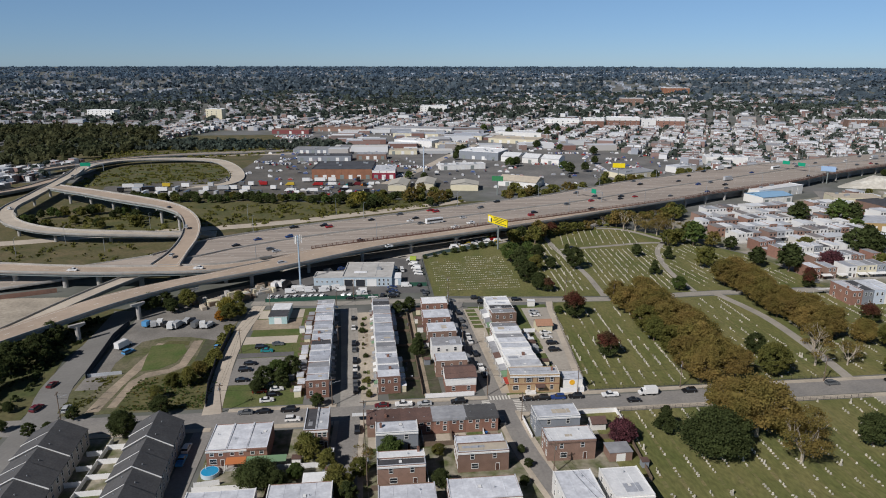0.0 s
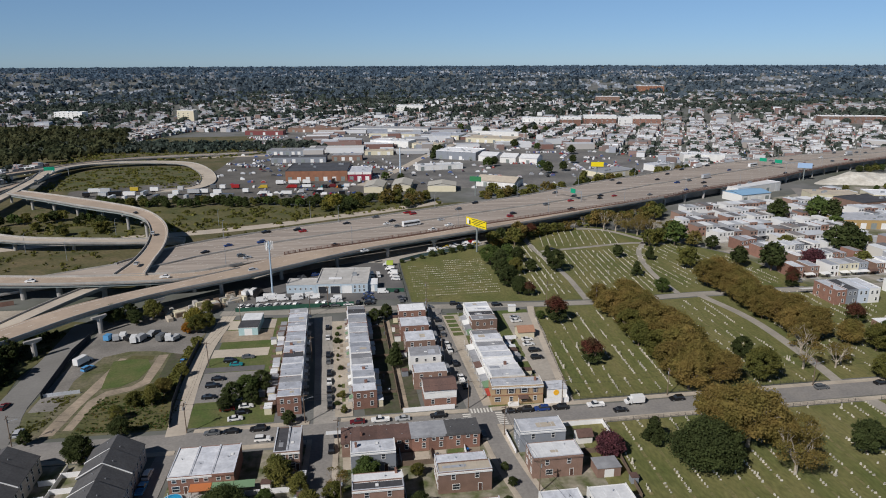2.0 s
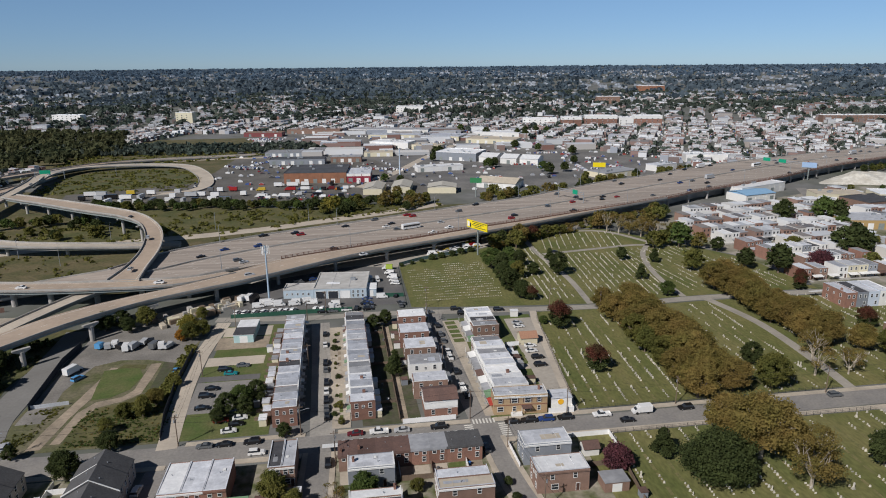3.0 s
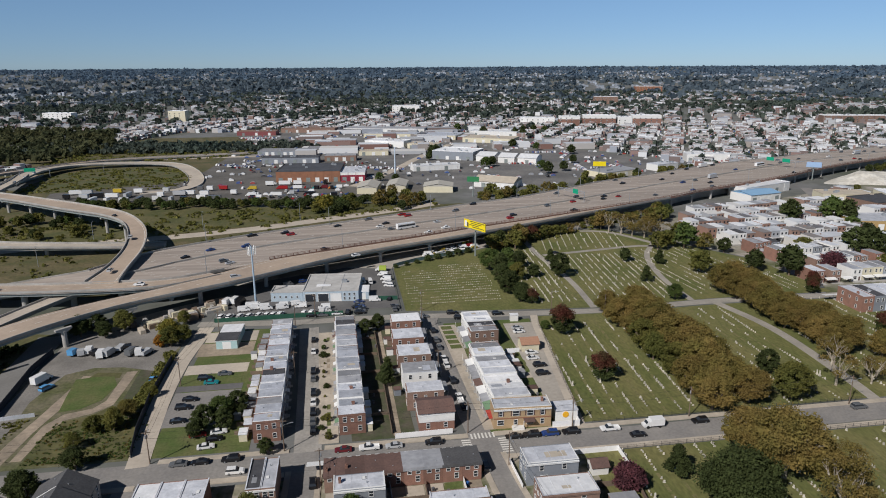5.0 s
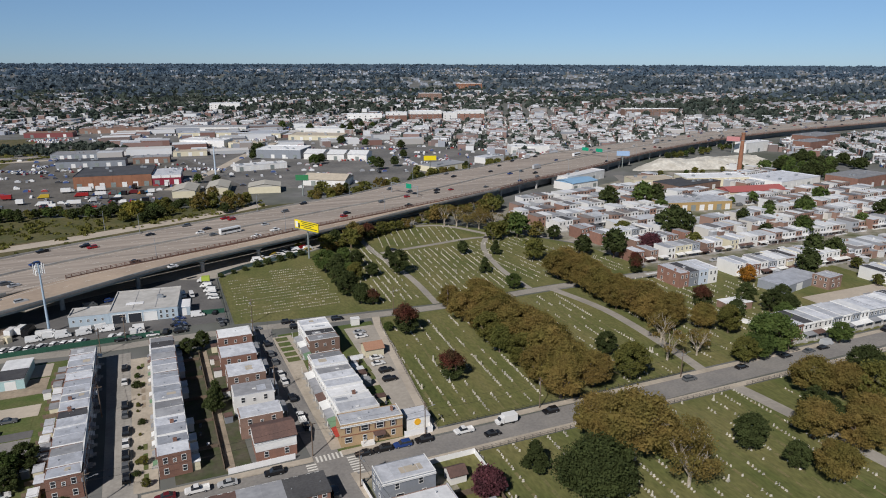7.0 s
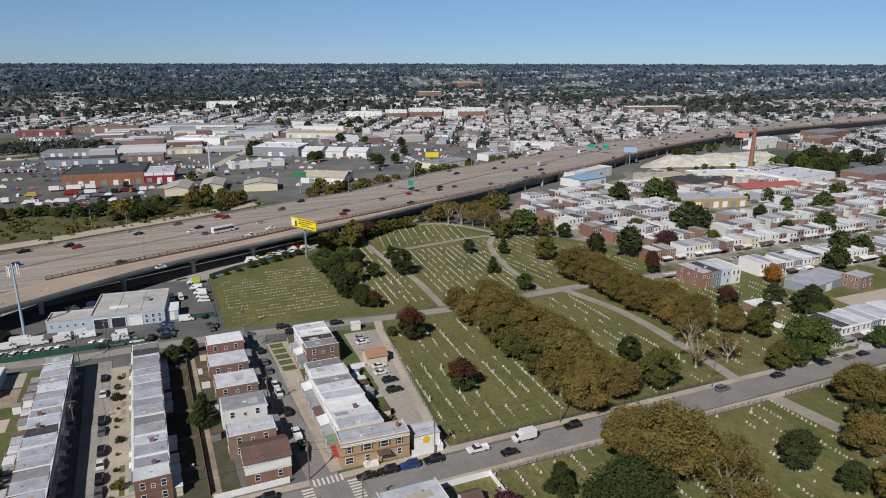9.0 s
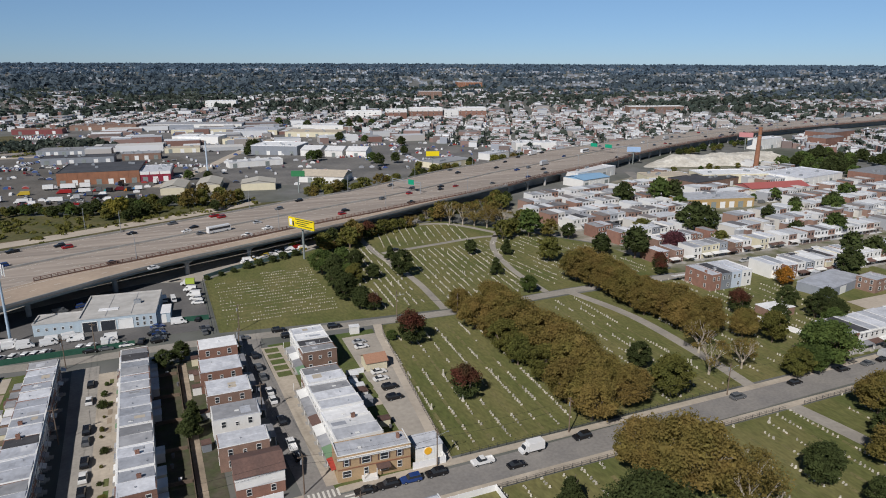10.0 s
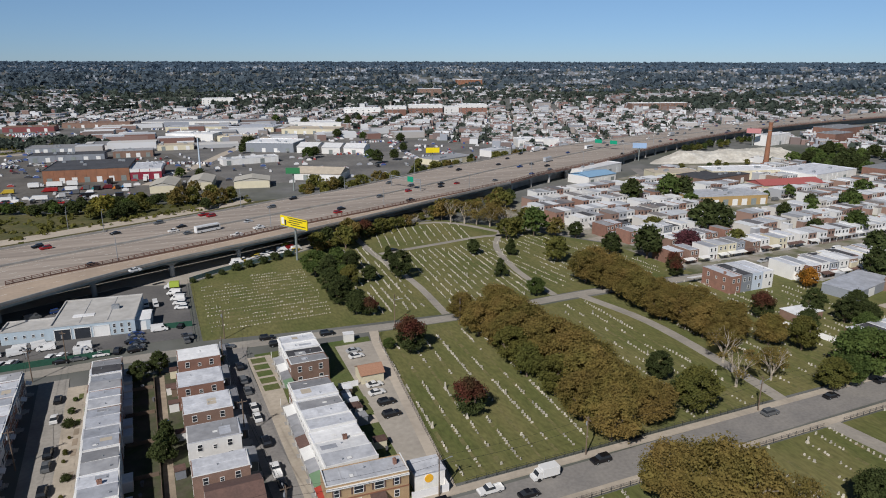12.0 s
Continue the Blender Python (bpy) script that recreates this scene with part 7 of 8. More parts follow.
graves(99, 150, 366, 400, 12, 1.4, 0.2, (9, 4, 0.3, 0.3), fill=0.9, low=0.8)
graves(148, 204, 284, 358, 14, 1.5, -0.1, UPR, fill=0.8, low=0.8, blocks=[(185, 335, 215, 370)])
tagged(part("worn_grass", worn, mat("dry trodden grass", (0.19, 0.165, 0.075), (0.12, 0.125, 0.045), fine=1.5, broad=0.3, vary=0.3)), "dry trodden grass strips along rows of graves", "grass", kind="stuff")
tagged(part("headstones", rest, STONE), "many small grey headstones in long rows on grass", "headstones", kind="stuff")

# ---- street furniture and small things ----
def utility_pole(x, y, turn=0, h=10.0, lamp=False):
    ob = thing("utility_pole", "weathered wooden utility pole with a crossarm", "utility pole", "utility poles", m=pose(x, y, 0, 0, 0, turn))
    s = Shape()
    s.tube((0, 0, -0.5), (0, 0, h), 0.17, 0.11, 8)
    part("shaft", s, WOOD, ob)
    s = Shape()
    s.box(-1.1, -0.07, h - 0.8, 1.1, 0.07, h - 0.66)
    for i in (-1, -0.35, 0.35, 1):
        s.tube((i, 0, h - 0.66), (i, 0, h - 0.5), 0.05, 0.05, 6)
    bar = part("crossarm", s, WOOD, ob)
    s = Shape()
    s.tube((0, 0, h - 0.66), (0, 0, h - 0.46), 0.06, 0.05, 6)
    part("insulator", s, TRIM, bar)
    s = Shape()
    s.tube((0.3, 0, h - 2.4), (0.3, 0, h - 1.5), 0.22, 0.22, 8)
    part("transformer", s, POLE, ob)
    if lamp:
        s = Shape()
        s.tube((0, 0, h - 2), (0, -2.4, h - 1.3), 0.04, 0.04, 6), s.box(-0.12, -2.9, h - 1.38, 0.12, -2.3, h - 1.25)
        part("lamp_arm", s, POLE, ob)
    return Vector((x, y, h - 0.55))


def wire(a, b, n=8, sag=0.7, r=0.022):
    s = Shape()
    P = [a.lerp(b, i / n) - Vector((0, 0, sag * 4 * (i / n) * (1 - i / n))) for i in range(n + 1)]
    s.sweep(P, r)
    tagged(part("overhead_wire", s, RUBBER), "thin black overhead wire between poles", "wire", "overhead wires")


lines = [[(-111.4, 183.2), (-63, 183.4), (-28.3, 183.8), (22.8, 185.2), (53.1, 183.4), (89.3, 183.8), (141.4, 183.0), (190, 183.5)], [(22.8, 185.2), (19.5, 222), (18.6, 262), (21, 284)], [(-28.3, 183.8), (-28.2, 228), (-31, 274), (-23.6, 284.4)], [(-63, 183.4), (-65.1, 228.5), (-60, 271)], [(76, 276.2), (95.2, 264.6)], [(30.5, 168), (33, 140), (40, 112)], [(-18, 168), (-17, 140), (-16, 112)]]
for L in lines:
    tops = []
    for i, (x, y) in enumerate(L):
        d = Vector(L[min(i + 1, len(L) - 1)]) - Vector(L[max(i - 1, 0)])
        tops.append(utility_pole(x, y, math.degrees(math.atan2(d.y, d.x)) + 90, lamp=i % 2 == 0))
    for a, b in zip(tops, tops[1:]):
        wire(a, b)
        wire(a - Vector((0, 0, 1.8)), b - Vector((0, 0, 1.8)), sag=0.9, r=0.03)


def fence(name, pts, h, material, label, post=2.4, thick=0.05, z=0.0, category="fence", rails=False):
    """Posts and panels along a line."""
    ob = thing(name, label, category)
    P = along([Vector((*p, 0)) for p in pts], 2) if len(pts) == 2 else [Vector((*p, 0)) for p in pts]
    for a, b in zip(P, P[1:]):
        n = max(1, round((b - a).length / post / 4))
        for i in range(n):
            p, q = a.lerp(b, i / n), a.lerp(b, (i + 1) / n)
            d = (q - p).normalized()
            w = Vector((-d.y, d.x, 0)) * thick
            s = Shape()
            if rails:
                for zz in (0.15, h * 0.55, h - 0.1):
                    s.strip([p + w * 0.5, q + w * 0.5], [p - w * 0.5, q - w * 0.5], z + zz, z + zz + 0.03)
            else:
                s.strip([p + w, q + w], [p - w, q - w], z, z + h)
            for j in range(4):
                c = p.lerp(q, j / 4)
                e = 0.03 if rails else 0.07
                s.box(c.x - e, c.y - e, z - 0.2, c.x + e, c.y + e, z + h + 0.1)
            part("panel", s, material, ob)


fence("fence", [(-64, 283.6), (-40, 284.4), (-12, 284.6)], 1.9, GREENNET, "dark green screened fence round the workshop yard")
fence("fence", [(2.5, 300.5), (12.2, 299.5)], 1.9, GREENNET, "dark green screened fence beside the yard gate")
fence("fence", [(12.5, 285), (13.2, 346)], 2.2, DARKNET, "dark chain fence beside the lawn", rails=True)
fence("fence", [(14, 349), (27, 358), (61, 373)], 1.8, mat("grey green screen", (0.1, 0.16, 0.16), vary=0.15), "grey-green screen fence at the lawn's far edge")
fence("fence", [(-68.8, 187), (-71, 200), (-72.6, 220), (-72.6, 250)], 2.2, DARKNET, "tall dark mesh fence round the vacant lot")
fence("fence", [(-115.2, 212), (-118.2, 247), (-117, 262)], 2.4, DARKNET, "dark screened fence along the side road")
fence("barrier_wall", [(-115, 213), (-104, 214.5)], 1.3, mat("silver tarpaulin", (0.5, 0.52, 0.55), rough=0.4, vary=0.15), "row of wrapped silver bales", category="barrier")
fence("vinyl_fence", [(2.1, 185.6), (18.5, 185.9)], 1.6, VINYL, "white vinyl yard fence along the pavement")
fence("vinyl_fence", [(47.5, 184.2), (55.5, 184), (55.8, 190)], 2.0, VINYL, "white vinyl fence beside the shop")
fence("vinyl_fence", [(47, 170.2), (61.5, 170.2), (61.2, 162), (61, 156)], 1.6, VINYL, "white vinyl garden fence at the cemetery's edge")
fence("vinyl_fence", [(46, 236.5), (51.5, 236.5)], 1.7, VINYL, "white yard fence beside the garage")
fence("vinyl_fence", [(31, 170), (31.5, 158)], 1.4, VINYL, "low white garden fence")
fence("vinyl_fence", [(195, 221), (198.5, 204)], 2.0, VINYL, "white vinyl fence behind the gardens")
for i in range(7):
    fence("vinyl_fence", [(-84.6, 122 + 7.2 * i), (-91.2, 121.7 + 7.2 * i)], 1.6, VINYL, "white vinyl fence between townhouse yards")
for i in range(7):
    fence("vinyl_fence", [(-91.4, 119 + 7.2 * i), (-95.5, 118.7 + 7.2 * i)], 1.6, VINYL, "white vinyl fence between townhouse yards")
fence("vinyl_fence", [(-91.6, 120), (-90.8, 169)], 1.5, VINYL, "white vinyl fence behind townhouse yards")
fence("vinyl_fence", [(-62, 144), (-55.6, 144.8)], 1.6, VINYL, "white vinyl fence before a garden pool")
fence("fence", [(-215, 292), (-188, 300.5), (-166, 308.5)], 2.2, RUST, "rust-brown panel fence below the viaduct")
fence("fence", [(57.5, 186), (60.5, 215), (66, 262), (68, 269)], 1.4, DARKNET, "low dark iron cemetery fence", rails=True)
fence("fence", [(60, 185.2), (148, 185.2)], 1.2, DARKNET, "low dark iron fence along the avenue", rails=True)
fence("fence", [(62, 170.7), (150, 170.9)], 1.2, DARKNET, "low dark iron fence along the avenue", rails=True)
fence("fence", [(157, 170.9), (300, 171.5)], 1.2, DARKNET, "low dark iron fence along the avenue", rails=True)
for i in range(15):
    y = 194.4 + i * U
    fence("fence", [(-38.5 - 0.1 * i, y), (-43 - 0.05 * i, y + 0.1)], 1.3, WOOD, "low weathered wooden yard fence")
    if i % 3 == 1:
        fence("fence", [(-5.6 - 0.1 * i, y), (1.0 - 0.1 * i, y)], 1.0, WOOD, "low weathered wooden yard fence")
fence("fence", [(1.4, 188), (0, 262)], 1.5, WOOD, "weathered wooden fence along a back path")
# back path, yard patches, dirt tracks
area("back_path", [(1.8, 187), (4.0, 187), (2.6, 264), (0.4, 264)], 0.07, DIRT, "bare dirt path between back yards", "path")
area("dirt_track", [(-106, 187.5), (-102, 187.5), (-100.5, 205), (-98.2, 218), (-95.5, 230), (-95.5, 240), (-99.5, 241), (-100.5, 230), (-103, 212), (-105, 200)], 0.066, DIRT, "worn bare dirt track", "track")
area("dirt_track", [(-100.3, 190), (-97.5, 190), (-96.6, 204), (-94, 211), (-87.5, 213.8), (-83, 218.5), (-82.4, 231), (-82.3, 242), (-85.8, 242), (-86, 231), (-86, 221.5), (-88.5, 217), (-95.8, 214.5), (-99.3, 208)], 0.074, DIRT, "worn bare dirt track", "track")
area("waste_soil", [(-81, 221), (-76, 209), (-72.8, 213), (-73.2, 240), (-81.5, 243)], 0.058, MATS["damp yard soil"], "dark bare soil along the lot's edge", "soil")
area("weed_strip", [(-97.2, 239), (-95.6, 243), (-87.2, 241.6), (-86.9, 237.6)], 0.078, VERGE, "strip of dark weeds", "grass")
area("grass_patch", [(-101, 238.5), (-95, 239.6), (-89, 239), (-86, 232), (-87.5, 222), (-92, 217.5), (-98, 216), (-99.5, 226)], 0.08, YARD, "patch of fresh green grass", "grass")
area("grass_patch", [(-63, 187), (-42, 187), (-42, 200), (-56, 200), (-62, 195)], 0.05, YARD, "green corner lawn by the avenue", "grass")
for y0, y1, x0, m, lab in ((201.5, 223, -65.5, ASPHALT, "asphalt"), (223.5, 227.5, -65.8, DARK_ASPHALT, "dark asphalt"), (236, 243.3, -65.8, PALE, "concrete"), (250.5, 262, -65, DIRT, "dirt"), (263, 273, -64, PALE, "concrete")):
    area("parking_pad", [(x0, y0), (-45, y0), (-45, y1), (x0, y1)], 0.068, m, f"{lab} strip behind the terrace", "yard")
area("grass_patch", [(-65.8, 228), (-46, 228), (-46, 235.6), (-65.8, 235.6)], 0.07, YARD, "strip of green lawn with parked cars", "grass")
PD = random.Random(8)
for i in range(16):
    if PD.random() < 0.75:
        shed(-40.2 - 0.11 * i - PD.uniform(0, 1), 190.5 + U * i, 1, 2.2, 3.4, PD.uniform(2.2, 3.0), PD.choice([WHITEWALL, BRICK2, CREAM]), PD.choice([WHITEROOF, SILVER, GREYROOF]), "small lean-to behind a terrace house", "lean_to", "shed", door=False)
    if PD.random() < 0.6:
        shed(-6.0 - 0.1 * i, 190.5 + U * i, 1, 2.0, 3.2, PD.uniform(2.2, 3.0), PD.choice([WHITEWALL, WHITEWALL, CREAM]), WHITEROOF, "small white lean-to behind a terrace house", "lean_to", "shed", door=False)
    area("front_yard", [(-17.0 - 0.1 * i, 190.5 + U * i), (-15.9 - 0.1 * i, 190.5 + U * i), (-15.9 - 0.1 * i, 193.5 + U * i), (-17.0 - 0.1 * i, 193.5 + U * i)], 0.16, PD.choice([YARD, DIRT, WALK]), "tiny front yard strip", "yard", 0.2)
s = Shape()
s.prism([(-19.2, 186), (-13.6, 186), (-15.3, 266), (-21.6, 266)], -0.2, 0.12)
structure("pavement", s, WALK, "tan concrete front strip along the terrace", "pavement")
s = Shape()
s.prism([(27.8, 186), (31.2, 186), (32.5, 266), (25.7, 266)], -0.2, 0.12)
structure("pavement", s, WALK, "tan concrete front strip along the corner terrace", "pavement")
# pool
ob = thing("swimming_pool", "round blue above-ground garden pool", "pool", m=pose(-59.1, 149.6, 0))
s = Shape()
s.tube((0, 0, 0), (0, 0, 1.15), 2.45, 2.45, 24)
part("rim", s, paint("pale pool wall", (0.5, 0.6, 0.68)), ob)
s = Shape()
s.tube((0, 0, 1.1), (0, 0, 1.18), 2.25, 2.25, 24)
part("water", s, paint("pool water", (0.03, 0.3, 0.55), 0.1), ob)
# mobile phone mast
ob = thing("cell_tower", "tall pale blue steel monopole with white antennas", "mast", m=pose(-49.8, 302.5, 0))
s = Shape()
s.tube((0, 0, -0.3), (0, 0, 27), 0.5, 0.28, 12)
part("shaft", s, mat("pale blue steel", (0.36, 0.46, 0.55), rough=0.45, vary=0.08), ob)
s = Shape()
for z in (24.0, 26.0):
    for i in range(6):
        a = math.pi * i / 3
        c, d = math.cos(a), math.sin(a)
        s.tube((0, 0, z), (1.6 * c, 1.6 * d, z), 0.05, 0.05, 5)
rig = part("antenna_frame", s, POLE, ob)
for z in (24.0, 26.0):
    for i in range(6):
        a = math.pi * i / 3
        q = Shape()
        q.box(-0.12, -0.2, -0.9, 0.12, 0.2, 0.9)
        part("antenna", q, TRIM, rig, m=pose(1.7 * math.cos(a), 1.7 * math.sin(a), z, 0, 0, math.degrees(a)))


# billboards
def billboard(x, y, turn, w, h, z, face, post=True):
    ob = thing("billboard", "large billboard on a steel post with plain coloured blocks", "billboard", m=pose(x, y, 0, 0, 0, turn))
    s = Shape()
    s.box(-w / 2, -0.25, z, w / 2, 0.25, z + h)
    ob["board"] = part("panel", s, face, ob).name
    s = Shape()
    s.tube((0, 0.6, -0.3), (0, 0.6, z + h * 0.5), 0.5, 0.45, 10), s.box(-w / 2, 0.25, z + 0.2, w / 2, 0.5, z + 0.5), s.box(-w / 2, -0.9, z - 0.35, w / 2, 0.5, z - 0.25)
    part("post", s, GIRDER, ob)
    return ob


YEL = paint("yellow poster", (0.8, 0.62, 0.01), 0.5)
ob = billboard(59.5, 362, -62, 18, 4.4, 15.2, YEL)
for a in ((-8.3, 0.8, -6.5, 3.8), (-6.2, 0.6, -5.0, 3.0)):
    s = Shape()
    s.box(a[0], -0.29, 15 + a[1], a[2], -0.25, 15 + a[3])
    part("poster_block", s, TRIM if a[0] < -7 else GLASS, bpy.data.objects[ob["board"]])
for i, (a, b) in enumerate(((-4, 8.5), (-3, 6), (-4.2, 4), (-2, 8))):
    s = Shape()
    s.box(a, -0.29, 18.9 - i * 0.95, b, -0.25, 19.3 - i * 0.95)
    part("text_bar", s, mat("dark poster ink", (0.1, 0.1, 0.03)), bpy.data.objects[ob["board"]])
billboard(210, 566, -15, 11, 4, 15.5, YEL)
billboard(91, 528, -20, 9.5, 4, 12, paint("green poster", (0.04, 0.2, 0.08), 0.5))
billboard(404, 551, -35, 12, 4.6, 11.5, paint("blue and yellow poster", (0.3, 0.42, 0.6), 0.5))
billboard(587, 592, -50, 14, 5, 13.5, paint("red and white poster", (0.5, 0.22, 0.22), 0.5))
# round shop sign
s = Shape()
s.tube((0, -0.06, 0), (0, 0.06, 0), 0.95, 0.95, 20)
tagged(part("shop_sign", s, paint("orange yellow sign", (0.85, 0.45, 0.03), 0.5), m=pose(52, 186.2, 2.8)), "round orange-yellow sign on the white shop wall", "sign")


# green signs over the lanes, lamp posts
def gantry(x, y, z, turn, span, signs, colour):
    ob = thing("sign_gantry", "steel sign gantry with green road signs", "sign gantry", m=pose(x, y, z, 0, 0, turn))
    s = Shape()
    s.tube((-span / 2, 0, -0.2), (-span / 2, 0, 7.5), 0.25, 0.25, 8), s.tube((span / 2, 0, -0.2), (span / 2, 0, 7.5), 0.25, 0.25, 8), s.box(-span / 2, -0.2, 6.8, span / 2, 0.2, 7.2), s.box(-span / 2, -0.2, 5.6, span / 2, 0.2, 5.8)
    arm = part("frame", s, POLE, ob)
    for a, w in signs:
        s = Shape()
        s.box(a, -0.35, 4.9, a + w, -0.2, 8.2)
        part("sign", s, paint(colour + " sign", (0.01, 0.28, 0.16) if colour == "green" else (0.6, 0.5, 0.05), 0.4), arm)


gantry(-280, 648, 7, 5, 24, ((-8, 9),), "green")
gantry(386, 588, 8, -62, 78, ((-3, 7), (12, 7)), "green")
gantry(150, 466, 8, -65, 26, ((2, 5),), "green")


def lamp_post(x, y, z, turn):
    ob = thing("street_lamp", "tall grey lamp post with a curved arm", "street lamp", "highway lamps", m=pose(x, y, z, 0, 0, turn))
    s = Shape()
    s.tube((0, 0, -0.3), (0, 0, 10.5), 0.17, 0.11, 8)
    part("shaft", s, POLE, ob)
    s = Shape()
    s.tube((0, 0, 10.4), (0.9, 0, 11.3), 0.06, 0.06, 6), s.tube((0.9, 0, 11.3), (2.4, 0, 11.5), 0.06, 0.05, 6), s.box(2.2, -0.14, 11.42, 3.0, 0.14, 11.56)
    part("lamp_arm", s, POLE, ob)


for i in range(4, 170, 9):
    x, y, z, a = lane_spot(0.985, i)
    lamp_post(x, y, z - 0.1, a + 90)
    x, y, z, a = lane_spot(0.015, i + 4)
    lamp_post(x, y, z - 0.1, a - 90)
for x, y in ((-160, 432), (-100, 450), (-40, 466), (-200, 400), (-170, 380), (-215, 372), (-130, 690), (-240, 700)):
    lamp_post(x, y, 0, 90)
s = Shape()
s.tube((0, 0, -0.3), (0, 0, 27), 0.8, 0.5, 10)
tagged(part("sign_mast", s, mat("pale blue mast", (0.5, 0.58, 0.66), vary=0.05), m=pose(38, 639, 0)), "tall pale steel mast by the trade park", "mast")
# storage under the ramp
for i in range(40):
    s = Shape()
    w, d, h = PD.uniform(1.5, 5), PD.uniform(1.2, 2.5), PD.uniform(0.8, 2.4)
    s.box(-w / 2, -d / 2, -0.1, w / 2, d / 2, h), s.box(-w / 2 + 0.1, -d / 2 + 0.1, h, w / 2 - 0.1, d / 2 - 0.1, h + 0.12)
    x = PD.uniform(-96, -62)
    tagged(part("storage_block", s, PD.choice([CONCRETE, CREAM, WOOD, TANROOF]), m=pose(x, 0.72 * (x + 96) + PD.uniform(272, 286), 0, 0, 0, PD.choice([30, 35, 120]))), "stacked pale blocks stored beneath the ramp", "stack", "stored blocks")

# grass patches before the upper houses, clutter in the yards
for i in range(5):
    area("front_yard", [(27.4 - 0.2 * i, 243 + 4.6 * i), (31.6 - 0.2 * i, 243 + 4.6 * i), (31.4 - 0.2 * i, 246.4 + 4.6 * i), (27.2 - 0.2 * i, 246.4 + 4.6 * i)], 0.15, YARD, "small green front yard", "yard", 0.2)
for i in range(7):
    area("back_yard", [(44.2 + 0.1 * i, 196 + 5 * i), (49.6 + 0.3 * i, 196 + 5 * i), (49.6 + 0.3 * i, 199.8 + 5 * i), (44.2 + 0.1 * i, 199.8 + 5 * i)], 0.1, PD.choice([YARD, YARD, PALE, DIRT]), "small back yard plot", "yard", 0.2)
for i in range(8):
    x = -16.8 + 4.9 * i
    area("back_yard", [(x, 157.5), (x + 4.5, 157.5), (x + 4.5, 163.2), (x, 163.2)], 0.075, PD.choice([DIRT, PALE, YARD, WALK]), "small paved back yard", "yard", 0.1)
    if i % 2:
        fence("vinyl_fence", [(x, 157.4), (x, 163)], 1.5, PD.choice([VINYL, WOOD]), "yard fence between small back yards")


def bin_thing(x, y, colour):
    ob = thing("wheelie_bin", "plastic wheeled bin standing in a yard", "bin", "yard bins", m=pose(x, y, 0.08, 0, 0, PD.uniform(0, 360)))
    s = Shape()
    s.v = [(-0.25, -0.28, 0), (0.25, -0.28, 0), (0.25, 0.28, 0), (-0.25, 0.28, 0), (-0.3, -0.35, 1), (0.3, -0.35, 1), (0.3, 0.35, 1), (-0.3, 0.35, 1)]
    s.f = [(3, 2, 1, 0), (4, 5, 6, 7), (0, 1, 5, 4), (1, 2, 6, 5), (2, 3, 7, 6), (3, 0, 4, 7)]
    s.k = [0] * 6
    part("body", s, colour, ob)
    s = Shape()
    s.box(-0.33, -0.38, 1.0, 0.33, 0.4, 1.07)
    part("lid", s, colour, ob)


for i in range(26):
    x, y = PD.choice([(PD.uniform(-44, -39), PD.uniform(192, 264)), (PD.uniform(-4, 0), PD.uniform(192, 264)), (PD.uniform(-16, 20), PD.uniform(158, 163)), (PD.uniform(44, 49), PD.uniform(195, 232)), (PD.uniform(-30, 6), PD.uniform(133, 138)), (PD.uniform(48, 56), PD.uniform(133, 156)), (PD.uniform(2, 5), PD.uniform(196, 262))])
    bin_thing(x, y, paint(*PD.choice([("blue plastic", (0.03, 0.12, 0.35)), ("green plastic", (0.03, 0.12, 0.06)), ("grey plastic", (0.12, 0.12, 0.13)), ("white plastic", (0.6, 0.6, 0.6))])))
for i in range(26):
    x, y = PD.choice([(PD.uniform(-46, -42), PD.uniform(192, 264)), (PD.uniform(3, 5), PD.uniform(196, 262)), (PD.uniform(44.5, 46.5), PD.uniform(196, 232)), (PD.uniform(48, 58), PD.uniform(138, 152)), (PD.uniform(-24, -40), PD.uniform(140, 156))])
    shed(x, y, PD.uniform(-5, 5), PD.uniform(1.8, 3), PD.uniform(1.8, 2.6), PD.uniform(1.9, 2.4), PD.choice([WHITEWALL, WOOD, CREAM, GREYWALL]), PD.choice([WHITEROOF, GREYROOF, BROWNSHINGLE]), "small garden shed in a back yard", "garden_shed", "shed", door=False)
for p, q, m in (((-1.2, 170), (-0.8, 157), VINYL), ((-0.8, 157), (6.5, 157), WOOD), ((6.5, 157), (22, 156.5), WOOD), ((-16, 138), (-1, 138), WOOD), ((-1, 138), (-1, 152), VINYL), ((4, 134), (22, 134), WOOD), ((47.5, 155.5), (60, 155.5), WOOD), ((47.2, 134), (58, 134), WOOD), ((58, 134), (60, 155), WOOD), ((-28, 150), (-42, 150), VINYL), ((-43, 136), (-43, 150), WOOD), ((-62, 142), (-44, 142), VINYL), ((-27.5, 136), (-27.5, 156), WOOD)):
    fence("yard_fence", [p, q], 1.6, m, "boarded yard fence between back gardens")

# ---- the far city ----
rs = np.random.RandomState(4)


def inside(px, py, poly):
    r = np.zeros(len(px), bool)
    n = len(poly)
    for i in range(n):
        (x0, y0), (x1, y1) = poly[i], poly[(i + 1) % n]
        c = ((y0 > py) != (y1 > py)) & (px < (x1 - x0) * (py - y0) / (y1 - y0 + 1e-9) + x0)
        r ^= c
    return r


WORKS = [(-330, 500), (-140, 480), (250, 520), (345, 600), (330, 700), (265, 880), (200, 1075), (-260, 1110), (-330, 900)]
WOODS = [(-2500, 600), (-430, 640), (-330, 770), (-290, 900), (-350, 1100), (-520, 1180), (-1000, 1120), (-2500, 1150)]


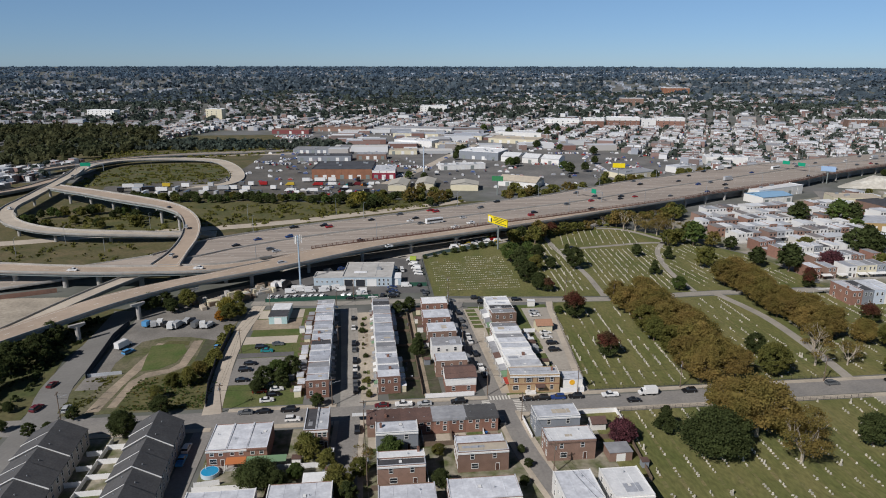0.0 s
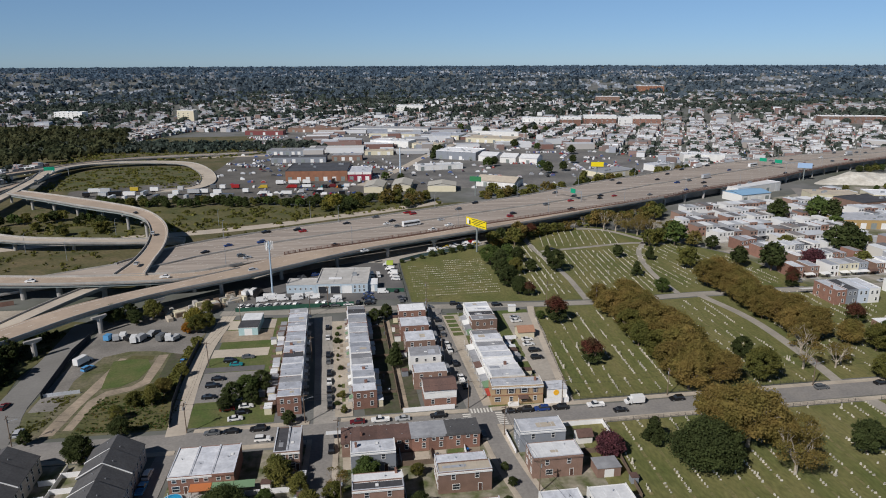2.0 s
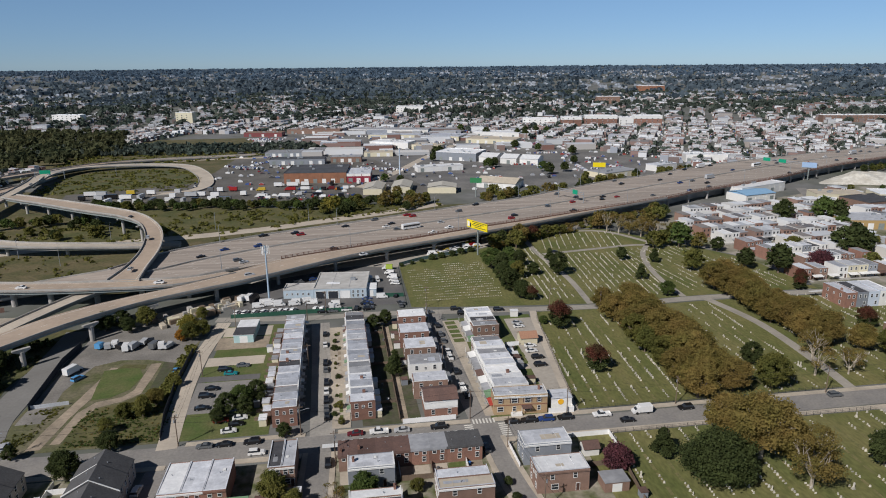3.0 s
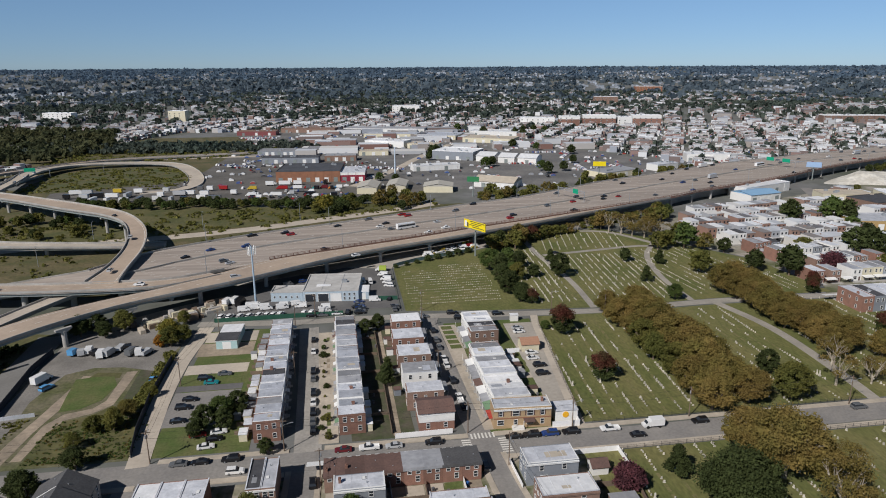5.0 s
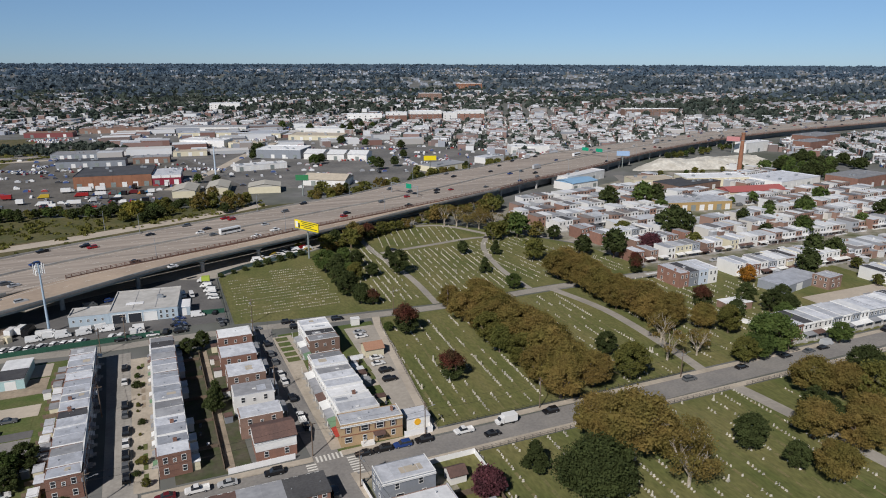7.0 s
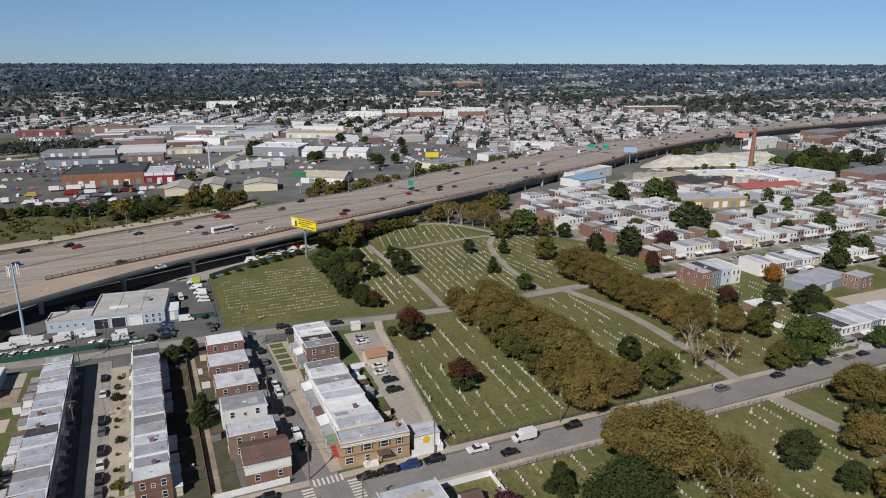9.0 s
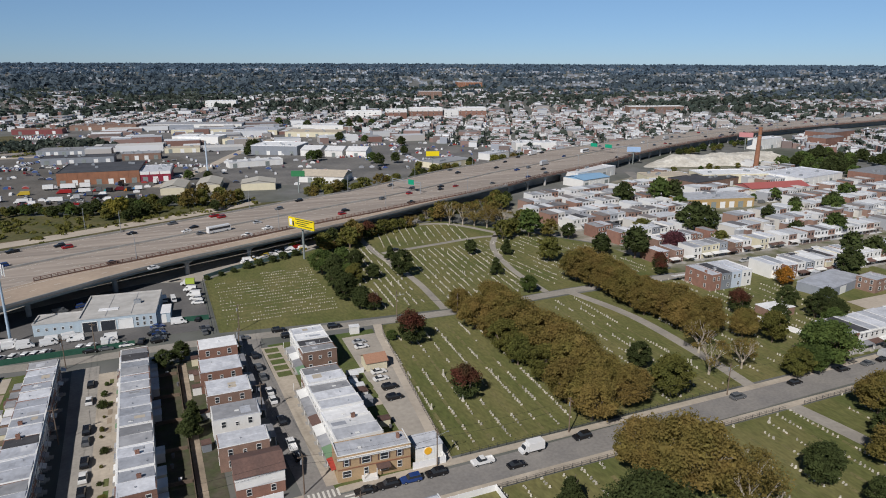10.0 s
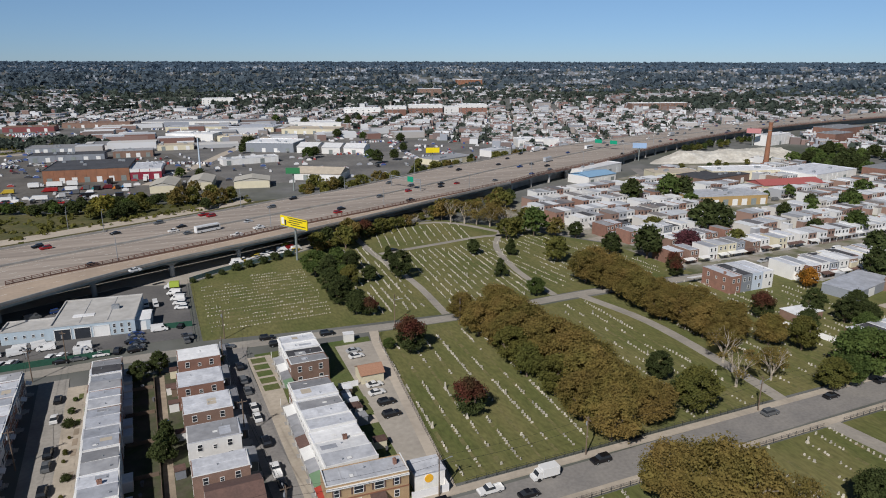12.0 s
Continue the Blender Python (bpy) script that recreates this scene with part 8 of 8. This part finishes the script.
SEEDS = [(float(x), float(y), radians(t)) for x, y, t in ((300, 900, -28), (700, 1250, -28), (60, 1400, -20), (-500, 1600, 12), (-1000, 2100, -8), (900, 800, -40), (1300, 1500, 5), (500, 2000, -32), (-200, 2200, 25), (1100, 2600, -15), (2000, 1700, -30), (-900, 3300, 20), (200, 3300, -10), (1500, 3500, 30), (2600, 2700, -25), (1700, 900, -5))]


def wooded(x, y):
    """How much of the far land is under trees: patches, and one broad belt to the north."""
    az, r = np.degrees(np.arctan2(x, y)), np.hypot(x, y)
    belt = np.exp(-((az + 1) / 11.0) ** 2) * np.interp(r, [1500, 1900, 3300, 3900], [0, 0.34, 0.3, 0])
    return belt + np.array([noise.noise((a / 420, b / 170, 9)) for a, b in zip(x, y)])


def city(r0, r1, du, dv, keep, seed):
    """Plots on street grids that turn from district to district, inside a wedge."""
    rs = np.random.RandomState(seed)
    xs, ys, ts = [], [], []
    U, V = np.meshgrid(np.arange(-int(1.3 * r1 / du), int(1.3 * r1 / du)), np.arange(-int(1.3 * r1 / dv), int(1.3 * r1 / dv)))
    U, V = U.ravel(), V.ravel()
    u = U * du + np.where(U % 2 == 0, du * 0.22, -du * 0.22)
    sx, sy = np.array([q[0] for q in SEEDS]), np.array([q[1] for q in SEEDS])
    for i, (px, py, t) in enumerate(SEEDS):
        c, s = math.cos(t), math.sin(t)
        v = V * dv * 1.0
        x, y = u * c - v * s, u * s + v * c
        d, a = np.hypot(x, y), np.arctan2(x, y)
        ok = (d > r0) & (d < r1) & (a > radians(-38)) & (a < radians(66)) & (V % 15 > 0) & (rs.rand(len(x)) < keep)
        x, y = x[ok], y[ok]
        mine = ((x[:, None] - sx) ** 2 + (y[:, None] - sy) ** 2).argmin(1) == i
        x, y = x[mine], y[mine]
        xs.append(x), ys.append(y), ts.append(np.full(len(x), t))
    x, y, t = np.concatenate(xs), np.concatenate(ys), np.concatenate(ts)
    hw = np.interp(x, [-330, -61, 73, 205, 431, 687, 1300, 2600], [520, 520, 520, 550, 655, 738, 845, 1010])
    ok = ((y > hw + 12) | ((x > 640) & (y < hw - 110))) & ~inside(x, y, WORKS) & ~inside(x, y, WOODS)
    return x[ok], y[ok], t[ok]


def boxes(name, x, y, w, d, h, turn, z, mats, label, roof_every=None):
    n = len(x)
    c, s = np.cos(turn), np.sin(turn)
    cx, cy = np.array([-1, 1, 1, -1]) / 2, np.array([-1, -1, 1, 1]) / 2
    X = x[:, None] + (cx * w[:, None]) * c[:, None] - (cy * d[:, None]) * s[:, None]
    Y = y[:, None] + (cx * w[:, None]) * s[:, None] + (cy * d[:, None]) * c[:, None]
    lo = np.stack([X, Y, np.repeat((z - 2)[:, None], 4, 1)], 2)
    hi = np.stack([X, Y, np.repeat((z + h)[:, None], 4, 1)], 2)
    walls = np.stack([np.stack([lo[:, i], lo[:, (i + 1) % 4], hi[:, (i + 1) % 4], hi[:, i]], 1) for i in range(4)], 1).reshape(-1, 3)
    me = quads(name, walls, mats[0])
    tagged(new(name + "_walls", me), label[0], "cars" if "car" in name else "houses", kind="stuff")
    me = quads(name + "_roofs", hi.reshape(-1, 3), mats[1])
    tagged(new(name + "_roofs", me), label[1], "cars" if "car" in name else "roofs", kind="stuff")


def island_mat(name, stops, rough=0.7):
    """Paint that differs from piece to piece."""
    m = bpy.data.materials.new(name)
    m.use_nodes = True
    n, l = m.node_tree.nodes, m.node_tree.links
    geo, ramp = n.new("ShaderNodeNewGeometry"), n.new("ShaderNodeValToRGB")
    ramp.color_ramp.interpolation = "CONSTANT"
    for i, c in enumerate(stops):
        e = ramp.color_ramp.elements[i] if i < 2 else ramp.color_ramp.elements.new(i / len(stops))
        e.position, e.color = i / len(stops), (*c, 1)
    l.new(geo.outputs["Random Per Island"], ramp.inputs[0])
    l.new(ramp.outputs[0], n["Principled BSDF"].inputs["Base Color"])
    n["Principled BSDF"].inputs["Roughness"].default_value = rough
    return m


# greys of far walls and roofs lean blue, a little haze in the colour
FARWALL = island_mat("far walls", [(0.2, 0.11, 0.09), (0.6, 0.61, 0.62), (0.4, 0.41, 0.42), (0.3, 0.27, 0.25), (0.22, 0.15, 0.13), (0.3, 0.32, 0.36), (0.62, 0.63, 0.64), (0.42, 0.4, 0.38), (0.24, 0.16, 0.14), (0.5, 0.51, 0.52), (0.17, 0.13, 0.12)])
FARROOF = island_mat("far roofs", [(0.5, 0.52, 0.56), (0.64, 0.66, 0.69), (0.36, 0.38, 0.42), (0.14, 0.145, 0.16), (0.38, 0.41, 0.46), (0.2, 0.19, 0.19), (0.48, 0.5, 0.54), (0.12, 0.125, 0.14), (0.33, 0.33, 0.34)])
NEARROOF = island_mat("town roofs", [(0.66, 0.68, 0.7), (0.7, 0.71, 0.72), (0.42, 0.44, 0.47), (0.15, 0.145, 0.15), (0.5, 0.52, 0.55), (0.58, 0.57, 0.55), (0.3, 0.31, 0.33), (0.6, 0.62, 0.65), (0.22, 0.2, 0.19)])
# low-contrast blue-greys: distance haze is painted into outer roofs and walls
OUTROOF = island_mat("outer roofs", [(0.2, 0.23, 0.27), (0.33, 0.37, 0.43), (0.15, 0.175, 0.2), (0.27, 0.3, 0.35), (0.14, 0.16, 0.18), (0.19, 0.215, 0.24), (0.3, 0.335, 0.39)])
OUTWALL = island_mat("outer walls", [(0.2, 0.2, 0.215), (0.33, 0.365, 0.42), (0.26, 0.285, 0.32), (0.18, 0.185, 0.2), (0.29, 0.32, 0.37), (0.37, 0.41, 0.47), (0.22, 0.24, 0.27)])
for nm, r0, r1, du, dv, keep, size, seed, roof in (("near_town", 480, 1250, 17, 6.0, 0.9, (5.6, 10.0, 6.2), 1, NEARROOF), ("middle_town", 1250, 2300, 22, 9, 0.62, (7, 10, 6.6), 2, FARROOF), ("outer_town", 2300, 3900, 34, 24, 0.5, (9, 9, 6.0), 3, OUTROOF)):
    x, y, t = city(r0, r1, du, dv, keep, seed)
    n = len(x)
    loose = {480: 0.9, 1250: 2.5, 2300: 11.0}[r0]
    x, y = x + rs.uniform(-loose, loose, n), y + rs.uniform(-loose, loose, n)
    if r0 > 1000:
        span = 90 if r0 < 2000 else 240
        open_land = wooded(x, y) + np.array([(0.35 if r0 < 2000 else 0.6) * noise.noise((a / span, b / span, 4)) for a, b in zip(x, y)])
        ok = open_land < (0.26 if r0 < 2000 else 0.15)
        x, y, t, n = x[ok], y[ok], t[ok], int(ok.sum())
    z = np.array([land(a, b) for a, b in zip(x, y)])
    big = rs.rand(n) < (0.012 if r0 < 1000 else 0.018 if r0 < 2000 else 0.05)
    w = size[0] * rs.uniform(0.85, 1.15, n) * np.where(big, 4, 1)
    d = size[1] * rs.uniform(0.7, 1.12, n) * np.where(big, 2.2, 1)
    h = size[2] * np.where(rs.rand(n) < 0.15, rs.uniform(1.08, 1.3, n), rs.uniform(0.8, 1.04, n)) * np.where(big, 1.25, 1)
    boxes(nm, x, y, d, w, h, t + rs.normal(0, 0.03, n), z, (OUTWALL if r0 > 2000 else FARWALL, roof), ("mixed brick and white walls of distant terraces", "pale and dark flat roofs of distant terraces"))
    if r0 < 2000:
        # back extensions and sheds of the same houses
        ok = (rs.rand(n) < (0.7 if r0 < 1000 else 0.4)) & ~big
        m = int(ok.sum())
        off = rs.choice([-1, 1], m) * (d[ok] * 0.5 + rs.uniform(1, 3.2, m))
        boxes("back_extension", x[ok] + np.cos(t[ok]) * off, y[ok] + np.sin(t[ok]) * off, rs.uniform(3, 6, m), w[ok] * rs.uniform(0.45, 0.95, m), h[ok] * rs.uniform(0.4, 0.8, m), t[ok], z[ok], (FARWALL, roof), ("mixed walls of low back extensions", "flat roofs of low back extensions"))
    if r0 < 1000:
        # stair heads and chimneys over the roofs
        ok = rs.rand(n) < 0.4
        m = int(ok.sum())
        boxes("roof_top", x[ok] + rs.uniform(-2, 2, m), y[ok] + rs.uniform(-2, 2, m), rs.uniform(0.8, 2.2, m), rs.uniform(0.8, 2.2, m), rs.uniform(0.8, 1.8, m) + 2, t[ok], z[ok] + h[ok] - 2, (FARWALL, roof), ("walls of small roof structures", "tops of small roof structures"))
        # cars at the kerbs of the terraces
        ok = rs.rand(n) < 0.42
        m = int(ok.sum())
        off = rs.choice([-1, 1], m) * (d[ok] * 0.5 + rs.uniform(4.5, 7, m))
        KERB = (x[ok] + np.cos(t[ok]) * off, y[ok] + np.sin(t[ok]) * off, t[ok] + math.pi / 2)
tagged(part("eastern_house_walls", EAST[0], island_mat("terrace walls", [(0.27, 0.16, 0.12), (0.66, 0.66, 0.65), (0.24, 0.16, 0.13), (0.62, 0.62, 0.61), (0.29, 0.19, 0.15), (0.68, 0.68, 0.67), (0.36, 0.37, 0.39), (0.55, 0.53, 0.49)])), "mixed brick and white walls of terraces", "houses", kind="stuff")
tagged(part("eastern_house_roofs", EAST[1], NEARROOF), "pale flat roofs of terraces", "roofs", kind="stuff")
tagged(part("eastern_house_windows", EAST[2], GLASS), "dark windows of terraces", "windows", kind="stuff")
tagged(part("eastern_porches", EAST[3], island_mat("porch paint", [(0.7, 0.7, 0.69), (0.4, 0.4, 0.41), (0.66, 0.65, 0.62), (0.2, 0.16, 0.14), (0.6, 0.6, 0.6)])), "white and grey front porches of terraces", "porches", kind="stuff")
tagged(part("yard_shed_walls", YARDS[0], FARWALL), "mixed walls of small yard sheds", "sheds", kind="stuff")
tagged(part("yard_shed_roofs", YARDS[1], NEARROOF), "pale and dark roofs of small yard sheds", "roofs", kind="stuff")
# sheds and stacked goods of the trade park
n = 80
x, y = rs.uniform(-60, 320, n), rs.uniform(800, 1070, n)
ok = inside(x, y, WORKS) & (rs.rand(n) < 0.9)
x, y, n = x[ok], y[ok], int(ok.sum())
boxes("trade_sheds", x, y, rs.uniform(10, 46, n), rs.uniform(8, 24, n), rs.uniform(3.5, 7, n), np.full(n, radians(-4)), np.zeros(n), (FARWALL, NEARROOF), ("pale walls of low sheds in the trade park", "pale roofs of low sheds in the trade park"))


def far_trees(name, x, y, h, r, material, label, n_clump=11, fat=0.62):
    n = len(x)
    z = np.array([land(a, b) for a, b in zip(x, y)])
    k = n * n_clump
    d = rs.normal(size=(k, 3))
    d /= np.linalg.norm(d, axis=1)[:, None]
    d[:, 2] = np.abs(d[:, 2]) * 0.9 - 0.15
    R, Hh = np.repeat(r, n_clump), np.repeat(h, n_clump)
    c = np.stack([np.repeat(x, n_clump) + d[:, 0] * R * 0.8, np.repeat(y, n_clump) + d[:, 1] * R * 0.8, np.repeat(z, n_clump) + Hh * 0.45 + d[:, 2] * Hh * 0.42], 1)
    nr = d + 0.4 * rs.normal(size=(k, 3))
    nr /= np.linalg.norm(nr, axis=1)[:, None]
    t = np.cross(nr, rs.normal(size=(k, 3)))
    t /= np.linalg.norm(t, axis=1)[:, None]
    b = np.cross(nr, t)
    sz = (R * fat * rs.uniform(0.6, 1.3, k))[:, None]
    v = np.stack([c - t * sz - b * sz * 0.5, c + t * sz * 0.3 - b * sz, c + t * sz + b * sz * 0.4, c - t * sz * 0.2 + b * sz], 1).reshape(-1, 3)
    tagged(new(name, quads(name, v, material)), label, "trees", kind="stuff")


# distance haze is mixed into the next two leaf colours as blue-grey
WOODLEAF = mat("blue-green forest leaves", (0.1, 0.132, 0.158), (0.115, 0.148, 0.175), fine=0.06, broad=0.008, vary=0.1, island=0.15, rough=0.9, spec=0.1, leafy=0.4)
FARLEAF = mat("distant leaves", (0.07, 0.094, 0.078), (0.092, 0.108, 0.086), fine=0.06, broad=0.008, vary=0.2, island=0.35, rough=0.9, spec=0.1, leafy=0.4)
WILDLEAF = mat("wild wood leaves", (0.07, 0.082, 0.042), (0.098, 0.098, 0.046), fine=0.05, broad=0.012, vary=0.2, island=0.3, rough=0.9, spec=0.1, leafy=0.4)
for nm, r0, r1, du, dv, keep, hh, seed in (("town_trees", 480, 1300, 19, 13, 0.9, (4, 10), 7), ("town_trees", 1300, 2400, 22, 18, 0.9, (7, 13), 8)):
    x, y, t = city(r0, r1, du, dv, keep, seed)
    x, y = x + rs.uniform(-10, 10, len(x)), y + rs.uniform(-10, 10, len(x))
    clump = wooded(x, y) + np.array([0.9 * noise.noise((a / 130, b / 90, 5)) for a, b in zip(x, y)])
    ok = rs.rand(len(x)) < np.clip((0.85 if r0 < 1200 else 0.62) + 1.6 * clump, 0.15, 1)
    x, y = x[ok], y[ok]
    h = rs.uniform(*hh, len(x))
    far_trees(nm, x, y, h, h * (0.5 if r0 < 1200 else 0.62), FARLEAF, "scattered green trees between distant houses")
# woods on the rising land, thinning where the suburbs lie
n = 17000
R, A = np.sqrt(rs.uniform(1950 ** 2, 4560 ** 2, n)), np.radians(rs.uniform(-40, 68, n))
x, y = R * np.sin(A), R * np.cos(A)
cover = wooded(x, y) + np.array([0.6 * noise.noise((a / 240, b / 240, 4)) for a, b in zip(x, y)])
ok = rs.rand(n) < np.clip(0.24 + 1.5 * cover + np.interp(R, [1950, 2600, 3600, 4000], [-0.1, 0.1, 0.3, 1.0]), 0.1, 1)
x, y, n = x[ok], y[ok], int(ok.sum())
R = R[ok]
h = rs.uniform(7, 14, n) * np.interp(R, [1950, 3000, 3800, 4300, 4560], [1, 0.75, 0.4, 0.14, 0.04])
# paler, bluer leaves: the haze before the skyline is put into their colour
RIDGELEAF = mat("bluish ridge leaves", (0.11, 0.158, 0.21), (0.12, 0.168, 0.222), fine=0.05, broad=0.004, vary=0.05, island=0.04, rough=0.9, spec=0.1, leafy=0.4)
for near, leaf, said in ((True, WOODLEAF, "woods between far suburbs, tinted blue for haze"), (False, RIDGELEAF, "woods towards the skyline, tinted blue for haze")):
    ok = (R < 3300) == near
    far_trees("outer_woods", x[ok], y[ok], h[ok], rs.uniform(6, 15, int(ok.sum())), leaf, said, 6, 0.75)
n = 900
x, y = rs.uniform(-400, -40, n), rs.uniform(840, 1000, n)
ok = inside(x, y, [(-400, 850), (-70, 845), (-40, 880), (-60, 915), (-180, 930), (-400, 990)])
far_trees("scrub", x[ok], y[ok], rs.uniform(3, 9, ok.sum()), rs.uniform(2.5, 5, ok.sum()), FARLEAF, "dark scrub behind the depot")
n = 2600
x, y = rs.uniform(-950, -280, n), rs.uniform(640, 1200, n)
ok = inside(x, y, WOODS)
far_trees("woods", x[ok], y[ok], rs.uniform(9, 16, ok.sum()), rs.uniform(4, 7, ok.sum()), WILDLEAF, "dense dark wood beyond the interchange", 22, 0.4)
# parked cars, far off: a body and a cabin each
n = 900
x, y = rs.uniform(-250, 700, n), rs.uniform(545, 1100, n)
ok = (x > -138) & (y > np.interp(x, [-250, 200, 700], [545, 560, 770])) & ((rs.rand(n) < 0.25) | inside(x, y, WORKS))
x, y, n = x[ok], y[ok], int(ok.sum())
turn = np.where(rs.rand(n) < 0.5, radians(-4), radians(86)) + rs.normal(0, 0.05, n)
for k in range(70):
    cx, cy, a, m = rs.uniform(-130, 320), rs.uniform(600, 1060), rs.choice([-0.09, 1.48, -0.5, 1.07]), rs.randint(6, 20)
    step = np.arange(m) * 2.9
    px, py = cx - np.sin(a) * step, cy + np.cos(a) * step
    ok = inside(px, py, WORKS) & (rs.rand(m) < 0.85)
    x, y, turn = np.append(x, px[ok]), np.append(y, py[ok]), np.append(turn, np.full(int(ok.sum()), a))
x, y, turn = np.append(x, KERB[0]), np.append(y, KERB[1]), np.append(turn, KERB[2])
n = len(x)
CARTONE = island_mat("far car paint", [(0.7, 0.7, 0.7), (0.05, 0.05, 0.055), (0.3, 0.31, 0.33), (0.75, 0.75, 0.74), (0.3, 0.05, 0.04), (0.5, 0.51, 0.53), (0.06, 0.1, 0.25), (0.72, 0.72, 0.72)], 0.35)
for name, w, h, z in (("far_car_bodies", 4.4, 0.95, 0.35), ("far_car_cabins", 2.4, 1.5, 0.35)):
    boxes(name, x, y, np.full(n, w), np.full(n, 1.8 if w > 3 else 1.6), np.full(n, h), turn, np.full(n, z), (CARTONE, CARTONE), ("sides of parked cars far off", "tops of parked cars far off"))
# weeds and brush
def scatter(name, poly, n, hh, rr, material, label):
    px, py = [p[0] for p in poly], [p[1] for p in poly]
    x, y = rs.uniform(min(px), max(px), n), rs.uniform(min(py), max(py), n)
    clump = np.array([noise.noise((a / 14, b / 14, 2)) for a, b in zip(x, y)])
    ok = inside(x, y, poly) & (rs.rand(n) < np.clip(0.4 + 1.4 * clump, 0.03, 1))
    k = int(ok.sum())
    far_trees(name, x[ok], y[ok], rs.uniform(*hh, k), rs.uniform(*rr, k), material, label, 9, 0.5)


LOT = [(-97, 187), (-69.5, 187), (-69, 206), (-73, 214), (-79, 214), (-87.5, 212), (-96, 209), (-97, 200)]
scatter("weeds", LOT, 1300, (0.1, 0.6), (0.2, 0.5), LEAF["green"], "low green weeds in the vacant lot")
scatter("weeds", [(-77, 215), (-72.8, 215), (-72.8, 256), (-76, 256)], 700, (0.3, 1.6), (0.4, 1.1), LEAF["olive"], "olive weeds along the mesh fence")
scatter("weeds", [(-115, 188), (-108, 188), (-105, 212), (-114, 212)], 500, (0.15, 0.6), (0.25, 0.6), LEAF["olive"], "low weeds beside the dirt track")
scatter("weeds", LOT, 450, (0.1, 0.5), (0.2, 0.5), LEAF["brown"], "dry brown weeds in the vacant lot")
scatter("brush", [(-300, 335), (-130, 345), (-110, 372), (-60, 408), (-20, 425), (60, 466), (60, 480), (-60, 440), (-130, 410), (-300, 385)], 2600, (0.4, 1.8), (0.6, 1.6), LEAF["olive"], "low brush on the highway verge")
scatter("brush", [(-284, 604), (-152, 604), (-150, 660), (-167, 700), (-190, 733), (-258, 737), (-286, 700)], 1500, (0.3, 1.2), (0.8, 2.4), LEAF["olive"], "low olive growth inside the loop ramp")
scatter("brush", [(-330, 770), (-200, 780), (-90, 830), (-60, 880), (-330, 880)], 1800, (0.4, 2.5), (1.0, 3.0), LEAF["olive"], "rough growth beyond the loop ramp")
scatter("brush", [(-180, 190), (-128, 190), (-131, 235), (-127, 275), (-150, 262), (-175, 230)], 1500, (0.5, 2.5), (0.6, 1.8), LEAF["dark"], "dark brush beside the ramp")
scatter("brush", [(-250, 440), (-150, 420), (-60, 450), (60, 500), (60, 520), (-60, 505), (-200, 500)], 2600, (0.4, 2.2), (0.8, 2.2), LEAF["olive"], "low brush and long grass by the tree belt")
scatter("brush", [(62, 372), (100, 392), (150, 420), (222, 455), (222, 448), (150, 411), (96, 382)], 900, (0.8, 3.5), (0.8, 2.2), LEAF["olive"], "tangled brush below the highway")
# wooded skyline, its blue haze painted into the surface colour
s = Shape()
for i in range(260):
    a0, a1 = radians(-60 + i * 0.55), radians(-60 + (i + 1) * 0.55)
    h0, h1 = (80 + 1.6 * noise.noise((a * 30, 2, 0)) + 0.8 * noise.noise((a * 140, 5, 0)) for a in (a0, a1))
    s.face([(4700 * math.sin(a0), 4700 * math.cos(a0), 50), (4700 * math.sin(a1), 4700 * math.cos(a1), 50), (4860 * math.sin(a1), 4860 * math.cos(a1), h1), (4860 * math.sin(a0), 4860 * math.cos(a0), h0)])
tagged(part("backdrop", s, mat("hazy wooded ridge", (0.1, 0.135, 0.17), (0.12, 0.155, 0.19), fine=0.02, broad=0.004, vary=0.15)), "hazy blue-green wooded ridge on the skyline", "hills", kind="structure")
